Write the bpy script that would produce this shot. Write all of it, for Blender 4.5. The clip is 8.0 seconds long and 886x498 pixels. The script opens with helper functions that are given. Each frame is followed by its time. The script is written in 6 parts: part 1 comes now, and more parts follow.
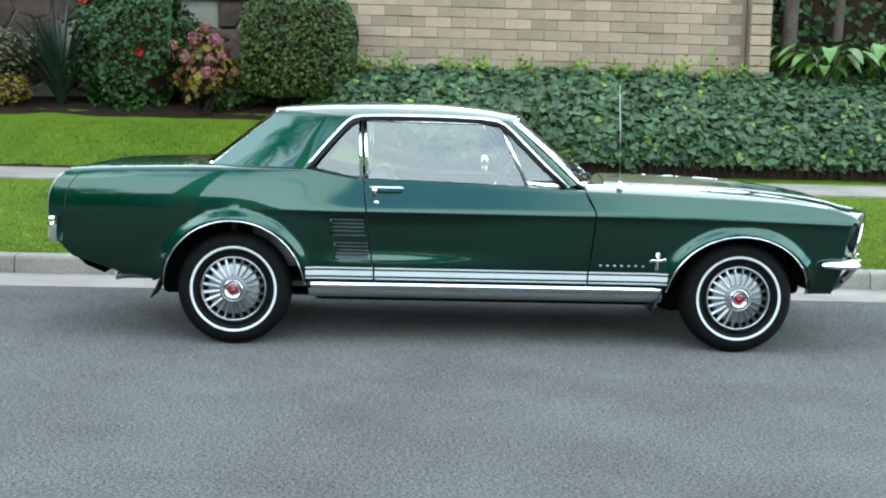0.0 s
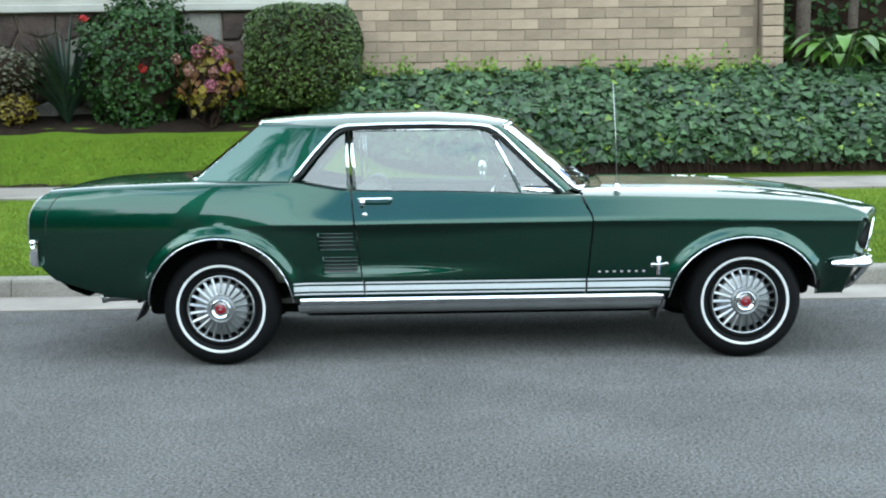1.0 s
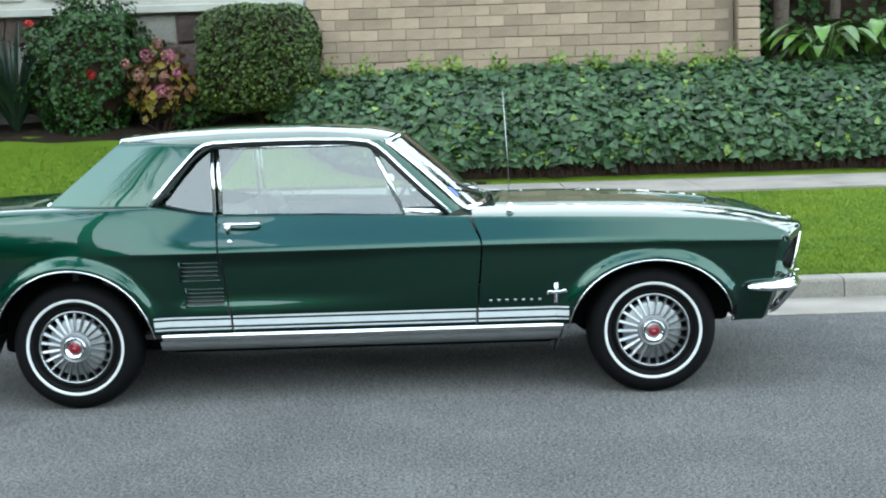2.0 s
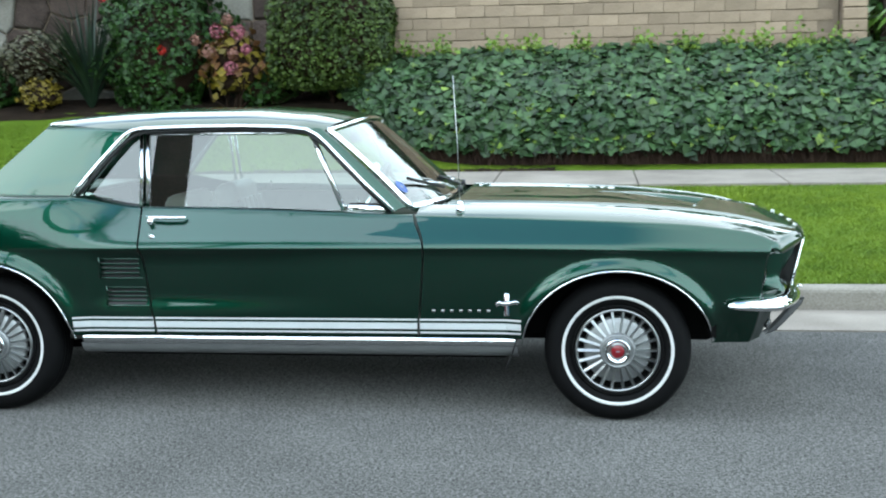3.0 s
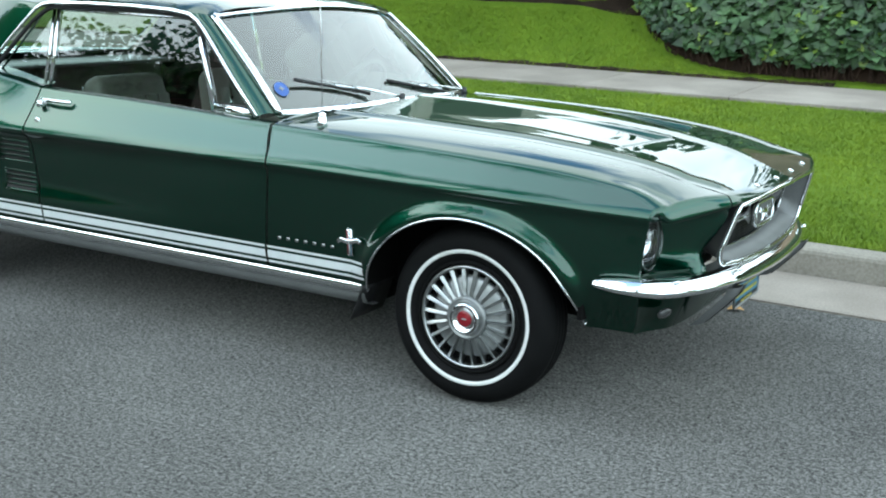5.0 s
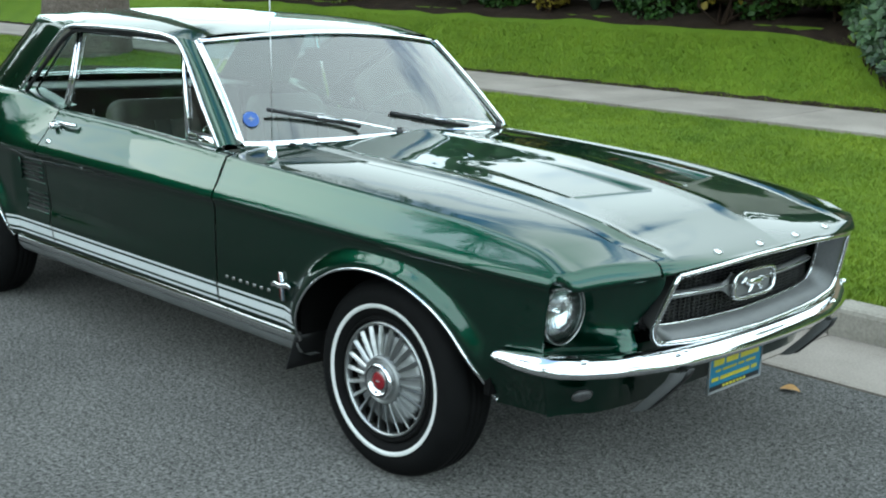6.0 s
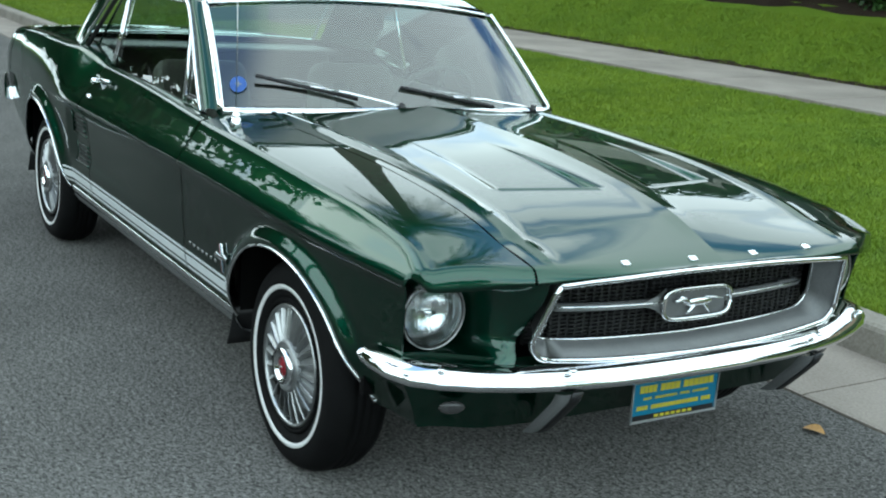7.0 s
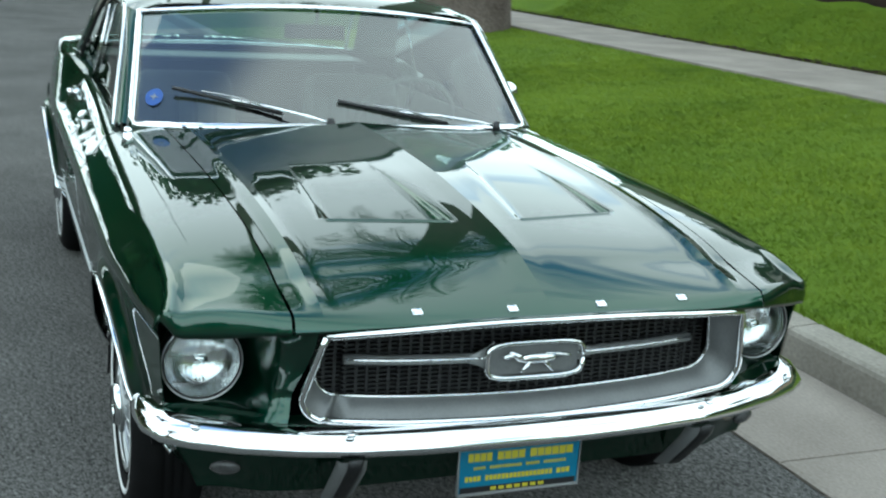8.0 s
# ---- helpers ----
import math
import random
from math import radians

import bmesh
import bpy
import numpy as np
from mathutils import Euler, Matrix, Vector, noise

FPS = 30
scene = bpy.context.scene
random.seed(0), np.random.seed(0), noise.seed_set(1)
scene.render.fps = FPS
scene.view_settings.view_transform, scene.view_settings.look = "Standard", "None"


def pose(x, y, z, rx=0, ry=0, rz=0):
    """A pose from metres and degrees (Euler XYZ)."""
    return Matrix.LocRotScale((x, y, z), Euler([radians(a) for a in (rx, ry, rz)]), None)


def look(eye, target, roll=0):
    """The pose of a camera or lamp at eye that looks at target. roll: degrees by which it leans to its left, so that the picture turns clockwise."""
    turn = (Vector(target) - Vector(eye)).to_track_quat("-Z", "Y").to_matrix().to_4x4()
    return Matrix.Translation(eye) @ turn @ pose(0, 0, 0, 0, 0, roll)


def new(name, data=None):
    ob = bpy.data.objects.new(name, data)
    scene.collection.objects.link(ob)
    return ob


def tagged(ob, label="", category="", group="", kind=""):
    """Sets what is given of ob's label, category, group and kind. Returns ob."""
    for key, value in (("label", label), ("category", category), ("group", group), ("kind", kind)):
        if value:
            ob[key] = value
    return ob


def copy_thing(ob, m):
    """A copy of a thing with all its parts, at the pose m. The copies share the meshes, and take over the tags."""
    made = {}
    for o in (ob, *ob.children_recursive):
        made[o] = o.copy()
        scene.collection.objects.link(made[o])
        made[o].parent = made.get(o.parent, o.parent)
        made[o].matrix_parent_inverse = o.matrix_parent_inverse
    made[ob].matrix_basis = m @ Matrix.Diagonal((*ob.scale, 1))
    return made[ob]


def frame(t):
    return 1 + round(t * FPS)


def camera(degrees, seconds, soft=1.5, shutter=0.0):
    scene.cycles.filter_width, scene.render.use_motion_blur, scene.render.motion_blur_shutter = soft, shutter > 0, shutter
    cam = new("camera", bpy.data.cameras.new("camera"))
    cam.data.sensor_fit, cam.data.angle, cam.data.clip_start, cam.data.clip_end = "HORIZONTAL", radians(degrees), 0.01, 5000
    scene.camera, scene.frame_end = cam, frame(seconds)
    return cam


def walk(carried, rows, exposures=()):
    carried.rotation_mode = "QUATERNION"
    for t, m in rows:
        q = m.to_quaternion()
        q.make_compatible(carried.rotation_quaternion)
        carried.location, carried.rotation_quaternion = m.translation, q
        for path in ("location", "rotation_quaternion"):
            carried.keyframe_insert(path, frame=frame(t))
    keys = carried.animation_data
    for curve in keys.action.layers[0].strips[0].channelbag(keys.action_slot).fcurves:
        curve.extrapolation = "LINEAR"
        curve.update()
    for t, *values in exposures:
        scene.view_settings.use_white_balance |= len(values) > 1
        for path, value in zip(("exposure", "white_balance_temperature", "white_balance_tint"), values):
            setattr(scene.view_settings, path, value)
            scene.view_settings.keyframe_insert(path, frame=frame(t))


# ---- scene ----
EXPOSURES = [(0.0, -0.25, 6150, 2), (1.7, -0.29, 6180, 2), (3.0, -0.36, 6220, 2), (4.6, -0.45, 6320, 0), (6.0, -0.72, 6350, -2), (8.0, -1.00, 6350, -3)]
cam = camera(41.53, 8.0, 2.0, 0.2)
PATH = [
    (0, (-0.479, -7.069, 1.227), (-0.406, -5.082, 1.010), 1.41),
    (0.5, (-0.453, -7.043, 1.247), (-0.406, -5.052, 1.062), 0.28),
    (1, (-0.288, -6.856, 1.246), (-0.262, -4.867, 1.034), -0.78),
    (1.5, (0.010, -6.560, 1.313), (0.118, -4.575, 1.097), -1.17),
    (1.7, (0.157, -6.447, 1.320), (0.222, -4.459, 1.113), -2.02),
    (2.8, (1.096, -5.758, 1.360), (0.928, -3.787, 1.069), 0.67),
    (3, (1.261, -5.622, 1.350), (1.010, -3.654, 1.097), -0.97),
    (3.5, (1.761, -5.334, 1.364), (1.295, -3.420, 1.021), 1.16),
    (4, (2.153, -4.926, 1.386), (1.630, -3.027, 1.041), 2.63),
    (4.5, (2.633, -4.604, 1.390), (1.849, -2.790, 1.080), 1.91),
    (4.7, (2.833, -4.418, 1.390), (1.989, -2.648, 0.997), 1.98),
    (5.8, (3.721, -3.277, 1.417), (2.422, -1.818, 0.989), 2.04),
    (6, (3.790, -3.097, 1.437), (2.438, -1.686, 1.011), 2.48),
    (6.5, (3.995, -2.630, 1.476), (2.575, -1.296, 1.025), 3.55),
    (7, (4.216, -2.143, 1.457), (2.582, -1.096, 0.972), 4.55),
    (7.5, (4.274, -1.596, 1.479), (2.621, -0.613, 0.931), 7.02),
    (8, (4.301, -1.108, 1.501), (2.501, -0.391, 1.004), 3.73),
]
walk(cam, [(t, look(eye, target, roll)) for t, eye, target, roll in PATH], EXPOSURES)

# ---- light and sky ----
SUN_EL, SUN_ROT = radians(48), radians(235)
world = bpy.data.worlds.new("sky")
scene.world = world
world.use_nodes = True
wn, wl = world.node_tree.nodes, world.node_tree.links
wn.clear()
w_out = wn.new("ShaderNodeOutputWorld")
w_bg = wn.new("ShaderNodeBackground")
w_sky = wn.new("ShaderNodeTexSky")
w_sky.sky_type = "NISHITA"
w_sky.sun_disc = False
w_sky.sun_elevation, w_sky.sun_rotation = SUN_EL, SUN_ROT
w_sky.air_density, w_sky.dust_density, w_sky.ozone_density = 1.0, 0.4, 3.0
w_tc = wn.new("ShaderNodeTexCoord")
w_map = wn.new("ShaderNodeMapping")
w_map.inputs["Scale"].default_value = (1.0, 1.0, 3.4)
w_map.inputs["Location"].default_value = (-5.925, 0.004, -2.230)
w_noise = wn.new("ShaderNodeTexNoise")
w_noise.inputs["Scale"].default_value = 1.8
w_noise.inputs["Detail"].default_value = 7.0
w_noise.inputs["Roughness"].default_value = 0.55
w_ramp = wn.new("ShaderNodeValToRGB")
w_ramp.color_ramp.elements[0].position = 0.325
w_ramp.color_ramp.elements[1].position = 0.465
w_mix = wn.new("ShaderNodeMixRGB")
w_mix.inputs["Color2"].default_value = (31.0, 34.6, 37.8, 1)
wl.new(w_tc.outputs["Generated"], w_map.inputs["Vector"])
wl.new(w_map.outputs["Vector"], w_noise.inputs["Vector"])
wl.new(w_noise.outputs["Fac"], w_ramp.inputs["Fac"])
# high over the far side of the street the cloud opens to clear sky
w_high = wn.new("ShaderNodeVectorMath")
w_high.operation = "DOT_PRODUCT"
w_high.inputs[1].default_value = (-0.30, -0.27, 0.915)
w_open = wn.new("ShaderNodeMapRange")
w_open.interpolation_type = "SMOOTHSTEP"
w_open.inputs["From Min"].default_value, w_open.inputs["From Max"].default_value = 0.85, 0.935
w_open.inputs["To Min"].default_value, w_open.inputs["To Max"].default_value = 1.0, 0.12
w_cover = wn.new("ShaderNodeMath")
w_cover.operation = "MULTIPLY"
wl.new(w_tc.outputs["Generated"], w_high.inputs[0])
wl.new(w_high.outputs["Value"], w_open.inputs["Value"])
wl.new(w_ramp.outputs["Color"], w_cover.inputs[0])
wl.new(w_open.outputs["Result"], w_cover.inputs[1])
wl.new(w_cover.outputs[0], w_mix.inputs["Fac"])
w_clear = wn.new("ShaderNodeMixRGB")
w_clear.blend_type = "MULTIPLY"
w_clear.inputs["Fac"].default_value = 1.0
w_clear.inputs["Color2"].default_value = (4.0, 4.65, 5.3, 1)
wl.new(w_sky.outputs["Color"], w_clear.inputs["Color1"])
wl.new(w_clear.outputs["Color"], w_mix.inputs["Color1"])
# the haze low over the horizon is brighter than the sky overhead
w_sep = wn.new("ShaderNodeSeparateXYZ")
w_rise = wn.new("ShaderNodeMapRange")
w_rise.inputs["From Min"].default_value, w_rise.inputs["From Max"].default_value = 0.0, 0.9
w_rise.inputs["To Min"].default_value, w_rise.inputs["To Max"].default_value = 1.30, 0.88
w_gain = wn.new("ShaderNodeMixRGB")
w_gain.blend_type = "MULTIPLY"
w_gain.inputs["Fac"].default_value = 1.0
wl.new(w_tc.outputs["Generated"], w_sep.inputs["Vector"])
wl.new(w_sep.outputs["Z"], w_rise.inputs["Value"])
wl.new(w_mix.outputs["Color"], w_gain.inputs["Color1"])
wl.new(w_rise.outputs["Result"], w_gain.inputs["Color2"])
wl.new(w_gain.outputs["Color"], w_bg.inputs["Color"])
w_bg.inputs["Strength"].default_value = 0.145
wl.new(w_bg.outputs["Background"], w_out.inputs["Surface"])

sun_data = bpy.data.lights.new("sun", "SUN")
sun_data.energy, sun_data.angle, sun_data.color = 1.8, radians(50), (1.0, 0.97, 0.93)
sun = new("sun", sun_data)
sun_dir = Vector((math.sin(SUN_ROT) * math.cos(SUN_EL), math.cos(SUN_ROT) * math.cos(SUN_EL), math.sin(SUN_EL)))
sun.matrix_world = look(sun_dir * 60, (0, 0, 0))


# ---- materials ----
def material(name, dark, light, scale=8.0, fine=60.0, rough=0.6, metal=0.0, bump=0.0, bump_scale=80.0, coat=0.0,
             spec=0.5, vary=0.0, rough_vary=0.1, island=0.0, stretch=(1, 1, 1), distance=0.01):
    """Two scales of noise between a dark and a light colour, with relief, and a change from object to object or clump to clump."""
    m = bpy.data.materials.new(name)
    m.use_nodes = True
    n, l = m.node_tree.nodes, m.node_tree.links
    b = n["Principled BSDF"]
    tc = n.new("ShaderNodeTexCoord")
    mp = n.new("ShaderNodeMapping")
    mp.inputs["Scale"].default_value = stretch
    l.new(tc.outputs["Object"], mp.inputs["Vector"])
    big, small = n.new("ShaderNodeTexNoise"), n.new("ShaderNodeTexNoise")
    big.inputs["Scale"].default_value, big.inputs["Detail"].default_value = scale, 4
    small.inputs["Scale"].default_value, small.inputs["Detail"].default_value = fine, 3
    mixf = n.new("ShaderNodeMath")
    mixf.operation = "MULTIPLY_ADD"
    mixf.inputs[1].default_value = 0.55
    half = n.new("ShaderNodeMath")
    half.operation = "MULTIPLY"
    half.inputs[1].default_value = 0.45
    for t in (big, small):
        l.new(mp.outputs["Vector"], t.inputs["Vector"])
    l.new(small.outputs["Fac"], half.inputs[0])
    l.new(big.outputs["Fac"], mixf.inputs[0])
    l.new(half.outputs[0], mixf.inputs[2])
    ramp = n.new("ShaderNodeValToRGB")
    ramp.color_ramp.elements[0].position, ramp.color_ramp.elements[1].position = 0.33, 0.67
    ramp.color_ramp.elements[0].color, ramp.color_ramp.elements[1].color = (*dark, 1), (*light, 1)
    l.new(mixf.outputs[0], ramp.inputs["Fac"])
    colour = ramp.outputs["Color"]
    if vary or island:
        hsv = n.new("ShaderNodeHueSaturation")
        rng = n.new("ShaderNodeMapRange")
        amount = vary or island
        rng.inputs["To Min"].default_value, rng.inputs["To Max"].default_value = 1 - amount, 1 + amount
        if vary:
            l.new(n.new("ShaderNodeObjectInfo").outputs["Random"], rng.inputs["Value"])
        else:
            l.new(n.new("ShaderNodeNewGeometry").outputs["Random Per Island"], rng.inputs["Value"])
        l.new(rng.outputs["Result"], hsv.inputs["Value"])
        l.new(colour, hsv.inputs["Color"])
        colour = hsv.outputs["Color"]
    l.new(colour, b.inputs["Base Color"])
    rr = n.new("ShaderNodeMapRange")
    rr.inputs["To Min"].default_value, rr.inputs["To Max"].default_value = max(rough - rough_vary, 0.02), min(rough + rough_vary, 1)
    l.new(small.outputs["Fac"], rr.inputs["Value"])
    l.new(rr.outputs["Result"], b.inputs["Roughness"])
    b.inputs["Metallic"].default_value = metal
    b.inputs["Specular IOR Level"].default_value = spec
    if coat:
        b.inputs["Coat Weight"].default_value, b.inputs["Coat Roughness"].default_value = coat, 0.0
    if bump:
        bn = n.new("ShaderNodeTexNoise")
        bn.inputs["Scale"].default_value, bn.inputs["Detail"].default_value = bump_scale, 5
        bp = n.new("ShaderNodeBump")
        bp.inputs["Strength"].default_value, bp.inputs["Distance"].default_value = bump, distance
        l.new(mp.outputs["Vector"], bn.inputs["Vector"])
        l.new(bn.outputs["Fac"], bp.inputs["Height"])
        l.new(bp.outputs["Normal"], b.inputs["Normal"])
    return m


def plain(name, colour, rough=0.5, metal=0.0, coat=0.0, spec=0.5):
    return material(name, tuple(c * 0.93 for c in colour), tuple(min(c * 1.07, 1) for c in colour), 6, 90, rough, metal, coat=coat, spec=spec, rough_vary=0.03)


def glass_material(name, tint, ior=1.5, gloss=0.0):
    m = bpy.data.materials.new(name)
    m.use_nodes = True
    n, l = m.node_tree.nodes, m.node_tree.links
    n.clear()
    out, mix = n.new("ShaderNodeOutputMaterial"), n.new("ShaderNodeMixShader")
    tr, gl, fr = n.new("ShaderNodeBsdfTransparent"), n.new("ShaderNodeBsdfGlossy"), n.new("ShaderNodeFresnel")
    tr.inputs["Color"].default_value = (*tint, 1)
    gl.inputs["Roughness"].default_value = gloss
    fr.inputs["IOR"].default_value = ior
    l.new(fr.outputs["Fac"], mix.inputs["Fac"])
    l.new(tr.outputs["BSDF"], mix.inputs[1])
    l.new(gl.outputs["BSDF"], mix.inputs[2])
    l.new(mix.outputs["Shader"], out.inputs["Surface"])
    return m


def paint_material():
    """Metallic enamel under a clear polished coat, with the faint waviness of old pressed steel."""
    m = material("green_paint", (0.0030, 0.036, 0.0205), (0.0036, 0.042, 0.0240), 3, 900, 0.33, 0.90, spec=0.15, rough_vary=0.04)
    n, l = m.node_tree.nodes, m.node_tree.links
    b = n["Principled BSDF"]
    b.inputs["Specular Tint"].default_value = (0.06, 0.34, 0.22, 1)
    b.inputs["Coat Weight"].default_value, b.inputs["Coat Roughness"].default_value, b.inputs["Coat IOR"].default_value = 1.0, 0.008, 1.54
    wave = n.new("ShaderNodeTexNoise")
    wave.inputs["Scale"].default_value, wave.inputs["Detail"].default_value = 3.2, 1.0
    bp = n.new("ShaderNodeBump")
    bp.inputs["Strength"].default_value, bp.inputs["Distance"].default_value = 0.25, 0.004
    tc = n.new("ShaderNodeTexCoord")
    l.new(tc.outputs["Object"], wave.inputs["Vector"])
    l.new(wave.outputs["Fac"], bp.inputs["Height"])
    l.new(bp.outputs["Normal"], b.inputs["Coat Normal"])
    return m


M_PAINT = paint_material()
M_CHROME = material("chrome", (0.80, 0.81, 0.82), (0.88, 0.89, 0.90), 9, 200, 0.07, 1.0, rough_vary=0.03)
M_SILVER = material("brushed_silver", (0.36, 0.37, 0.37), (0.46, 0.47, 0.47), 12, 220, 0.33, 1.0, rough_vary=0.08)
M_SILVER_PAINT = material("silver_grey_paint", (0.208, 0.216, 0.216), (0.272, 0.276, 0.276), 10, 180, 0.42, 0.35, rough_vary=0.08)
M_STRIPE = material("white_stripe_vinyl", (0.594, 0.63, 0.63), (0.666, 0.693, 0.693), 10, 150, 0.3, 0, spec=0.5, rough_vary=0.05)
M_DISH = material("satin_silver_dish", (0.25, 0.258, 0.258), (0.34, 0.348, 0.348), 12, 220, 0.42, 0.8, rough_vary=0.06)
# silver darkened to hold the shade of the grille's deep recess
M_GRILLE = material("shaded_grille_silver", (0.1125, 0.1162, 0.1162), (0.1575, 0.1613, 0.1613), 10, 180, 0.45, 0.3, rough_vary=0.08)
M_REFLECT = material("lamp_reflector", (0.60, 0.61, 0.61), (0.74, 0.75, 0.75), 16, 120, 0.14, 1.0, 0.55, 95, rough_vary=0.06, stretch=(1, 1, 0.10), distance=0.004)
M_RUBBER = material("tyre_rubber", (0.00165, 0.00165, 0.001815), (0.00363, 0.00363, 0.003795), 14, 200, 0.75, 0, 0.25, 240, spec=0.15, distance=0.002)
M_WHITEWALL = material("whitewall_rubber", (0.595, 0.595, 0.578), (0.68, 0.68, 0.663), 12, 120, 0.55)
M_WIRE = material("grille_wire", (0.005, 0.005, 0.0055), (0.011, 0.011, 0.0115), 14, 120, 0.5)
M_BLACK = material("black_trim", (0.0036, 0.0036, 0.0042), (0.0084, 0.0084, 0.009), 14, 120, 0.5)
M_UNDER = material("underbody_black", (0.0021, 0.0021, 0.0021), (0.0056, 0.0056, 0.0056), 6, 60, 0.9, spec=0.1)
M_RED = material("red_enamel", (0.17, 0.006, 0.012), (0.24, 0.010, 0.018), 20, 200, 0.2, coat=0.6)
M_GLASS = glass_material("car_glass", (0.76, 0.85, 0.82), 2.1)
M_WINDSHIELD = glass_material("laminated_glass", (0.70, 0.86, 0.80), 2.3)
M_SHADE = glass_material("shade_band", (0.42, 0.60, 0.66), 1.05)
M_LENS = glass_material("headlamp_glass", (0.93, 0.95, 0.95), 1.5, 0.0)
M_SEAT = material("parchment_vinyl", (0.2213, 0.2161, 0.1897), (0.2898, 0.2846, 0.253), 10, 140, 0.45, 0, 0.1, 300, distance=0.002)
M_DASH = material("dashboard_vinyl", (0.128, 0.132, 0.12), (0.176, 0.18, 0.16), 10, 140, 0.55)
M_CARPET = material("cabin_carpet", (0.04, 0.04, 0.036), (0.072, 0.072, 0.064), 10, 300, 0.95, spec=0.1)
# blue dimmed to include the bumper's shade on the plate
M_BLUE = material("shaded_plate_blue", (0.0045, 0.118, 0.205), (0.007, 0.145, 0.245), 8, 90, 0.35)
M_YELLOW = material("plate_yellow", (0.41, 0.36, 0.023), (0.47, 0.41, 0.035), 8, 90, 0.4)
M_STICKER = material("sticker_blue", (0.008, 0.045, 0.2), (0.014, 0.075, 0.28), 50, 200, 0.45)
M_AMBER = material("lamp_lens", (0.035, 0.035, 0.035), (0.07, 0.07, 0.07), 30, 200, 0.2)
M_TAIL = material("tail_lamp_red", (0.176, 0.0064, 0.0064), (0.256, 0.0096, 0.0096), 30, 200, 0.2, coat=0.5)



def asphalt_material():
    """Grey binder with pale and dark chips, faint patches and tyre-worn lanes."""
    m = bpy.data.materials.new("asphalt")
    m.use_nodes = True
    n, l = m.node_tree.nodes, m.node_tree.links
    b = n["Principled BSDF"]
    tc = n.new("ShaderNodeTexCoord")
    chips, grit, patch = n.new("ShaderNodeTexNoise"), n.new("ShaderNodeTexNoise"), n.new("ShaderNodeTexNoise")
    for t, sc, de, ro in ((chips, 72.0, 5.0, 0.78), (grit, 190.0, 3.0, 0.80), (patch, 0.9, 6.0, 0.62)):
        t.inputs["Scale"].default_value, t.inputs["Detail"].default_value, t.inputs["Roughness"].default_value = sc, de, ro
        l.new(tc.outputs["Object"], t.inputs["Vector"])
    add = n.new("ShaderNodeMath")
    add.operation = "ADD"
    l.new(chips.outputs["Fac"], add.inputs[0])
    l.new(grit.outputs["Fac"], add.inputs[1])
    ramp = n.new("ShaderNodeValToRGB")
    ramp.color_ramp.elements[0].position, ramp.color_ramp.elements[1].position = 0.415, 0.60
    ramp.color_ramp.elements[0].color, ramp.color_ramp.elements[1].color = (0.013, 0.0127, 0.0120, 1), (0.190, 0.186, 0.176, 1)
    fleck = ramp.color_ramp.elements.new(0.66)
    fleck.color = (0.33, 0.33, 0.325, 1)
    half = n.new("ShaderNodeMath")
    half.operation = "MULTIPLY"
    half.inputs[1].default_value = 0.5
    l.new(add.outputs[0], half.inputs[0])
    l.new(half.outputs[0], ramp.inputs["Fac"])
    rng_ = n.new("ShaderNodeMapRange")
    rng_.inputs["From Min"].default_value, rng_.inputs["From Max"].default_value = 0.3, 0.7
    rng_.inputs["To Min"].default_value, rng_.inputs["To Max"].default_value = 0.80, 1.18
    l.new(patch.outputs["Fac"], rng_.inputs["Value"])
    hsv = n.new("ShaderNodeHueSaturation")
    l.new(ramp.outputs["Color"], hsv.inputs["Color"])
    l.new(rng_.outputs["Result"], hsv.inputs["Value"])
    l.new(hsv.outputs["Color"], b.inputs["Base Color"])
    bp = n.new("ShaderNodeBump")
    bp.inputs["Strength"].default_value, bp.inputs["Distance"].default_value = 0.22, 0.005
    l.new(half.outputs[0], bp.inputs["Height"])
    l.new(bp.outputs["Normal"], b.inputs["Normal"])
    b.inputs["Roughness"].default_value, b.inputs["Specular IOR Level"].default_value = 0.95, 0.03
    b.inputs["Diffuse Roughness"].default_value = 1.0
    return m


M_ASPHALT = asphalt_material()
M_CONCRETE = material("concrete", (0.14, 0.119, 0.1), (0.268, 0.238, 0.204), 1.7, 90, 0.85, 0, 0.25, 120, spec=0.25, vary=0.06, distance=0.004)
M_KERB = material("kerb_concrete", (0.125, 0.112, 0.092), (0.262, 0.242, 0.205), 2.2, 70, 0.88, 0, 0.3, 90, spec=0.25, vary=0.06, distance=0.004)
M_TURF = material("turf", (0.072, 0.126, 0.0080), (0.116, 0.182, 0.0130), 1.3, 70, 0.9, 0, 0.7, 140, spec=0.15, distance=0.03)
M_BLADE = material("grass_blade", (0.066, 0.118, 0.0070), (0.162, 0.224, 0.0165), 0.9, 4, 0.6, spec=0.2, island=0.10)
M_SOIL = material("bed_soil", (0.0099, 0.0066, 0.0044), (0.03025, 0.0209, 0.0143), 4, 60, 0.95, 0, 0.8, 50, spec=0.1, distance=0.03)
M_BRICK = material("slump_block", (0.222, 0.166, 0.115), (0.322, 0.248, 0.178), 3.5, 45, 0.9, 0, 0.6, 40, spec=0.15, vary=0.20, distance=0.012)
M_MORTAR = material("mortar", (0.15, 0.115, 0.082), (0.21, 0.165, 0.122), 5, 60, 0.95, 0, 0.4, 60, spec=0.1, distance=0.01)
M_STONE = material("flagstone", (0.030, 0.021, 0.017), (0.088, 0.064, 0.053), 4, 35, 0.85, 0, 0.6, 25, spec=0.2, vary=0.38, distance=0.02)
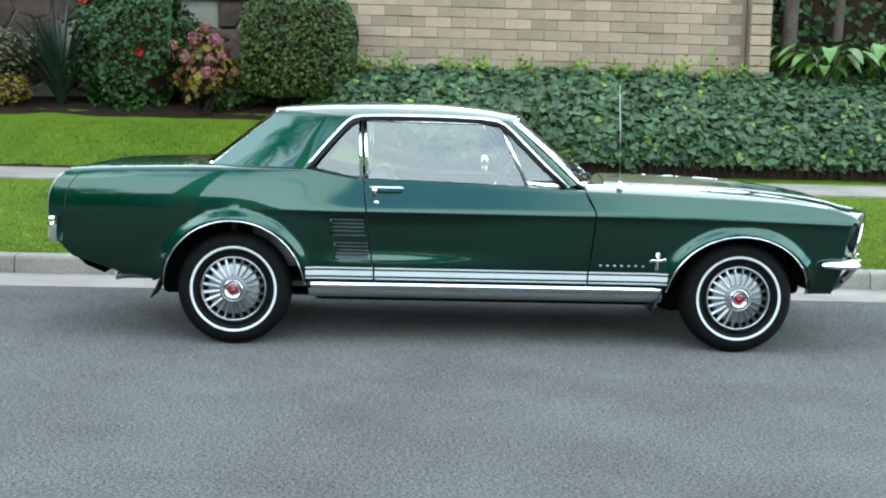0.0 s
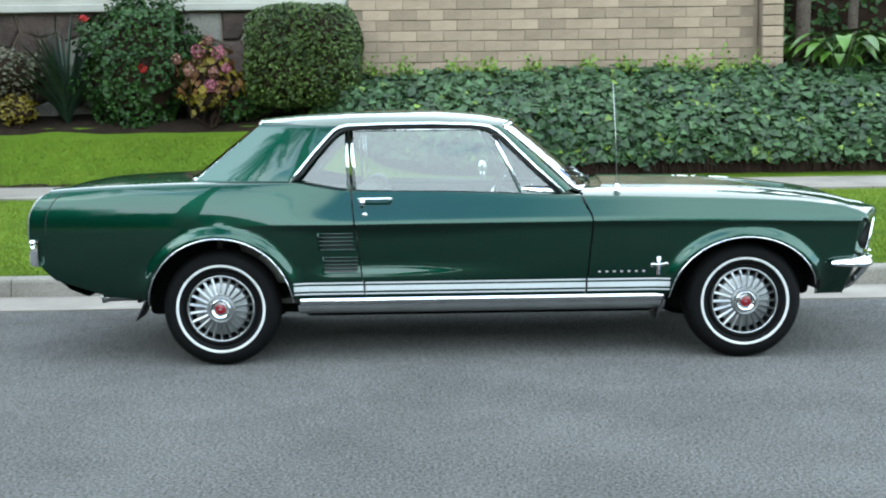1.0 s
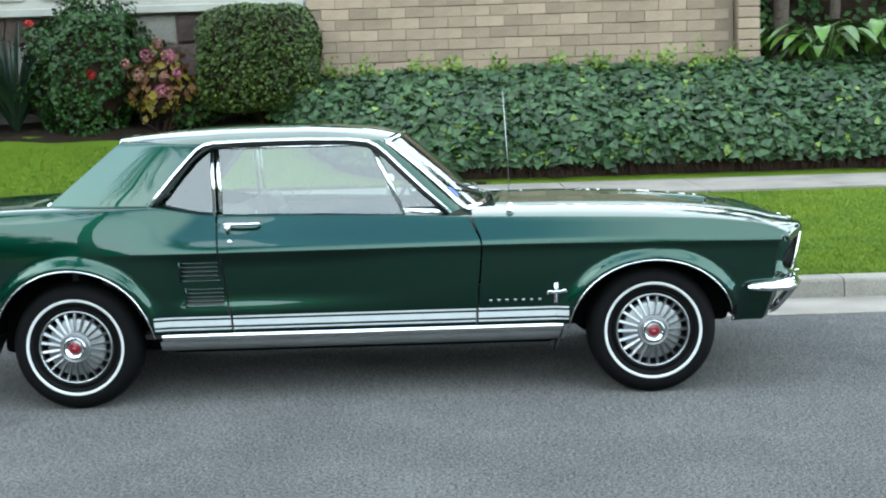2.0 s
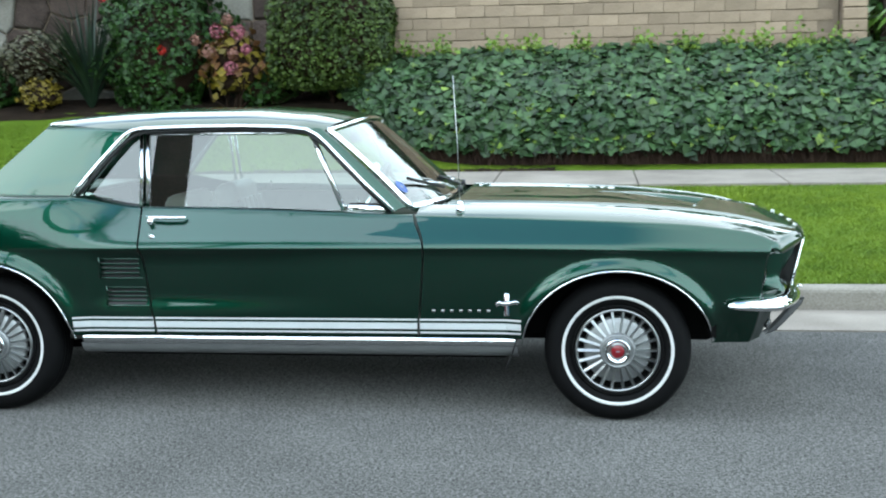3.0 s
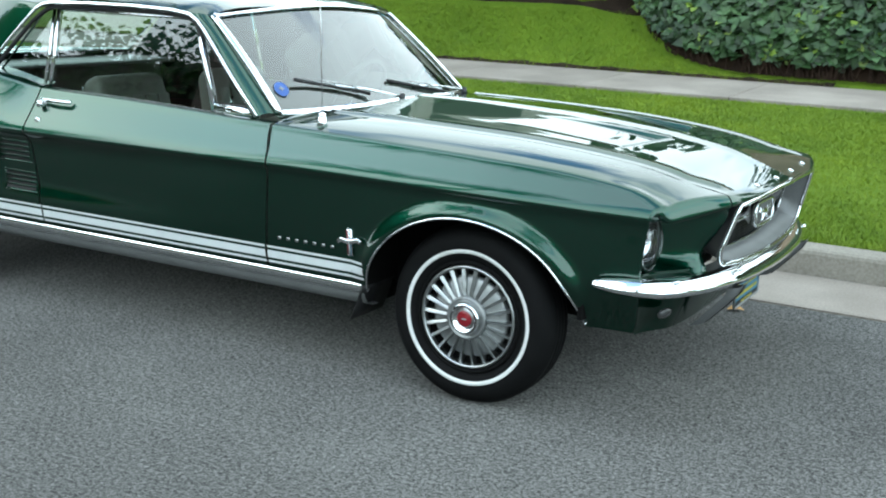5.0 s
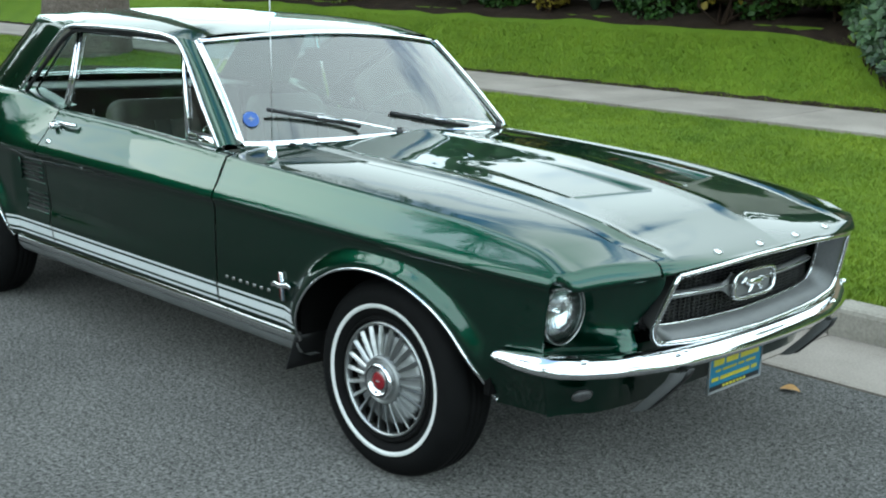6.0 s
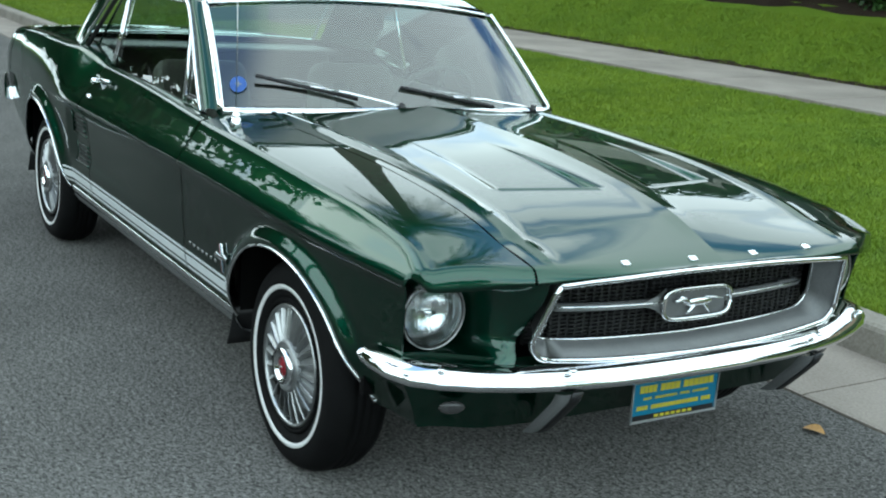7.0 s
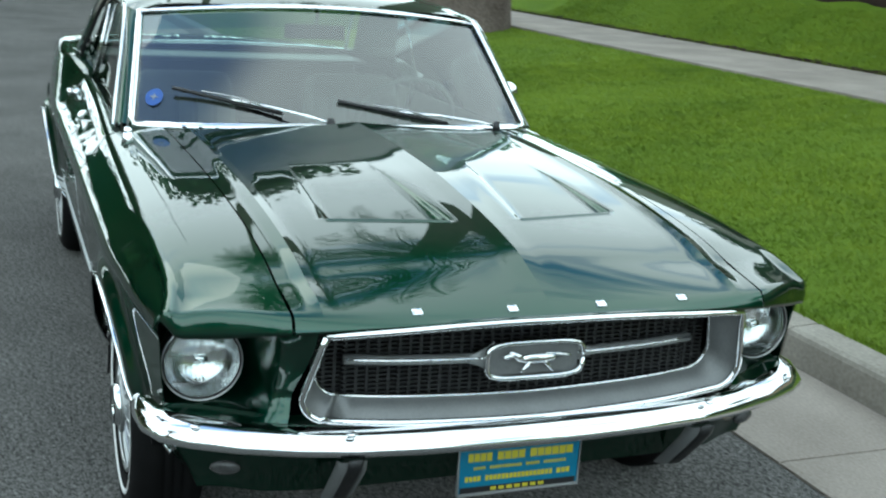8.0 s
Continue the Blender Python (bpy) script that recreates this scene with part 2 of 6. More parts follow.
M_STONE_PALE = material("pale_flagstone", (0.14, 0.13, 0.11), (0.21, 0.20, 0.17), 4, 35, 0.85, 0, 0.6, 25, spec=0.2, vary=0.15, distance=0.02)
M_STUCCO = material("white_stucco", (0.3, 0.29, 0.25), (0.37, 0.36, 0.315), 2, 60, 0.9, 0, 0.35, 90, spec=0.15, distance=0.01)


# ---- mesh helpers ----
def part(name, mesh_bm, mat, parent=None, label="", smooth=True):
    me = bpy.data.meshes.new(name)
    mesh_bm.to_mesh(me)
    mesh_bm.free()
    me.materials.append(mat)
    if smooth:
        me.polygons.foreach_set("use_smooth", [True] * len(me.polygons))
    ob = new(name, me)
    if parent is not None:
        ob.parent = parent
    if label:
        tagged(ob, label)
    return ob


def mesh_of(name, verts, faces, mat, parent=None, label="", smooth=True):
    me = bpy.data.meshes.new(name)
    me.from_pydata([tuple(v) for v in verts], [], faces)
    me.update()
    me.materials.append(mat)
    if smooth:
        me.polygons.foreach_set("use_smooth", [True] * len(me.polygons))
    ob = new(name, me)
    if parent is not None:
        ob.parent = parent
    if label:
        tagged(ob, label)
    return ob


def grid_faces(n, m, flip=False, closed=False, base=0):
    out = []
    for i in range(n - 1):
        for j in range(m if closed else m - 1):
            k = (j + 1) % m
            q = (base + i * m + j, base + i * m + k, base + (i + 1) * m + k, base + (i + 1) * m + j)
            out.append(q[::-1] if flip else q)
    return out


def sheet(name, rows, mat, parent=None, label="", flip=False, smooth=True):
    """A surface through rows of points."""
    n, m = len(rows), len(rows[0])
    return mesh_of(name, [p for r in rows for p in r], grid_faces(n, m, flip), mat, parent, label, smooth)


def box_bm(x0, y0, z0, x1, y1, z1, bevel=0.0, segments=2, b=None):
    b = b or bmesh.new()
    made = bmesh.ops.create_cube(b, size=1, matrix=Matrix.LocRotScale(((x0 + x1) / 2, (y0 + y1) / 2, (z0 + z1) / 2), None, (x1 - x0, y1 - y0, z1 - z0)))
    if bevel:
        edges = list({e for v in made["verts"] for e in v.link_edges})
        bmesh.ops.bevel(b, geom=edges, offset=bevel, segments=segments, profile=0.5, affect="EDGES")
    return b


def lathe(name, profile, mat, parent=None, label="", n=48, centre=(0, 0, 0), closed=True):
    """Turns (radius, y) points about the y axis through the centre."""
    rows = []
    for r, y in profile:
        rows.append([(centre[0] + r * math.cos(2 * math.pi * k / n), centre[1] + y, centre[2] + r * math.sin(2 * math.pi * k / n)) for k in range(n)])
    verts = [p for r in rows for p in r]
    return mesh_of(name, verts, grid_faces(len(rows), n, False, True), mat, parent, label)


def bar(name, path, width, height, mat, parent=None, label="", up=(0, 0, 1), n=8, power=2.6):
    """A rounded bar swept along a path; width across, height along the up vector."""
    pts = [Vector(p) for p in path]
    rows = []
    for i, p in enumerate(pts):
        d = (pts[min(i + 1, len(pts) - 1)] - pts[max(i - 1, 0)]).normalized()
        side = d.cross(Vector(up)).normalized()
        u = side.cross(d).normalized()
        ring = []
        for k in range(n):
            a = 2 * math.pi * (k + 0.5) / n
            c, s = math.cos(a), math.sin(a)
            c = math.copysign(abs(c) ** (2 / power), c)
            s = math.copysign(abs(s) ** (2 / power), s)
            ring.append(p + side * (c * width / 2) + u * (s * height / 2))
        rows.append(ring)
    verts = [v for r in rows for v in r]
    faces = grid_faces(len(rows), n, False, True)
    faces.append(tuple(range(n - 1, -1, -1)))
    faces.append(tuple(range((len(rows) - 1) * n, len(rows) * n)))
    return mesh_of(name, verts, faces, mat, parent, label)


def curve_of(xs, ys):
    xs, ys = np.array(xs, float), np.array(ys, float)
    return lambda v: float(np.interp(v, xs, ys))


def smooth_curve(xs, ys):
    """A soft curve through points (monotone steps, eased by neighbours' slopes)."""
    xs, ys = np.array(xs, float), np.array(ys, float)
    d = np.diff(ys) / np.diff(xs)
    m = np.concatenate([[d[0]], [0.0 if a * b <= 0 else 2 * a * b / (a + b) for a, b in zip(d[:-1], d[1:])], [d[-1]]])

    def f(v):
        v = min(max(v, xs[0]), xs[-1])
        i = min(int(np.searchsorted(xs, v, side="right")) - 1, len(xs) - 2)
        h = xs[i + 1] - xs[i]
        t = (v - xs[i]) / h
        return float((2 * t ** 3 - 3 * t ** 2 + 1) * ys[i] + (t ** 3 - 2 * t ** 2 + t) * h * m[i] + (-2 * t ** 3 + 3 * t ** 2) * ys[i + 1] + (t ** 3 - t ** 2) * h * m[i + 1])
    return f


def ease(a, b, v):
    t = min(max((v - a) / (b - a), 0.0), 1.0)
    return t * t * (3 - 2 * t)


def thing(name, label, category, place=(0, 0, 0), group=""):
    ob = new(name)
    ob.location = place
    ob.empty_display_size = 0.1
    return tagged(ob, label, category, group)


# ---- ground: road, gutter, kerb, lawn, walk ----
WALK_0, WALK_1 = 5.77, 7.12
ground_z = curve_of([-400, -60, -14, 1.17, 1.78, 1.83, 1.96, 5.77, 7.12, 7.6, 8.3, 9.2, 12, 30, 400],
                    [-0.02, -0.02, -0.02, 0.0, 0.0, 0.03, 0.138, 0.488, 0.54, 0.74, 1.26, 1.40, 1.5, 1.6, 1.6])


def ground_sheet():
    xs = list(np.arange(-14, 8.01, 0.5))
    xs = [-400, -150, -60, -30, -20] + xs + [12, 20, 40, 100, 400]
    ys = [-400, -150, -60, -30, -16, -12, 1.0, 1.5, 1.84, 1.96, 2.6, 3.2, 3.9, 4.6, 5.2, 5.77, 6.4, 7.1, 7.35, 7.6, 7.95, 8.3, 8.8, 9.4, 12, 30, 100, 400]
    rows = [[(x, y, (ground_z(y) - 0.05 if y < 1.90 else ground_z(y) + 0.012 * noise.noise((x * 0.7, y * 0.7, 0)))) for y in ys] for x in xs]
    return tagged(sheet("ground", rows, M_TURF, label="mown green lawn and bank beside the street", flip=True), kind="structure")


ground_sheet()
road = sheet("road", [[(x, y, -0.004 * abs(y + 3) / 6) for y in (-9.6, -6, -3, 0, 0.6, 1.19)] for x in [-400, -100, -40] + list(range(-20, 13, 2)) + [20, 60, 400]],
             M_ASPHALT, label="worn grey asphalt street beside the kerb", flip=True)
tagged(road, kind="structure")


def gutter_and_kerb():
    gut = tagged(new("gutter"), "pale concrete gutter strip with expansion joints", kind="structure")
    kerb = tagged(new("kerb"), "weathered concrete kerb with sawn joints", kind="structure")
    def lengths(holder, name, prof, mat, joint_x, step, count):
        start = joint_x - step * (count - 4)
        n = len(prof)
        for i in range(count):
            a, b = start + step * i + 0.004, start + step * (i + 1) - 0.004
            bm = bmesh.new()
            vs = [[bm.verts.new((x_, y_, z_)) for y_, z_ in prof] for x_ in (a, b)]
            for j in range(n):
                bm.faces.new((vs[0][j], vs[0][(j + 1) % n], vs[1][(j + 1) % n], vs[1][j]))
            bm.faces.new(vs[0][::-1])
            bm.faces.new(vs[1])
            bmesh.ops.recalc_face_normals(bm, faces=bm.faces)
            part(name, bm, mat, holder, smooth=False)
    lengths(gut, "slab", [(1.175, 0.006), (1.195, 0.010), (1.5, 0.011), (1.786, 0.013), (1.786, -0.1), (1.175, -0.1)], M_CONCRETE, 1.545, 3.05, 18)
    lengths(kerb, "kerbstone", [(1.789, 0.0), (1.794, 0.045), (1.806, 0.118), (1.815, 0.134), (1.835, 0.143), (1.955, 0.150), (1.965, 0.140), (1.965, -0.1), (1.789, -0.1)], M_KERB, 2.35, 0.82, 34)


gutter_and_kerb()


def side_walk():
    walk_ob = tagged(new("pavement"), "pale concrete footpath slabs between two lawns", kind="structure")
    for i in range(-26, 14):
        a, b = i * 1.42 + 0.3, (i + 1) * 1.42 + 0.29
        bm = box_bm(a, WALK_0, 0.38, b, WALK_1, 0.52, 0.006, 1)
        for v in bm.verts:
            v.co.z += (v.co.y - WALK_0) * 0.035
        part("slab", bm, M_CONCRETE, walk_ob, smooth=False)


side_walk()

# ---- the car: x forward, its passenger side at negative y ----
car = thing("car", "dark green two-door coupe with chrome trim parked beside the kerb", "car")

SIDE = smooth_curve([0.18, 0.27, 0.33, 0.37, 0.45, 0.55, 0.65, 0.705, 0.724, 0.737, 0.75, 0.80, 0.86, 0.90, 0.93, 0.97],
                    [0.70, 0.755, 0.790, 0.806, 0.821, 0.833, 0.843, 0.848, 0.853, 0.863, 0.860, 0.820, 0.772, 0.742, 0.719, 0.690])
SIDE_REAR = smooth_curve([0.18, 0.27, 0.37, 0.45, 0.55, 0.65, 0.72, 0.78, 0.84, 0.90, 0.93, 0.97],
                         [0.70, 0.755, 0.806, 0.822, 0.836, 0.847, 0.851, 0.849, 0.840, 0.823, 0.811, 0.792])
PLAN = smooth_curve([-2.45, -2.2, -1.8, -1.2, 0.8, 1.37, 1.7, 1.99], [0.895, 0.925, 0.968, 1.0, 1.0, 0.996, 0.974, 0.938])
CREASE = smooth_curve([-2.4, -1.2, 0.6, 1.4, 2.0], [0.745, 0.736, 0.737, 0.728, 0.712])
EDGE = smooth_curve([-2.30, -2.228, -1.85, -1.48, -0.99, -0.86, -0.69, -0.2, 0.51, 1.0, 1.6, 1.86, 1.94, 2.0],
                    [0.915, 0.926, 0.946, 0.955, 0.955, 0.935, 0.911, 0.900, 0.872, 0.857, 0.832, 0.802, 0.780, 0.752])
WHEELS = ((1.370, 0.396, 0.342), (-1.372, 0.380, 0.372))


def arch(x):
    for cx, w, h in WHEELS:
        u = (x - cx) / w
        if abs(u) < 1:
            return 0.30 + h * math.sqrt(1 - u * u)
    return 0.0


def half_width(x, z):
    """Half the body's width at a place along the car and a height."""
    zz = z - (CREASE(x) - 0.737)
    y = SIDE(zz) * PLAN(x)
    y += 0.088 * ease(-0.62, -1.20, x) * max(0.0, min((z - 0.75) / 0.18, 1.0))
    # behind the door the sharp crease melts into a rounded haunch
    w = ease(-0.72, -1.45, x)
    y += (SIDE_REAR(z) * PLAN(x) - y) * w
    for cx, w, h in WHEELS:
        rho = math.hypot((x - cx) / w, (z - 0.30) / h)
        if z > 0.22:
            y += 0.028 * (1 - ease(1.03, 1.20, rho)) * ease(0.26, 0.46, z)
    y -= 0.045 * ease(1.45, 1.80, x) * ease(0.50, 0.33, z)
    # hollow that deepens towards the side scoops
    hollow = ease(0.35, -0.55, x) * (1 - ease(-0.845, -0.872, x)) * ease(0.455, 0.525, z) * (1 - ease(0.68, 0.735, z))
    return y - 0.020 * hollow


def bottom(x):
    low = 0.350 if -1.75 < x < 1.74 else (0.326 if x > 0 else 0.349 + max(0.0, -1.76 - x) * 0.08 + max(0.0, -2.06 - x) * 0.40)
    return max(low, arch(x))


FRONT = smooth_curve([0.32, 0.36, 0.45, 0.50, 0.57, 0.65, 0.71, 0.76], [1.915, 1.930, 1.947, 1.952, 1.957, 1.967, 1.98, 1.992])
TOP_FRONT = smooth_curve([0.0, 0.3, 0.48, 0.556, 0.64, 0.72, 0.78, 0.82], [2.186, 2.174, 2.152, 2.136, 2.095, 2.045, 2.010, 1.988])
REAR = smooth_curve([0.36, 0.408, 0.54, 0.62, 0.70, 0.78, 0.86, 0.925], [-2.05, -2.165, -2.310, -2.345, -2.358, -2.355, -2.325, -2.262])
GAP_F = smooth_curve([0.36, 0.569, 0.742, 0.865, 0.95], [0.535, 0.555, 0.568, 0.525, 0.51])
GAP_R = smooth_curve([0.36, 0.50, 0.665, 0.905, 0.95], [-0.614, -0.636, -0.655, -0.686, -0.69])
HOOD_C = smooth_curve([0.5, 0.66, 0.88, 1.37, 1.60, 1.80, 1.95, 2.06, 2.13, 2.19], [0.925, 0.930, 0.929, 0.913, 0.893, 0.868, 0.842, 0.816, 0.793, 0.766])
SEAM = curve_of([0.5, 0.75, 2.14], [0.600, 0.592, 0.556])


def side_levels(x, zb, rows_low=15):
    c, e = CREASE(x), EDGE(x)
    lowtop = c - 0.034
    if zb > lowtop - 0.01:
        zb = lowtop - 0.01
    zs = [zb + (lowtop - zb) * k / rows_low for k in range(rows_low)]
    zs += [lowtop, c - 0.016, c - 0.007, c, c + 0.008]
    zs += [c + 0.008 + (e - 0.012 - c - 0.008) * f for f in (0.2, 0.4, 0.6, 0.8, 1.0)]
    return zs


def hood_z(x, y):
    """Height of the hood and wing tops."""
    a = abs(y)
    we = half_width(min(x, 1.99), EDGE(min(x, 1.99))) - 0.02
    u = min(a / we, 1.0)
    w = 0.45 * u + 0.55 * u ** 6
    xe = min(x, 2.0)
    edge = EDGE(xe) + 0.002
    if x > 1.95:
        edge = min(edge, HOOD_C(x) - 0.004)
    z = HOOD_C(x) * (1 - w) + edge * w
    fade = 1 - ease(1.95, 2.12, x)
    z += (0.0100 * max(0.0, 1 - a / 0.40) + 0.0025 * max(0.0, 1 - a / 0.045)) * fade
    z += 0.0065 * max(0.0, 1 - abs(a - SEAM(x) + 0.060) / 0.028) ** 1.1 * (1 - ease(2.08, 2.14, x))
    # the two sunk air scoops
    s = x - (1.705 + (0.382 - a) * 0.255)
    if -0.50 < s < 0.02 and 0.05 < a < 0.42:
        grow = (s + 0.50) / 0.50
        inner, outer = 0.095 + 0.05 * (1 - grow), 0.378 - 0.02 * (1 - grow)
        wall = ease(inner - 0.005, inner + 0.005, a) * (1 - ease(outer - 0.005, outer + 0.005, a))
        z -= 0.015 * max(grow, 0) ** 1.4 * wall * (1 - ease(-0.003, 0.004, s))
        z += 0.0035 * max(0.0, 1 - abs(s - 0.005) / 0.009) * wall
    return z


def lip_z(y):
    """Height of the lower edge of the hood's and wings' front lip."""
    a = abs(y)
    return 0.766 - 0.087 * a * a - 0.010 * ease(0.58, 0.72, a)


def lip_low(y, crest):
    """The hem's height where the wing's front lip runs out into the fender's side."""
    w = ease(0.815, 0.765, abs(y))
    return crest + (min(lip_z(y), crest) - crest) * w


def lip_point(x, y, z, low, t):
    """A point on the rolled front edge, from its crest (t = 0) down to its hem (t = 1) and a little under it."""
    if t > 1:
        return (x + 0.013, y, low - 0.001)
    p = ((x, z), (x + 0.010, z - 0.007), (x + 0.018, low + (z - low) * 0.40), (x + 0.019, low))
    u = 1 - t
    c = (u ** 3, 3 * u * u * t, 3 * u * t * t, t ** 3)
    return (sum(k * q[0] for k, q in zip(c, p)), y, sum(k * q[1] for k, q in zip(c, p)))


def both(make):
    """Makes a part on the passenger side and its mirror on the driver side."""
    return make(-1), make(1)


# stations along the body, dense round the wheel arches
def stations(a, b, step=0.045):
    xs = list(np.arange(a, b, step)) + [b]
    for cx, w, h in WHEELS:
        for k in range(0, 33):
            x = cx - w * math.cos(math.pi * k / 32) * 0.9995
            if a < x < b:
                xs.append(x)
        for x in (cx - w - 0.004, cx + w + 0.004):
            if a < x < b:
                xs.append(x)
    xs = sorted(xs)
    keep = [xs[0]]
    for x in xs[1:]:
        if x - keep[-1] > 0.0012:
            keep.append(x)
    keep[-1] = b
    return keep


def front_fender(s):
    rows = []
    for q in stations(0.54, 1.99):
        zb = bottom(q)
        pts = []
        for z in side_levels(q, zb):
            x = q
            if q < 0.80:
                x = GAP_F(z) + 0.004 + (q - 0.54) / 0.26 * (0.80 - GAP_F(z) - 0.004)
            elif q > 1.75:
                x = 1.75 + (q - 1.75) / 0.24 * (FRONT(z) - 1.75)
            pts.append((x, s * half_width(min(q, x + 0.02), z), z))
        z_last = pts[-1][2]
        sy = SEAM(q) + 0.0012
        e = EDGE(q)
        y1 = half_width(q, e) - 0.006
        line = [(half_width(q, e - 0.012) - 0.003, e - 0.006), (y1 - 0.006, e - 0.001)]
        ys = [y1 - 0.018 + (sy - y1 + 0.018) * k / 8 for k in range(9)]
        for yy, zz in line:
            x = q
            if q < 0.80:
                x = GAP_F(0.87) + 0.004 + (q - 0.54) / 0.26 * (0.80 - GAP_F(0.87) - 0.004)
            elif q > 1.75:
                x = 1.75 + (q - 1.75) / 0.24 * (TOP_FRONT(yy) - 1.75)
            pts.append((x, s * yy, zz))
        for yy in ys:
            x = q
            if q < 0.80:
                x = 0.53 + (q - 0.54) / 0.26 * 0.27
            elif q > 1.75:
                x = 1.75 + (q - 1.75) / 0.24 * (TOP_FRONT(yy) - 1.75)
            pts.append((x, s * yy, hood_z(x, yy)))
        rows.append(pts)
    # the wing's front lip turns down over the headlamp
    last = rows[-1]
    for k in range(1, 9):
        row = []
        for x, y, z in last:
            if z > 0.72 and abs(y) < 0.815:
                w = ease(0.815, 0.765, abs(y))
                px, py, pz = lip_point(x, y, z, lip_low(y, z), min(k / 6, 7 / 6))
                row.append((x + (px - 0.02 * (k == 8) - x) * w - 0.0003 * k, y, pz))
            else:
                row.append((x - 0.0003 * k, y, z))
        rows.append(row)
    ob = sheet("front_fender", rows, M_PAINT, car, flip=(s > 0))
    return ob


def door(s):
    rows = []
    for q in np.linspace(0, 1, 26):
        pts = []
        for z in side_levels(-0.05, 0.352):
            a, b = GAP_R(z) + 0.004, GAP_F(z) - 0.004
            x = a + (b - a) * q
            zz = z + (EDGE(x) - EDGE(-0.05)) * max(0.0, (z - 0.74) / (EDGE(-0.05) - 0.74)) if z > 0.74 else z
            pts.append((x, s * half_width(x, zz), zz))
        x = GAP_R(0.9) + 0.004 + (GAP_F(0.9) - GAP_R(0.9) - 0.008) * q
        e = EDGE(x)
        y1 = half_width(x, e) - 0.006
        for yy, zz in ((half_width(x, e - 0.012) - 0.003, e - 0.006), (y1 - 0.006, e - 0.001), (y1 - 0.014, e + 0.001), (0.722, e + 0.001), (0.712, e - 0.002), (0.708, e - 0.03)):
            pts.append((x, s * yy, zz))
        rows.append(pts)
    return sheet("door", rows, M_PAINT, car, flip=(s > 0))


def rear_quarter(s):
    rows = []
    for q in stations(-2.24, -0.66):
        zb = bottom(q)
        pts = []
        for z in side_levels(q, zb):
            x = q
            if q > -0.90:
                x = -0.90 + (q + 0.90) / 0.24 * (GAP_R(z) - 0.004 + 0.90)
            elif q < -1.80:
                x = -1.80 + (-1.80 - q) / 0.44 * (1.80 + REAR(max(z, 0.362)))
            pts.append((x, s * half_width(max(q, -2.3), z), z))
        e = EDGE(q)
        y1 = half_width(q, e) - 0.006
        inner = 0.655
        for yy, zz in [(half_width(q, e - 0.012) - 0.004, e - 0.005), (y1 - 0.008, e + 0.001), (y1 - 0.022, e + 0.006)] + [(y1 - 0.022 + (inner - y1 + 0.022) * k / 4, e + 0.006 + 0.008 * k / 4) for k in range(1, 5)]:
            x = q
            if q > -0.90:
                x = -0.90 + (q + 0.90) / 0.24 * (GAP_R(0.92) - 0.004 + 0.90)
            elif q < -1.80:
                x = -1.80 - (-1.80 - q) / 0.44 * 0.455
            pts.append((x, s * yy, zz))
        rows.append(pts)
    ob = sheet("rear_quarter", rows, M_PAINT, car, flip=(s > 0))
    bar("tail_edge_trim", [(REAR(z) - 0.004, s * (half_width(-2.24, z) - 0.004), z) for z in np.linspace(0.68, 0.905, 9)], 0.007, 0.010, M_SILVER, ob, "chrome trim on the tail edge", up=(0, s, 0))
    seam = []
    for z in np.linspace(0.70, 0.925, 10):
        x = REAR(z) + 0.088
        q = -1.80 - (-1.80 - x) / (-1.80 - REAR(z)) * 0.44
        seam.append((x, s * (half_width(q, z) + 0.0005), z))
    bar("end_cap_seam", seam, 0.005, 0.002, M_BLACK, ob, "dark seam of the quarter end cap", up=(0, s, 0), n=6)
    return ob


for f in (front_fender, door, rear_quarter):
    both(f)


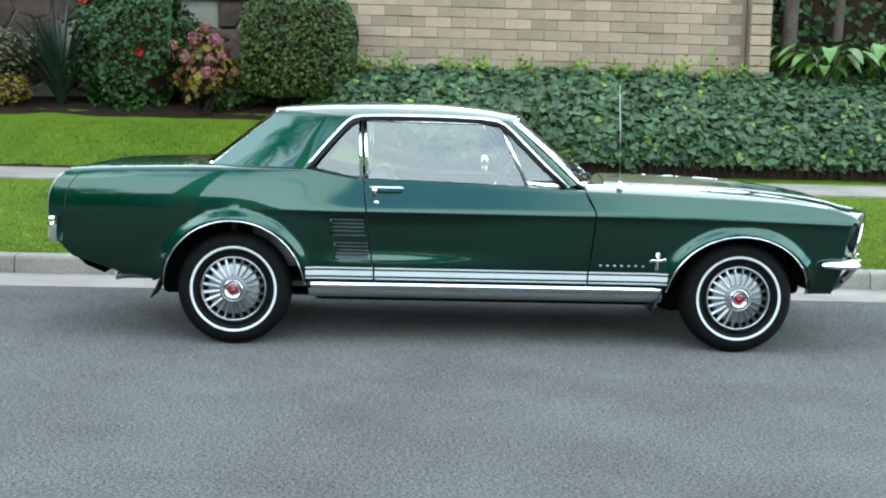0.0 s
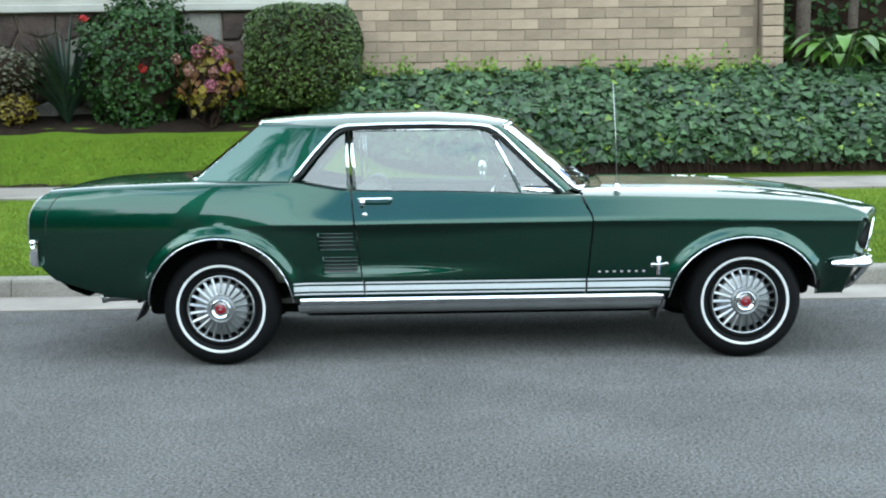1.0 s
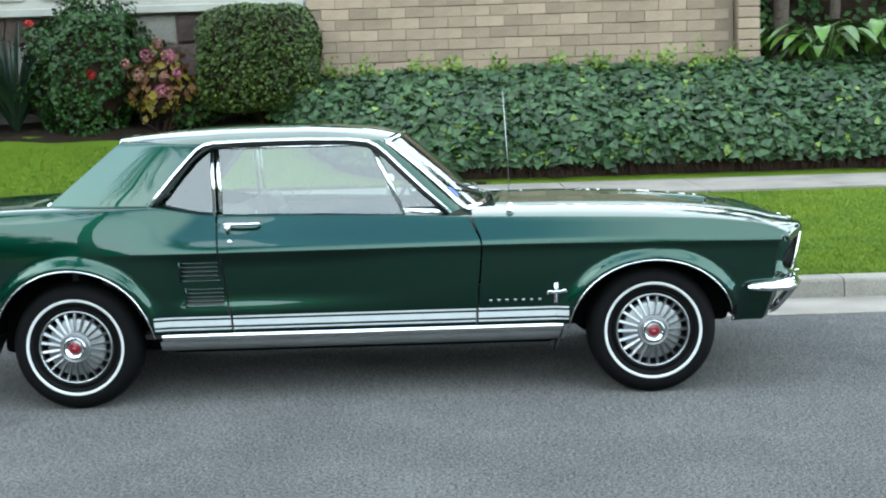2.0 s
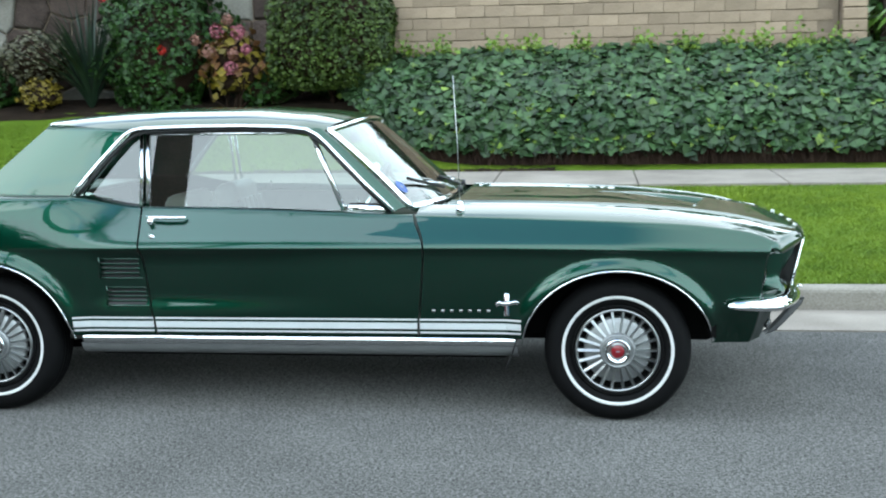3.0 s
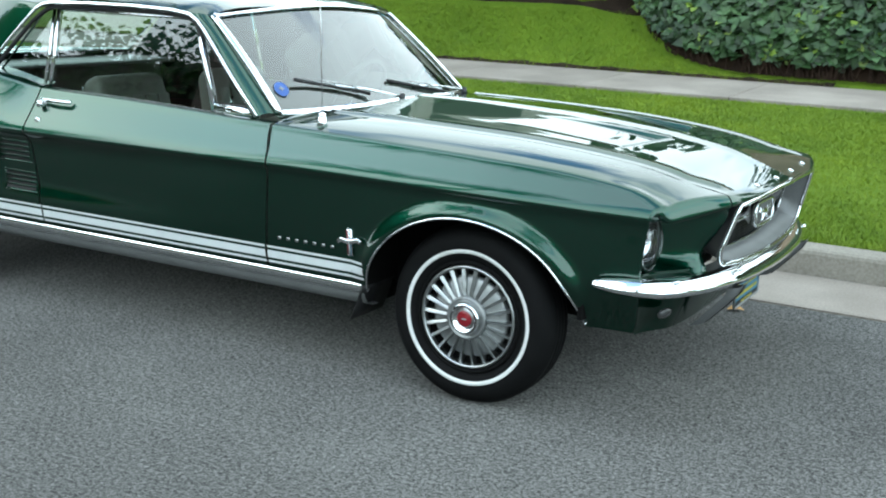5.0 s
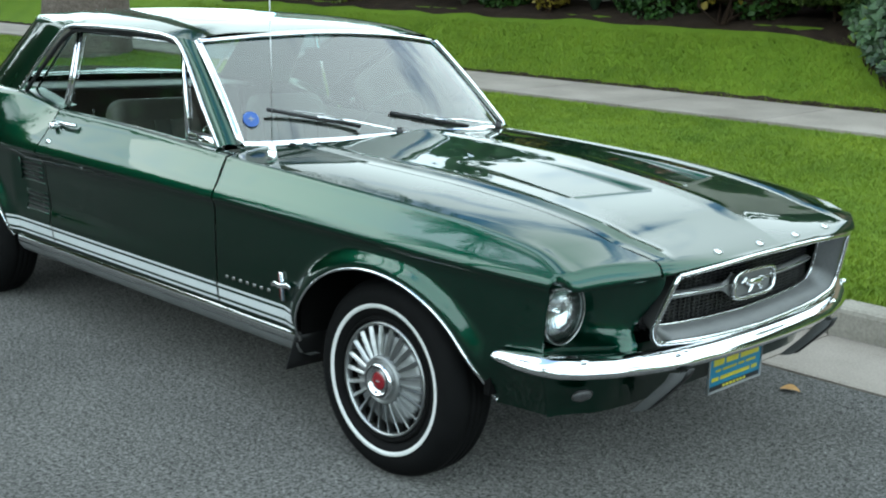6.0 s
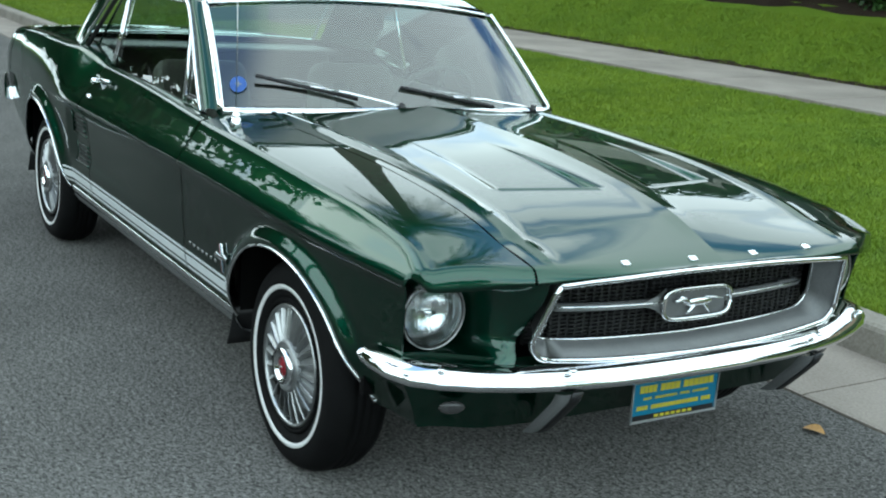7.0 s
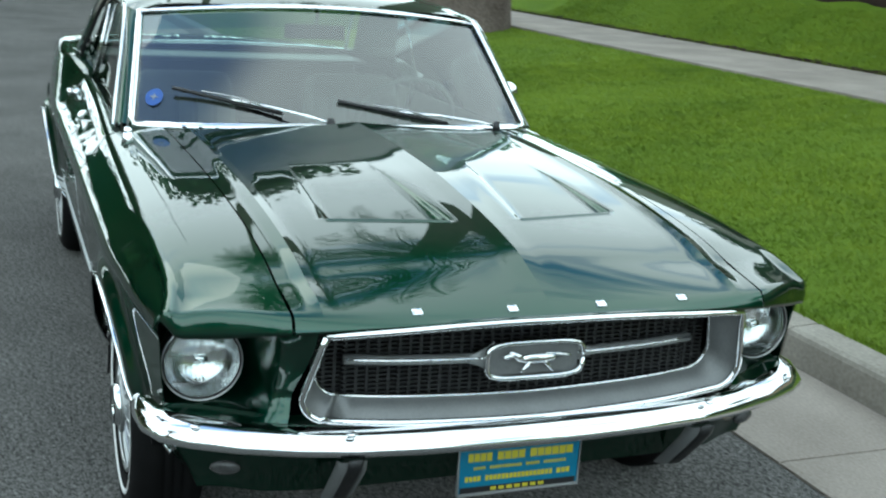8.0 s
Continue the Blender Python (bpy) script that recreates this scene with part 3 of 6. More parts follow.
def hood():
    us = list(np.arange(0.70, 1.24, 0.024)) + list(np.arange(1.24, 1.69, 0.018)) + [1.690, 1.696, 1.699, 1.702, 1.705, 1.708, 1.711, 1.714, 1.72, 1.73] + list(np.arange(1.75, 2.0, 0.02)) + [2.0] + [2.0 + 0.19 * k / 8 for k in range(1, 9)]
    counts = (5, 2, 5, 10, 5, 4, 4, 4, 3)
    rows = []
    for q in us:
        grow = min(max((q - 1.205) / 0.5, 0.0), 1.0)
        inner, outer = 0.095 + 0.05 * (1 - grow), 0.378 - 0.02 * (1 - grow)
        lim = SEAM(min(q, 2.13))
        marks = [0.0, 0.045, inner - 0.005, inner + 0.005, outer - 0.005, outer + 0.005, lim - 0.088, lim - 0.060, lim - 0.032, lim - 0.0012]
        half = [0.0]
        for i, c in enumerate(counts):
            half += [marks[i] + (marks[i + 1] - marks[i]) * k / c for k in range(1, c + 1)]
        shear = ease(0.85, 1.22, q) * (1 - ease(1.74, 1.98, q))
        pts = []
        for yy in [-v for v in half[:0:-1]] + half:
            x = q + (0.382 - abs(yy)) * 0.255 * shear
            if q > 1.85:
                x = 1.85 + (q - 1.85) / 0.34 * (TOP_FRONT(abs(yy)) - 1.85) + (0.382 - abs(yy)) * 0.255 * shear
            if q < 0.85:
                x = 0.85 - (0.85 - q) / 0.15 * (0.85 - (0.70 - 0.05 * (yy / 0.55) ** 2))
            pts.append((x, yy, hood_z(x, yy)))
        rows.append(pts)
    # rolled front lip
    last = rows[-1]
    for k in range(1, 8):
        rows.append([lip_point(x, y, z, lip_z(y), k / 6) for x, y, z in last])
    rows.append([(x - 0.02, y, z) for x, y, z in rows[-1]])
    ob = sheet("hood", rows, M_PAINT, car, flip=True)
    # the pressed ridges keep a crisp crest
    m, mid, off = len(rows[0]), sum(counts), sum(counts[:7])
    crests = {mid, mid - off, mid + off}
    sharp = ob.data.attributes.new("sharp_edge", "BOOLEAN", "EDGE")
    sharp.data.foreach_set("value", [e.vertices[0] % m == e.vertices[1] % m and e.vertices[0] % m in crests for e in ob.data.edges])
    return ob


hood()


def cowl():
    rows = []
    for k in range(9):
        t = k / 8
        pts = []
        for y in np.linspace(-0.70, 0.70, 41):
            f = 1 - abs(y / 0.70) ** 3.2
            xa, za = 0.475 + 0.12 * f, 0.893 + 0.010 * f
            xb = 0.698 - 0.05 * min(abs(y) / 0.55, 1.2) ** 2
            zb = hood_z(xb, y) - 0.006
            pts.append((xa + (xb - xa) * t, y, za + (zb - za) * t - 0.012 * math.sin(math.pi * t)))
        rows.append(pts)
    c = sheet("cowl", rows, M_PAINT, car, flip=True)
    for k in range(9):
        for s in (-1, 1):
            y = s * (0.12 + 0.05 * k)
            x = 0.60 - 0.06 * (y / 0.7) ** 2
            part("cowl_slot", box_bm(x - 0.004, y - 0.02, 0.899, x + 0.03, y - 0.008, 0.906, 0.001, 1), M_BLACK, c)


cowl()

# ---- greenhouse ----
WS_B = lambda y: (0.490 + 0.115 * (1 - abs(y / 0.69) ** 3.2), y, 0.894 + 0.012 * (1 - (y / 0.69) ** 2))
WS_T = lambda y: (0.125 + 0.075 * (1 - abs(y / 0.62) ** 3.2), y, 1.224 + 0.040 * (1 - (y / 0.62) ** 2))
RW_B = lambda y: (-1.515 - 0.09 * (1 - (y / 0.62) ** 2), y, 0.968 + 0.012 * (1 - (y / 0.62) ** 2))
RW_T = lambda y: (-1.165 - 0.05 * (1 - (y / 0.56) ** 2), y, 1.258 + 0.030 * (1 - (y / 0.56) ** 2))
ROOF_C = smooth_curve([-1.25, -1.1, -0.9, -0.6, -0.3, 0.0, 0.12, 0.22], [1.284, 1.304, 1.321, 1.332, 1.331, 1.312, 1.295, 1.266])
DRIP = [(-1.010, 0.752, 0.948), (-0.955, 0.735, 1.014), (-0.885, 0.707, 1.100), (-0.815, 0.683, 1.178), (-0.775, 0.669, 1.220), (-0.745, 0.661, 1.238), (-0.70, 0.655, 1.247),
        (-0.50, 0.650, 1.252), (-0.25, 0.648, 1.252), (-0.05, 0.650, 1.245), (0.040, 0.654, 1.234), (0.085, 0.659, 1.212), (0.125, 0.666, 1.178), (0.20, 0.682, 1.103), (0.30, 0.706, 1.005), (0.43, 0.735, 0.884)]


def drip_at(x):
    top = DRIP[5:12]
    return (float(np.interp(x, [p[0] for p in top], [p[1] for p in top])), float(np.interp(x, [p[0] for p in top], [p[2] for p in top])))


def roof():
    rows = []
    vs = np.linspace(-1, 1, 41)
    for k in range(31):
        u = k / 30
        pts = []
        for v in vs:
            a = abs(v)
            xa = -1.165 - 0.05 * (1 - a ** 2)
            xb = 0.125 + 0.075 * (1 - a ** 3.2)
            x = xa + (xb - xa) * u
            yd, zd = drip_at(min(max(x, -0.745), 0.085))
            back = ease(-0.745, -1.165, x)
            yd, zd = yd * (1 - back) + 0.578 * back, zd * (1 - back) + 1.262 * back
            fr = ease(0.03, 0.13, x)
            yd, zd = yd * (1 - fr) + 0.628 * fr, zd * (1 - fr) + 1.226 * fr
            zc = ROOF_C(x)
            if x > 0.0:
                zc = min(zc, WS_T(0)[2] + 0.006 + max(0.0, 0.2 - x) * 0.30)
            pts.append((x, math.copysign(yd * a, v), zc - (zc - zd - 0.006) * (0.35 * a ** 2 + 0.65 * a ** 7)))
        rows.append(pts)
    return sheet("roof", rows, M_PAINT, car, flip=True)


roof()


def sail_panel(s):
    """The broad rear roof pillar."""
    front = [DRIP[0], DRIP[1], DRIP[2], DRIP[3], DRIP[4], DRIP[5]]
    rows = []
    n = 12
    for k in range(n + 1):
        t = k / n
        i = t * 5
        j = min(int(i), 4)
        p = [front[j][c] + (front[j + 1][c] - front[j][c]) * (i - j) for c in range(3)]
        q = (-1.525 + 0.36 * t, 0.640 - 0.062 * t, 0.958 + 0.304 * t)
        row = []
        for m in range(11):
            w = m / 10
            bulge = 0.016 * math.sin(math.pi * w)
            row.append((p[0] + (q[0] - p[0]) * w, s * (p[1] + 0.002 + (q[1] - p[1]) * w + bulge), p[2] + (q[2] - p[2]) * w + (0.006 * math.sin(math.pi * w))))
        rows.append(row)
    # carry the panel up to the roof's edge
    top = []
    for m in range(11):
        w = m / 10
        x = -0.745 + (-1.165 + 0.745) * w
        top.append((x, s * (0.661 + (0.578 - 0.661) * w - 0.006), 1.243 + 0.022 * w))
    rows.append(top)
    return sheet("roof_pillar", rows, M_PAINT, car, flip=(s > 0))


both(sail_panel)


def front_pillar(s):
    rows = []
    drip = DRIP[10:]
    for k in range(15):
        t = k / 14
        i = t * (len(drip) - 1)
        j = min(int(i), len(drip) - 2)
        p = [drip[j][c] + (drip[j + 1][c] - drip[j][c]) * (i - j) for c in range(3)]
        wt, wb = WS_T(0.618), WS_B(0.688)
        q = [wt[c] + (wb[c] - wt[c]) * t for c in range(3)]
        row = []
        for m in range(6):
            w = m / 5
            row.append((p[0] + (q[0] - p[0]) * w + 0.006 * math.sin(math.pi * w), s * (p[1] + (q[1] - p[1]) * w + 0.012 * math.sin(math.pi * w)), p[2] + (q[2] - p[2]) * w + 0.010 * math.sin(math.pi * w)))
        rows.append(row)
    return sheet("front_pillar", rows, M_PAINT, car, flip=(s < 0))


both(front_pillar)


def trunk():
    rows = []
    for q in np.linspace(-1.50, -2.262, 20):
        pts = []
        for v in np.linspace(-1, 1, 31):
            y = 0.651 * v
            e = EDGE(max(q, -2.23)) + 0.014
            z = e + 0.028 * (1 - v * v) * (1 - ease(-2.05, -2.27, q) * 0.5) - 0.012 * ease(-2.18, -2.27, q)
            if q > -1.60:
                z = min(z, 0.969 + 0.012 * (1 - v * v))
            pts.append((q, y, z))
        rows.append(pts)
    # short tail edge and panel
    last = rows[-1]
    rows.append([(x - 0.012, y, z - 0.02) for x, y, z in last])
    return sheet("trunk_lid", rows, M_PAINT, car, flip=False)


trunk()


def tail_panel():
    rows = []
    for z in (0.915, 0.86, 0.78, 0.70, 0.62, 0.54, 0.41, 0.37):
        rows.append([(REAR(z) + (0.035 if 0.60 < z < 0.88 else 0.0), y, z) for y in np.linspace(-1, 1, 25) * (half_width(-2.24, z) - 0.004)])
    tp = sheet("tail_panel", rows, M_PAINT, car, flip=False)
    for s in (-1, 1):
        for k in range(3):
            y = s * (0.40 + 0.105 * k)
            part("tail_lamp", box_bm(-2.335, y - 0.036, 0.70, -2.28, y + 0.036, 0.83, 0.01), M_TAIL, tp, "red tail lamp")


tail_panel()


def glass_sheet(name, rows, label="", parent=None):
    ob = sheet(name, rows, M_GLASS, parent or car, label)
    ob.visible_shadow = False
    return ob


def windshield():
    rows = []
    for k in range(13):
        t = k / 12
        rows.append([tuple(WS_B(0.682 * v)[c] * (1 - t) + WS_T(0.612 * v)[c] * t + (0.012 * math.sin(math.pi * t) if c == 0 else 0) for c in range(3)) for v in np.linspace(-1, 1, 31)])
    ws = glass_sheet("windshield", rows, "curved front windshield glass")
    ws.data.materials[0] = M_WINDSHIELD
    edge = [WS_B(0.684 * v) for v in np.linspace(-1, 1, 25)]
    bar("windshield_trim", [(x + 0.010, y, z + 0.006) for x, y, z in edge], 0.030, 0.014, M_CHROME, ws, "chrome trim", up=(0.6, 0, 1))
    edge = [WS_T(0.614 * v) for v in np.linspace(-1, 1, 25)]
    bar("windshield_trim", [(x + 0.002, y, z + 0.008) for x, y, z in edge], 0.022, 0.012, M_CHROME, ws, "chrome trim", up=(0.6, 0, 1))
    for s in (-1, 1):
        line = []
        for k in range(13):
            t = k / 12
            a, b = WS_B(s * 0.690), WS_T(s * 0.620)
            line.append((a[0] * (1 - t) + b[0] * t + 0.012 * math.sin(math.pi * t) + 0.006, a[1] * (1 - t) + b[1] * t, a[2] * (1 - t) + b[2] * t + 0.008))
        bar("windshield_trim", line, 0.026, 0.014, M_CHROME, ws, "chrome trim", up=(0.6, s * 0.8, 0.6))
    shade = glass_sheet("shade_band", [[(x - 0.006, y, z) for x, y, z in r] for r in rows[10:]], "blue-green tinted band along the glass top", ws)
    shade.data.materials[0] = M_SHADE
    # dark band of rubber inside the trim, and the round sticker in the lower corner
    y = -0.610
    t = (0.979 - WS_B(y)[2]) / (WS_T(y)[2] - WS_B(y)[2])
    c = Vector((WS_B(y)[0] * (1 - t) + WS_T(y * 0.9)[0] * t + 0.012 * math.sin(math.pi * t) + 0.0035, y, 0.979))
    nrm = Vector((0.62, -0.30, 0.72)).normalized()
    bm = bmesh.new()
    q = nrm.to_track_quat("Z", "Y").to_matrix().to_4x4()
    bmesh.ops.create_circle(bm, cap_ends=True, radius=0.032, segments=24, matrix=Matrix.Translation(c) @ q @ Matrix.Diagonal((0.9, 1.1, 1, 1)))
    part("sticker", bm, M_STICKER, ws, "round blue sticker", smooth=False)
    bm = bmesh.new()
    for a in (0, 90):
        bmesh.ops.create_cube(bm, size=1, matrix=Matrix.Translation(c + nrm * 0.002) @ q @ pose(0, 0, 0, 0, 0, a) @ Matrix.Diagonal((0.024, 0.004, 0.001, 1)))
    part("sticker_mark", bm, M_SILVER_PAINT, ws, smooth=False)


windshield()


def rear_window():
    rows = []
    for k in range(9):
        t = k / 8
        rows.append([tuple(RW_B(0.60 * v)[c] * (1 - t) + RW_T(0.545 * v)[c] * t for c in range(3)) for v in np.linspace(-1, 1, 21)])
    rw = glass_sheet("rear_window", rows, "sloping rear window glass")
    for f, w in ((RW_B, 0.61), (RW_T, 0.555)):
        bar("rear_window_trim", [f(w * v) for v in np.linspace(-1, 1, 17)], 0.024, 0.014, M_CHROME, rw, up=(-0.6, 0, 1))
    for s in (-1, 1):
        bar("rear_window_trim", [tuple(RW_B(s * 0.600)[c] * (1 - t) + RW_T(s * 0.545)[c] * t - (0.006 if c == 2 else 0.0) for c in range(3)) for t in np.linspace(0, 1, 7)], 0.016, 0.010, M_CHROME, rw, up=(-0.6, s, 0.6))


rear_window()


def glass_y(z):
    return 0.703 - 0.245 * (z - 0.9)


def side_windows(s):
    def pane(name, corners, label):
        pts = [(x, s * glass_y(z), z) for x, z in corners]
        ob = mesh_of(name, pts, [tuple(range(len(pts)))[::(1 if s < 0 else -1)]], M_GLASS, car, label, smooth=False)
        ob.visible_shadow = False
        return ob
    q = pane("quarter_window", [(-1.005, 0.938), (-0.69, 0.885), (-0.705, 1.226), (-0.772, 1.222)], "small triangular rear side window")
    w = pane("door_window", [(-0.675, 0.880), (0.205, 0.870), (0.055, 1.216), (-0.688, 1.222)], "raised door window glass")
    v = pane("vent_window", [(0.215, 0.88), (0.425, 0.88), (0.075, 1.205)], "triangular vent window")

    def strip(path, width, thick, mat, parent, proud=0.004, name="window_trim"):
        bar(name, [(x, s * (glass_y(z) + proud), z) for x, z in path], width, thick, mat, parent, up=(0, s, 0.25))
    strip([(-0.668, 0.892), (-0.684, 1.222)], 0.018, 0.014, M_CHROME, w, 0.006)
    strip([(-0.701, 0.898), (-0.712, 1.218)], 0.016, 0.012, M_CHROME, q, 0.004)
    strip([(-0.690, 1.222), (0.052, 1.218)], 0.012, 0.012, M_CHROME, w, 0.004)
    strip([(-0.985, 0.945), (-0.763, 1.218), (-0.712, 1.226)], 0.010, 0.010, M_CHROME, q, 0.004)
    strip([(0.208, 0.888), (0.058, 1.212)], 0.022, 0.016, M_CHROME, v, 0.006)
    strip([(0.212, 0.896), (0.425, 0.892)], 0.034, 0.016, M_CHROME, v, 0.008)
    strip([(0.075, 1.200), (0.40, 0.906)], 0.012, 0.012, M_BLACK, v, 0.003)
    strip([(0.232, 0.912), (0.368, 0.910), (0.385, 0.922)], 0.012, 0.010, M_BLACK, v, 0.004)
    # vent latch
    bar("vent_latch", [(0.275, s * (glass_y(0.92) - 0.006), 0.915), (0.262, s * (glass_y(0.94) - 0.02), 0.94)], 0.012, 0.012, M_CHROME, v)
    # weather strip in the door frame, then the bright surround
    inner = [(p[0] + (0.016 if p[0] < -0.74 else (-0.014 if p[0] > 0.06 else 0.0)), s * (p[1] - 0.014), p[2] - (0.016 if -0.80 < p[0] < 0.10 else 0.008)) for p in DRIP]
    bar("weather_strip", inner, 0.018, 0.018, M_BLACK, car, "black rubber weather strip", up=(0, s, 0.3))
    bar("window_surround", [(x, s * (y + 0.004), z) for x, y, z in DRIP], 0.015, 0.013, M_CHROME, car, "chrome drip moulding", up=(0, s, 0.5))
    # belt trim and lock knob
    bar("lock_knob", [(-0.50, s * 0.690, 0.895), (-0.50, s * 0.688, 0.925)], 0.008, 0.008, M_CHROME, car)


both(side_windows)

# ---- trim along the sides ----
def on_side(s, x, z, proud):
    return (x, s * (half_width(x, z) + proud), z)


def ribbon(name, s, xa, xb, z0, z1, mat, parent, proud=0.0025, step=0.06, label=""):
    n = max(2, int((xb - xa) / step) + 1)
    rows = []
    for x in np.linspace(xa, xb, n):
        rows.append([on_side(s, x, z0, 0.0), on_side(s, x, z0, proud), on_side(s, x, (z0 + z1) / 2, proud), on_side(s, x, z1, proud), on_side(s, x, z1, 0.0)])
    return sheet(name, rows, mat, parent, label, flip=(s > 0), smooth=False)


def side_trim(s):
    for xa, xb in ((-0.985, GAP_R(0.4) - 0.005), (GAP_R(0.4) + 0.005, GAP_F(0.4) - 0.005), (GAP_F(0.4) + 0.005, 0.972)):
        ribbon("stripe", s, xa, xb, 0.3895, 0.4170, M_STRIPE, car, label="broad white side stripe")
        ribbon("stripe", s, xa, xb, 0.4278, 0.4355, M_STRIPE, car)
        ribbon("stripe", s, xa, xb, 0.3705, 0.3785, M_STRIPE, car)
    # rocker: bright moulding over a silver panel
    rows = []
    for x in np.linspace(-0.958, 0.945, 24):
        rows.append([(x, s * y, z) for y, z in ((0.797, 0.352), (0.803, 0.346), (0.8025, 0.318), (0.790, 0.314))])
    sheet("rocker_moulding", rows, M_CHROME, car, "chrome rocker moulding", flip=(s < 0))
    rows = []
    for x in np.linspace(-0.97, 0.955, 24):
        rows.append([(x, s * y, z) for y, z in ((0.797, 0.316), (0.790, 0.30), (0.772, 0.276), (0.745, 0.264), (0.70, 0.262))])
    sheet("rocker_panel", rows, M_SILVER_PAINT, car, "silver grey rocker panel", flip=(s < 0))
    # wheel arch mouldings
    for cx, w, h in WHEELS:
        line = []
        for k in range(41):
            a = math.pi * k / 40
            x, z = cx - w * math.cos(a), 0.30 + h * math.sin(a)
            z = max(z, 0.33)
            line.append(on_side(s, x, z + 0.004, 0.002))
        line = [(cx - w - 0.004, line[1][1], 0.328)] + line[1:-1] + [(cx + w + 0.004, line[-2][1], 0.345)]
        bar("arch_moulding", line, 0.008, 0.010, M_CHROME, car, "thin chrome wheel arch moulding", up=(0, s, 0), n=6)
    # side scoops: two framed inlets, slanted fins over flush black painted as groove shade
    for z0, z1, xa, xb in ((0.612, 0.694, -0.848, -0.678), (0.490, 0.568, -0.826, -0.655)):
        rows = []
        for x in np.linspace(xa, xb, 8):
            rows.append([on_side(s, x, z, 0.0015) for z in np.linspace(z0, z1, 6)])
        sc = sheet("side_scoop", rows, M_BLACK, car, "louvred side scoop with its groove shade in black", flip=(s > 0))
        for k in range(4):
            z = z0 + (z1 - z0) * (k + 0.5) / 4
            bar("fin", [on_side(s, x, z + 0.003, 0.001) for x in np.linspace(xa - 0.004, xb + 0.002, 6)], (z1 - z0) / 4 * 0.80, 0.0035, M_PAINT, sc, up=(0, s, -0.45), n=8)
        bar("scoop_rim", [on_side(s, xa - 0.006, z, 0.001) for z in np.linspace(z0 - 0.004, z1 + 0.004, 4)], 0.008, 0.005, M_PAINT, sc, up=(0, s, 0), n=6)
        bar("scoop_rim", [on_side(s, x, z0 - 0.006, 0.000) for x in np.linspace(xa - 0.006, xb + 0.012, 6)], 0.008, 0.006, M_PAINT, sc, up=(0, s, 0), n=6)
    # door handle and lock
    h = bar("door_handle", [on_side(s, x, 0.866 - 0.004 * abs(x + 0.54), p) for x, p in ((-0.645, 0.012), (-0.63, 0.024), (-0.56, 0.030), (-0.49, 0.028), (-0.470, 0.016))], 0.015, 0.016, M_CHROME, car, "chrome door handle", up=(0, s, 0.2))
    lathe("push_button", [(0.0, -0.03), (0.012, -0.03), (0.014, -0.02), (0.014, 0.02)], M_CHROME, h, n=16, centre=on_side(s, -0.625, 0.850, 0.004 if s < 0 else 0.0))
    c = on_side(s, -0.612, 0.786, 0.0)
    lathe("door_lock", [(0.0, s * 0.006), (0.008, s * 0.006), (0.011, s * 0.004), (0.013, s * 0.001), (0.013, -s * 0.01)], M_CHROME, car, "round chrome door lock", n=18, centre=c)
    # badge: upright striped bar behind a plain bright shape, and a row of small bright bars for the name
    e = bar("fender_emblem", [on_side(s, 0.914, z, 0.006) for z in (0.452, 0.50, 0.548)], 0.022, 0.006, M_CHROME, car, "small chrome fender emblem", up=(0, s, 0), n=8)
    for dx, m in ((-0.006, M_RED), (0.0, M_STRIPE), (0.006, M_BLUE)):
        bar("enamel_bar", [on_side(s, 0.914 + dx, z, 0.0095) for z in (0.455, 0.545)], 0.004, 0.002, m, e, up=(0, s, 0), n=6)
    bar("emblem_shape", [on_side(s, x, z, 0.012) for x, z in ((0.868, 0.500), (0.885, 0.508), (0.905, 0.503), (0.930, 0.506), (0.950, 0.512), (0.962, 0.505))], 0.016, 0.006, M_CHROME, e, up=(0, s, 0), n=8)
    for k in range(7):
        x = 0.598 + 0.0385 * k
        part("name_bar", box_bm(x, min(on_side(s, x, 0.472, 0.0)[1], on_side(s, x, 0.472, 0.003)[1]), 0.467, x + 0.014, max(on_side(s, x, 0.472, 0.0)[1], on_side(s, x, 0.472, 0.003)[1]), 0.477, 0.001, 1), M_SILVER, e)
    # mud flaps behind the wheels
    for x0, z0 in ((0.955, 0.35), (-1.765, 0.352)):
        rows = []
        for k in range(5):
            t = k / 4
            rows.append([(x0 - 0.035 * t - 0.012 * t * t + d, s * y, z0 - (0.135 if x0 > 0 else 0.105) * t) for y, d in ((0.805, 0.0), (0.70, 0.0), (0.60, 0.0))])
        f = sheet("mud_flap", rows, M_BLACK, car, "black rubber mud flap", flip=(s < 0))
        f.modifiers.new("thick", "SOLIDIFY").thickness = 0.006


both(side_trim)


# ---- wheels ----
def tyre_mesh(parent):
    prof = [(0.185, -0.790), (0.196, -0.803), (0.212, -0.810), (0.236, -0.814), (0.262, -0.813), (0.282, -0.803), (0.296, -0.786), (0.3045, -0.765),
            (0.3060, -0.745), (0.3015, -0.742), (0.3060, -0.739), (0.3068, -0.722), (0.3018, -0.719), (0.3068, -0.716), (0.3060, -0.698), (0.3015, -0.695), (0.3060, -0.692), (0.3045, -0.67), (0.29, -0.645), (0.25, -0.632), (0.19, -0.640)]
    return lathe("tyre", prof, M_RUBBER, parent, "black rubber tyre", 72)


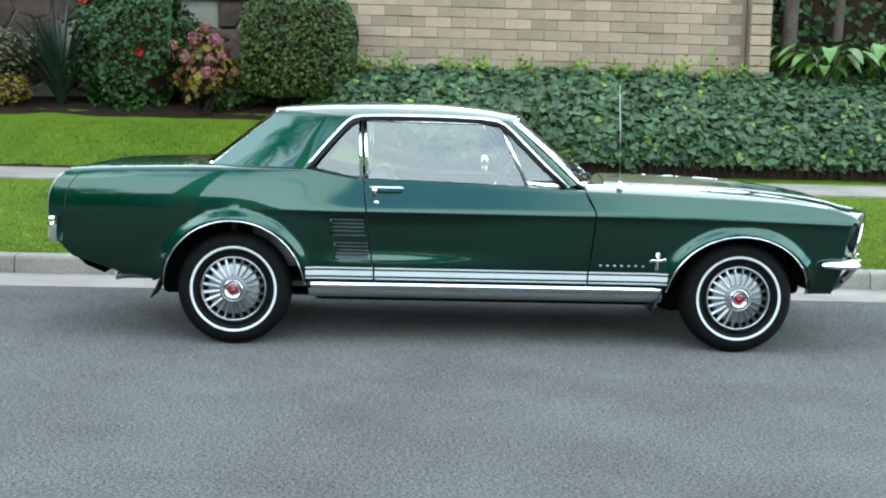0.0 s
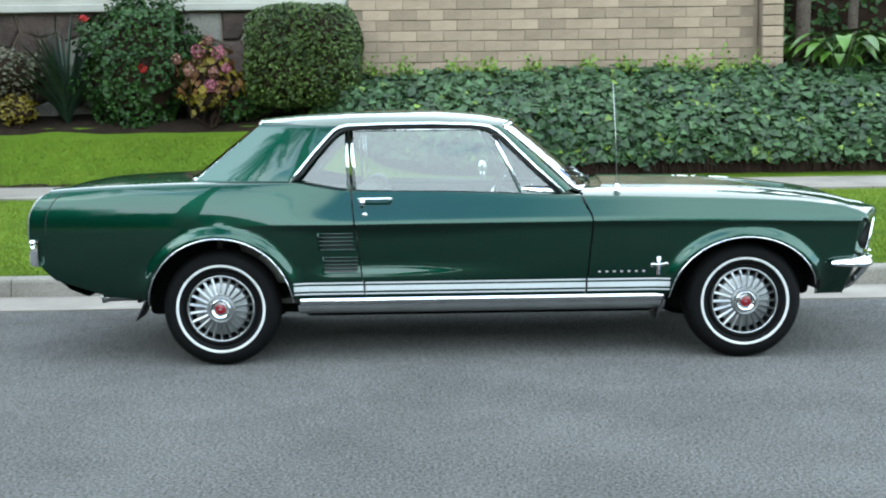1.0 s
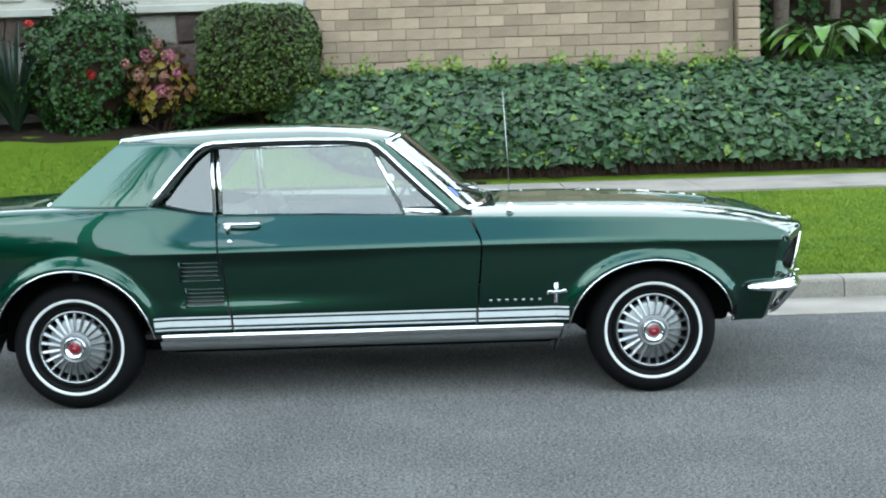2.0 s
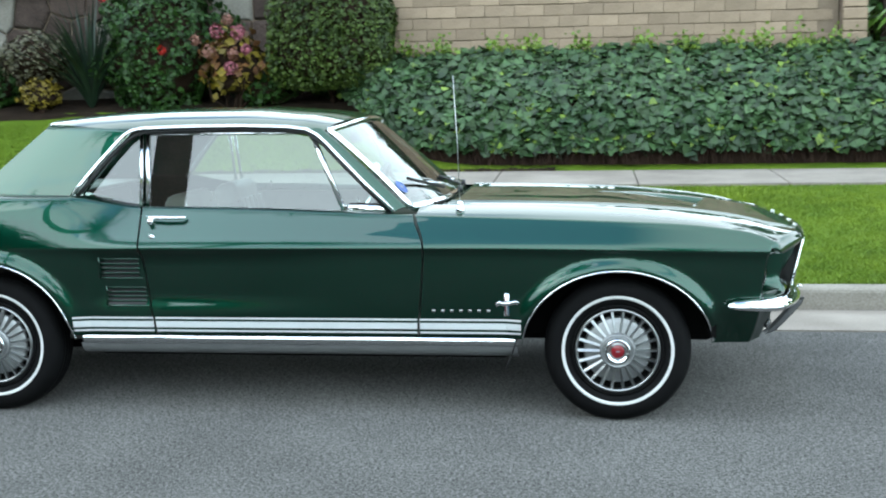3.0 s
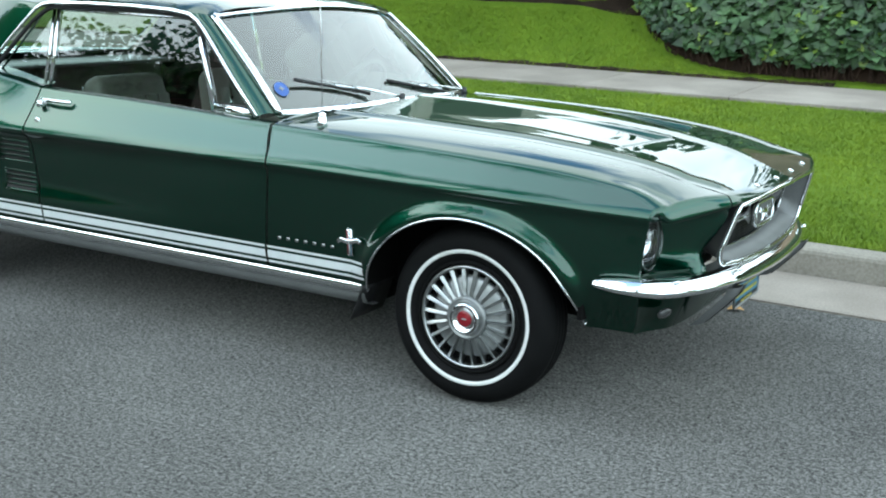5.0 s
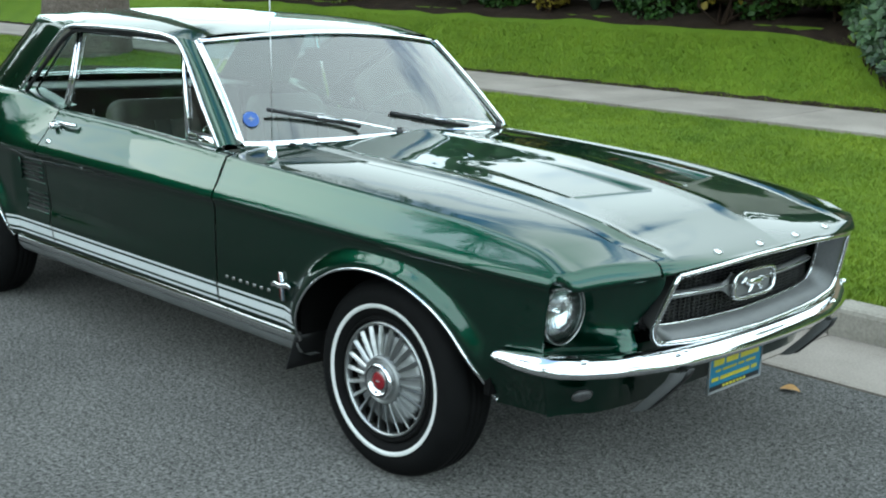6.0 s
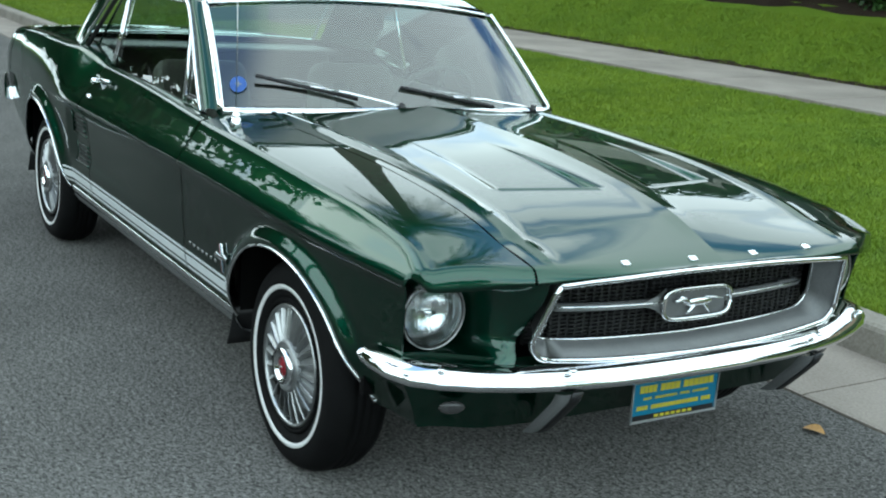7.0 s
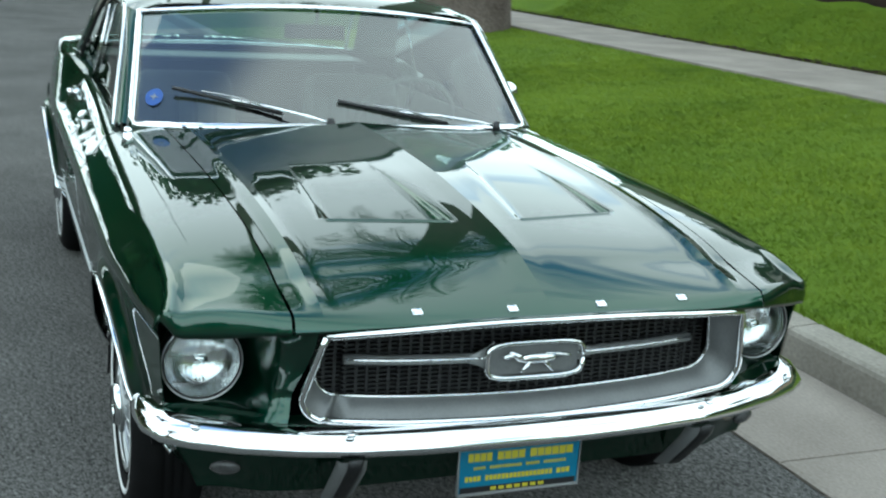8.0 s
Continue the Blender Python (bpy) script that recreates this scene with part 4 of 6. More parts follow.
def wheel(name_parent, cx):
    hub = lathe("wheel", [(0.196, -0.796), (0.192, -0.806), (0.186, -0.810), (0.180, -0.806), (0.178, -0.786), (0.168, -0.770), (0.10, -0.770), (0.05, -0.776), (0.0, -0.776)], M_UNDER, name_parent, "whitewall tyre on a finned silver wheel cover", 64)
    tyre_mesh(hub)
    lathe("whitewall", [(0.2185, -0.8120), (0.220, -0.8140), (0.2305, -0.8160), (0.232, -0.8148)], M_WHITEWALL, hub, "narrow white tyre stripe", 72)
    lathe("cover_ring", [(0.1775, -0.792), (0.177, -0.803), (0.1745, -0.808), (0.1700, -0.809), (0.1660, -0.806), (0.1645, -0.798), (0.1640, -0.786)], M_SILVER, hub, "bright outer ring of the wheel cover", 64)
    # satin dish that the vanes stand on; dark slots open between them towards the rim
    lathe("cover_dish", [(0.141, -0.772), (0.139, -0.784), (0.130, -0.789), (0.112, -0.793), (0.092, -0.798), (0.076, -0.802), (0.060, -0.803)], M_DISH, hub, "satin silver wheel cover dish", 64)
    # one vane, shared by all
    me = bpy.data.meshes.new("vane")
    bm = bmesh.new()
    sec = ((-0.5, 0.0), (-0.48, 0.62), (-0.40, 0.72), (-0.1, 0.80), (0.16, 0.88), (0.30, 0.98), (0.40, 1.0), (0.48, 0.92), (0.5, 0.0))
    rows = []
    for r, w, y0, hgt in ((0.066, 0.0085, -0.796, 0.016), (0.085, 0.0095, -0.790, 0.021), (0.105, 0.0105, -0.784, 0.027), (0.125, 0.0115, -0.780, 0.029), (0.146, 0.0125, -0.779, 0.028), (0.166, 0.0130, -0.780, 0.024)):
        rows.append([bm.verts.new((r, y0 - hgt * h, w * a)) for a, h in sec])
    for i in range(5):
        for j in range(8):
            bm.faces.new((rows[i][j], rows[i][j + 1], rows[i + 1][j + 1], rows[i + 1][j]))
    bmesh.ops.recalc_face_normals(bm, faces=bm.faces)
    if sum(f.normal.y for f in bm.faces) > 0:
        bmesh.ops.reverse_faces(bm, faces=bm.faces)
    bm.to_mesh(me)
    bm.free()
    me.materials.append(M_SILVER)
    for k in range(22):
        v = new("vane", me)
        v.parent = hub
        v.matrix_basis = pose(0, 0, 0, 0, 360 / 22 * k, 0)
    lathe("hub_collar", [(0.075, -0.796), (0.0745, -0.812), (0.071, -0.819), (0.066, -0.820), (0.060, -0.814), (0.054, -0.812)], M_DISH, hub, "grey collar round the wheel centre", 48)
    lathe("hub_cone", [(0.056, -0.812), (0.0545, -0.825), (0.051, -0.832), (0.046, -0.834), (0.041, -0.831), (0.036, -0.824), (0.030, -0.820), (0.026, -0.821)], M_CHROME, hub, "chrome wheel centre", 48)
    lathe("hub_groove", [(0.0490, -0.8320), (0.0485, -0.8352), (0.0450, -0.8356), (0.0445, -0.8320)], M_BLACK, hub, "black ring round the wheel centre", 40)
    lathe("hub_medallion", [(0.0295, -0.821), (0.029, -0.825), (0.022, -0.828), (0.0, -0.830)], M_RED, hub, "red centre medallion", 32)
    lathe("hub_ring", [(0.0305, -0.8200), (0.0300, -0.8262), (0.0280, -0.8262), (0.0275, -0.8240)], M_SILVER, hub, "", 28)
    part("medallion_mark", box_bm(-0.008, -0.8315, -0.0022, 0.008, -0.8265, 0.0022, 0.001, 1), M_SILVER, hub)
    return hub


front_wheel = wheel(car, 0)
front_wheel.matrix_basis = pose(1.3716, 0, 0.304)
for x, turned, spin in ((-1.3716, 0, 9), (1.3716, 180, 4), (-1.3716, 180, 13)):
    made = copy_thing(front_wheel, pose(x, 0, 0.304, 0, spin, turned))

# underside and wheel wells
bm = box_bm(-0.95, -0.68, 0.235, 0.92, 0.68, 0.31, 0.03)
box_bm(-1.80, -0.575, 0.24, -0.95, 0.575, 0.70, 0.03, b=bm)
box_bm(-2.08, -0.60, 0.385, -1.80, 0.60, 0.70, 0.03, b=bm)
box_bm(0.92, -0.575, 0.30, 1.79, 0.575, 0.68, 0.03, b=bm)
for s in (-1, 1):
    for a, b in ((-1.80, -0.93), (0.945, 1.764)):
        box_bm(a, min(s * 0.56, s * 0.80), 0.665, b, max(s * 0.56, s * 0.80), 0.71, 0.0, b=bm)
        box_bm(a - 0.01, min(s * 0.56, s * 0.785), 0.34, a + 0.01, max(s * 0.56, s * 0.785), 0.70, 0.0, b=bm)
        box_bm(b - 0.01, min(s * 0.56, s * 0.785), 0.36, b + 0.01, max(s * 0.56, s * 0.76), 0.70, 0.0, b=bm)
part("underbody", bm, M_UNDER, car, "black underbody and wheel wells", smooth=False)
bar("tail_pipe", [(-1.7, -0.50, 0.33), (-1.95, -0.52, 0.335), (-2.02, -0.54, 0.335), (-2.06, -0.555, 0.328)], 0.045, 0.045, M_SILVER, car, "exhaust tail pipe", n=12, power=2)
bar("tail_pipe", [(-1.7, 0.50, 0.33), (-1.95, 0.52, 0.335), (-2.02, 0.54, 0.335), (-2.06, 0.555, 0.328)], 0.045, 0.045, M_SILVER, car, "exhaust tail pipe", n=12, power=2)


# ---- bumpers ----
def bumper(name, line, label, section):
    """line: (x, y, z, scale) along the bar; section: (outward, z) of its face."""
    pts = [Vector(p[:3]) for p in line]
    rows = []
    for i, p in enumerate(pts):
        d = pts[min(i + 1, len(pts) - 1)] - pts[max(i - 1, 0)]
        d.z = 0
        d.normalize()
        out = Vector((d.y, -d.x, 0))
        k = line[i][3]
        rows.append([p + out * (o * k) + Vector((0, 0, h * k)) for o, h in section])
    n, m = len(rows), len(section)
    return mesh_of(name, [v for r in rows for v in r], grid_faces(n, m) + [tuple(range(m)), tuple(range((n - 1) * m, n * m))[::-1]], M_CHROME, car, label)


half = [(2.190, 0.0), (2.188, 0.12), (2.180, 0.28), (2.166, 0.42), (2.140, 0.54), (2.100, 0.66), (2.062, 0.745), (2.022, 0.800), (1.965, 0.829), (1.900, 0.838), (1.845, 0.836), (1.818, 0.832)]
zz = [0.487, 0.487, 0.487, 0.488, 0.490, 0.492, 0.495, 0.497, 0.498, 0.498, 0.498, 0.498]
kk = [1, 1, 1, 1, 1, 1, 1, 1, 0.92, 0.80, 0.62, 0.30]
line = [(x, -y, z, k) for (x, y), z, k in zip(half, zz, kk)][::-1] + [(x, y, z, k) for (x, y), z, k in zip(half, zz, kk)][1:]
SECTION = [(-0.050, 0.030), (-0.030, 0.031), (-0.016, 0.026), (-0.004, 0.014), (0.005, 0.000), (0.007, -0.010), (0.003, -0.018), (-0.010, -0.025), (-0.03, -0.028), (-0.05, -0.026)]
fb = bumper("front_bumper", line, "slim chrome front bumper", SECTION)
for s in (-1, 1):
    for x, y in ((2.062, 0.735), (2.172, 0.432)):
        b2 = bmesh.new()
        bmesh.ops.create_uvsphere(b2, u_segments=14, v_segments=8, radius=0.011, matrix=Matrix.Translation((x - 0.008, s * y, 0.521)) @ Matrix.Diagonal((1, 1, 0.6, 1)))
        part("bumper_bolt", b2, M_CHROME, fb)
    # rubber-faced guard that hangs below the bar
    rows = []
    for x, z, w in ((2.170, 0.462, 0.028), (2.158, 0.435, 0.031), (2.118, 0.388, 0.031), (2.072, 0.338, 0.030), (2.050, 0.316, 0.026)):
        rows.append([(x - 0.035, s * 0.425 - w, z - 0.01), (x, s * 0.425 - w, z), (x + 0.010, s * 0.425 - w * 0.6, z + 0.004), (x + 0.012, s * 0.425, z + 0.005), (x + 0.010, s * 0.425 + w * 0.6, z + 0.004), (x, s * 0.425 + w, z), (x - 0.035, s * 0.425 + w, z - 0.01)])
    g = sheet("bumper_guard", rows, M_GRILLE, car, "bumper guard with a black rubber face", flip=True)
    bar("guard_face", [(r[3][0] + 0.002, s * 0.425, r[3][2] + 0.002) for r in rows], 0.034, 0.006, M_BLACK, g, up=(1, 0, 0.6))

half = [(-2.402, 0.0), (-2.400, 0.3), (-2.392, 0.55), (-2.382, 0.68), (-2.372, 0.745), (-2.358, 0.785), (-2.335, 0.806), (-2.308, 0.812)]
line = [(x, -y, 0.606, -1.0) for x, y in half][::-1] + [(x, y, 0.606, -1.0) for x, y in half][1:]
REAR_SECTION = [(-0.040, -0.072), (-0.012, -0.074), (-0.003, -0.068), (0.001, -0.050), (0.003, 0.000), (0.001, 0.045), (-0.004, 0.062), (-0.012, 0.067), (-0.040, 0.064)]
bumper("rear_bumper", line, "chrome rear bumper", REAR_SECTION)


# ---- nose: valance, headlamp bays, grille ----
def valance():
    rows = []
    for k in range(11):
        t = k / 10
        z = 0.535 - 0.215 * t
        row = []
        for v in np.linspace(-1, 1, 45):
            y = v * (half_width(FRONT(max(z, 0.34)) - 0.01, z) - 0.003)
            front = min(TOP_FRONT(abs(y)) - 0.045, 2.085)
            x = front - 0.02 * ease(0.0, 0.25, t) - 0.085 * max(0.0, t - 0.25) ** 1.05
            side = abs(v) ** 6
            x = x * (1 - side) + (FRONT(max(z, 0.34)) - 0.004) * side
            row.append((x, y, z))
        rows.append(row)
    va = sheet("front_valance", rows, M_PAINT, car, "dark green lower front valance", flip=True)
    for s in (-1, 1):
        b2 = bmesh.new()
        bmesh.ops.create_uvsphere(b2, u_segments=20, v_segments=10, radius=1, matrix=Matrix.Translation((1.998, s * 0.66, 0.395)) @ pose(0, 0, 0, 0, 25, s * 18) @ Matrix.Diagonal((0.012, 0.034, 0.020, 1)))
        part("parking_lamp", b2, M_AMBER, va, "small clear parking lamp")


valance()


def lamp_bay(s):
    rows = []
    for u in np.linspace(0, 1, 29):
        row = []
        for k in range(17):
            t = k / 16
            ye = 0.812 - 0.312 * u
            top = lip_low(ye, 0.752) + 0.004
            z = 0.522 + (top - 0.522) * t
            # the inner edge leans along the grille's slanted side
            y = 0.812 + (0.497 + max(0.0, 0.742 - z) * 0.235 - 0.812) * u
            shift = max(0.0, 0.742 - z) * 0.235
            yd = y - shift * min(max((0.615 - y) / (0.118 - shift), 0.0), 1.0)
            deep = smooth_curve([0.50, 0.545, 0.60, 0.66, 0.72, 0.80, 0.82], [2.128, 2.075, 1.965, 1.885, 1.865, 1.872, 1.89])(yd)
            lip = min(TOP_FRONT(y), 2.14) - 0.014
            f = max(ease(0.80, 1.0, t), ease(0.776, 0.806, y), ease(0.14, 0.0, t))
            fr = FRONT(z) - 0.003
            edge_x = lip if t > 0.8 else (fr if t > 0.14 or y > 0.776 else min(TOP_FRONT(y) - 0.040, 2.085))
            x = deep + (max(edge_x, deep) - deep) * f
            x = min(x, TOP_FRONT(y) - 0.004 - max(0.0, 0.742 - z) * 0.22) if y < 0.62 else x
            x -= 0.34 * max(0.0, 0.70 - z) * ease(0.70, 0.58, y) * ease(0.0, 0.30, t)
            row.append((x, s * min(y, half_width(1.97, z) - 0.002), z))
        rows.append(row)
    bay = sheet("headlamp_bay", rows, M_PAINT, car, "sunken green headlamp surround", flip=(s < 0))
    c = (1.950, s * 0.704, 0.622)

    def ring(name, prof, mat, label=""):
        rws = []
        for r, x in prof:
            r *= 0.965
            rws.append([(c[0] + x, c[1] + r * math.cos(2 * math.pi * k / 48), c[2] + r * math.sin(2 * math.pi * k / 48)) for k in range(48)])
        return mesh_of(name, [p for r_ in rws for p in r_], grid_faces(len(rws), 48, False, True), mat, bay, label)
    ring("headlamp_ring", [(0.084, -0.065), (0.0905, -0.010), (0.0905, 0.005), (0.0885, 0.007), (0.0865, 0.003), (0.084, -0.01)], M_SILVER, "dull chrome headlamp ring")
    ring("reflector", [(0.0855, -0.004), (0.078, -0.020), (0.06, -0.037), (0.035, -0.047), (0.012, -0.050), (0.0, -0.050)], M_REFLECT, "bright lamp reflector")
    lens = ring("headlamp_lens", [(0.085, 0.002), (0.078, 0.012), (0.06, 0.022), (0.035, 0.029), (0.012, 0.032), (0.0, 0.0325)], M_LENS, "round fluted headlamp glass")
    lens.visible_shadow = False
    ring("lens_gasket", [(0.0872, 0.001), (0.0865, 0.0055), (0.0835, 0.0055), (0.083, 0.001)], M_BLACK, "black lens gasket")
    bar("lamp_bulb_shield", [(c[0] - 0.02, c[1] - 0.014, c[2]), (c[0] - 0.02, c[1] + 0.014, c[2])], 0.02, 0.02, M_CHROME, bay)


both(lamp_bay)


def grille():
    # outline of the opening, driver side is positive y
    def outline(side, low, x_shift):
        top_y, bot_y, r = 0.494 - side * 0.8, 0.529 - side * 0.95, 0.055
        top = lambda y: 0.757 - 0.087 * y * y - side * 0.25
        bot = lambda y: 0.518 + 0.085 * y * y + low
        line_top = [(-top_y + 2 * top_y * k / 24, top(-top_y + 2 * top_y * k / 24)) for k in range(25)]
        z_low = bot(bot_y - r)
        right = [(top_y + (bot_y - top_y) * k / 6, top(top_y) + (z_low + r - top(top_y)) * k / 6) for k in range(1, 7)]
        corner = [(bot_y - r + r * math.cos(a), z_low + r - r * math.sin(a)) for a in np.linspace(0.2, math.pi / 2, 6)]
        line_bot = [(y, bot(y)) for y in np.linspace(bot_y - r, -(bot_y - r), 25)[1:]]
        left = [(-y, z) for y, z in (right + corner)[::-1]]
        return [(TOP_FRONT(min(abs(y), 0.53)) + 0.002 - max(0.0, 0.745 - z) * 0.22 + x_shift, y, z) for y, z in line_top + right + corner + line_bot + left]
    lip, face, back = outline(-0.004, -0.004, 0.004), outline(0.008, 0.006, 0.006), outline(0.046, 0.031, -0.075)
    n = len(lip)
    g = mesh_of("grille", lip + face + back, [(k * n + j, k * n + (j + 1) % n, (k + 1) * n + (j + 1) % n, (k + 1) * n + j) for k in range(2) for j in range(n)], M_GRILLE, car, "black mesh grille in a silver surround")
    ring = outline(0.0, 0.0, 0.013)
    bar("grille_moulding", ring + ring[:1], 0.015, 0.015, M_CHROME, g, "chrome grille outline", up=(1, 0, 0), n=6)
    inner = outline(0.045, 0.030, -0.068)
    bar("grille_inner_moulding", inner + inner[:1], 0.007, 0.007, M_CHROME, g, "", up=(1, 0, 0), n=6)
    # mesh: thin upright and level wires in front of black
    xg = lambda y: TOP_FRONT(min(abs(y), 0.5)) - 0.125
    rows = [[(xg(y) - 0.03, y, z) for y in np.linspace(-0.50, 0.50, 25)] for z in (0.53, 0.63, 0.742)]
    sheet("grille_backing", rows, M_UNDER, g, "black backing", flip=True)
    bm = bmesh.new()
    for k in range(42):
        y = -0.484 + 0.0236 * k
        box_bm(xg(y) - 0.012, y - 0.0030, 0.545, xg(y), y + 0.0030, 0.735, b=bm)
    for k in range(19):
        z = 0.552 + 0.0100 * k
        for j in range(16):
            ya, yb = -0.484 + 0.0605 * j, -0.484 + 0.0605 * (j + 1)
            box_bm(xg((ya + yb) / 2) - 0.010, ya, z - 0.0016, xg((ya + yb) / 2) + 0.002, yb, z + 0.0016, b=bm)
    part("grille_mesh", bm, M_WIRE, g, "fine black grille mesh", smooth=False)
    for s in (-1, 1):
        bar("grille_bar", [(xg(y) + 0.022, s * y, 0.636 + 0.06 * y * y) for y in np.linspace(0.09, 0.425, 8)], 0.030, 0.020, M_SILVER_PAINT, g, "silver cross bar", up=(0, 0, 1))
        bar("grille_bar_edge", [(xg(y) + 0.038, s * y, 0.640 + 0.06 * y * y) for y in np.linspace(0.09, 0.425, 8)], 0.007, 0.007, M_CHROME, g, "", up=(0, 0, 1), n=6)
        # flared ends beside the badge
        rows = []
        for k in range(5):
            t = k / 4
            hgt = 0.010 + 0.028 * (1 - t) ** 1.6
            rows.append([(xg(0.1) + 0.03, s * (0.09 + 0.06 * t), 0.638 + hgt), (xg(0.1) + 0.042, s * (0.09 + 0.06 * t), 0.638), (xg(0.1) + 0.03, s * (0.09 + 0.06 * t), 0.638 - hgt)])
        sheet("badge_wing", rows, M_SILVER_PAINT, g, "", flip=(s > 0))
    # badge frame and the plain bright shape in it
    cz, xb = 0.638, 2.114
    frame_pts = []
    for k in range(32):
        a = 2 * math.pi * k / 32
        c_, s_ = math.cos(a), math.sin(a)
        frame_pts.append((xb, 0.117 * math.copysign(abs(c_) ** 0.45, c_), cz + 0.041 * math.copysign(abs(s_) ** 0.45, s_)))
    bar("badge_frame", frame_pts + frame_pts[:1], 0.012, 0.012, M_CHROME, g, "chrome badge frame", up=(1, 0, 0), n=8)
    rows = [[(xb - 0.010, y, cz + z) for y in (-0.110, -0.03, 0.03, 0.110)] for z in (-0.036, 0.0, 0.036)]
    sheet("badge_panel", rows, M_GRILLE, g, "", flip=True)
    bm = bmesh.new()
    for dy, dz, ry, rz, ang in ((0.0, 0.003, 0.042, 0.009, 0), (-0.045, 0.010, 0.020, 0.006, -28), (-0.066, 0.012, 0.013, 0.005, 12), (0.055, 0.011, 0.028, 0.0035, -8), (-0.022, -0.012, 0.018, 0.004, 50), (0.028, -0.012, 0.018, 0.004, -48)):
        bmesh.ops.create_uvsphere(bm, u_segments=12, v_segments=8, radius=1, matrix=Matrix.Translation((xb + 0.002, dy, cz + dz)) @ pose(0, 0, 0, ang, 0, 0) @ Matrix.Diagonal((0.007, ry * 1.25, rz * 1.35, 1)))
    part("badge_shape", bm, M_CHROME, g, "plain chrome emblem")
    # four small bright blocks along the hood lip
    for y in (-0.303, -0.092, 0.119, 0.328):
        x = TOP_FRONT(abs(y)) - 0.014
        z = hood_z(x, y)
        b2 = box_bm(-0.009, -0.011, -0.002, 0.009, 0.011, 0.005, 0.0018, 2)
        bmesh.ops.transform(b2, matrix=pose(x, y, z, 0, 24, 0), verts=b2.verts)
        part("hood_letter_block", b2, M_CHROME, car, "small chrome block on the hood lip")


grille()


def plate():
    bm = box_bm(2.074, -0.152, 0.308, 2.080, 0.152, 0.420, 0.004, 2)
    p = part("licence_plate", bm, M_BLUE, car, "blue and yellow dealer plate", smooth=False)
    bar("plate_frame", [(2.081, -0.152, 0.308), (2.081, 0.152, 0.308), (2.081, 0.152, 0.420), (2.081, -0.152, 0.420), (2.081, -0.152, 0.308)], 0.008, 0.008, M_SILVER_PAINT, p, "", up=(1, 0, 0), n=6)

    def text_bars(z0, z1, spans):
        for a, b in spans:
            n = max(1, round((b - a) / ((z1 - z0) * 0.85)))
            for k in range(n):
                part("text_bar", box_bm(2.0802, a + (b - a) * k / n + 0.001, z0, 2.0815, a + (b - a) * (k + 1) / n - 0.0012, z1), M_YELLOW, p, smooth=False)
    text_bars(0.388, 0.408, ((-0.130, -0.070), (-0.058, 0.012), (0.024, 0.134)))
    text_bars(0.368, 0.375, ((-0.115, -0.085), (-0.075, 0.005), (0.015, 0.05), (0.06, 0.118)))
    text_bars(0.340, 0.352, ((-0.135, -0.095), (-0.085, 0.085), (0.095, 0.13)))
    part("plate_base", box_bm(2.0802, -0.145, 0.312, 2.0812, 0.145, 0.326), M_BLACK, p, smooth=False)
    for k in range(7):
        part("text_bar", box_bm(2.0812, -0.07 + 0.02 * k, 0.315, 2.0818, -0.056 + 0.02 * k, 0.323), M_YELLOW, p, smooth=False)


plate()


# ---- antenna, wipers, mirror ----
bm = bmesh.new()
bmesh.ops.create_cone(bm, cap_ends=True, segments=20, radius1=0.021, radius2=0.013, depth=0.045, matrix=Matrix.Translation((0.712, -0.722, 0.888)))
bmesh.ops.create_uvsphere(bm, u_segments=16, v_segments=8, radius=0.014, matrix=Matrix.Translation((0.712, -0.722, 0.911)))
base_ob = part("antenna_base", bm, M_CHROME, car, "chrome antenna base")
bar("antenna_mast", [(0.712, -0.722, 0.91), (0.705, -0.723, 1.15), (0.690, -0.725, 1.45)], 0.0034, 0.0034, M_SILVER, base_ob, "thin whip antenna mast", n=6, up=(0, 1, 0))


def wiper(tip, pivot, mid):
    t, p, m = Vector(tip), Vector(pivot), Vector(mid)
    arm = bar("wiper", [p, p + (m - p) * 0.15 + Vector((0, 0, 0.008)), p + (m - p) * 0.6 + Vector((0, 0, 0.012)), m + Vector((0, 0, 0.006))], 0.012, 0.008, M_CHROME, car, "windshield wiper with a black blade")
    d = (t - m).normalized()
    bar("blade", [m - d * 0.17, m, m + d * 0.1, t], 0.012, 0.014, M_BLACK, arm, "black rubber blade", up=(0.6, 0, 0.8))
    bar("blade_bridge", [m - d * 0.10 + Vector((0.006, 0, 0.012)), m + Vector((0.008, 0, 0.018)), m + d * 0.10 + Vector((0.006, 0, 0.012))], 0.006, 0.005, M_SILVER, arm)
    b2 = bmesh.new()
    bmesh.ops.create_cone(b2, cap_ends=True, segments=16, radius1=0.016, radius2=0.010, depth=0.035, matrix=Matrix.Translation(p))
    part("wiper_pivot", b2, M_BLACK, arm)


wiper((0.463, -0.555, 1.012), (0.640, -0.070, 0.925), (0.525, -0.375, 0.978))
wiper((0.535, -0.020, 0.985), (0.590, 0.540, 0.912), (0.566, 0.190, 0.950))

# driver's door mirror, and the inside mirror
bm = bmesh.new()
bmesh.ops.create_uvsphere(bm, u_segments=20, v_segments=12, radius=1, matrix=Matrix.Translation((0.075, 0.800, 0.968)) @ Matrix.Diagonal((0.03, 0.05, 0.042, 1)))
bmesh.ops.create_cone(bm, cap_ends=True, segments=14, radius1=0.024, radius2=0.014, depth=0.07, matrix=Matrix.Translation((0.075, 0.785, 0.925)) @ pose(0, 0, 0, -20, 0, 0))
part("door_mirror", bm, M_CHROME, car, "round chrome door mirror on the driver side")


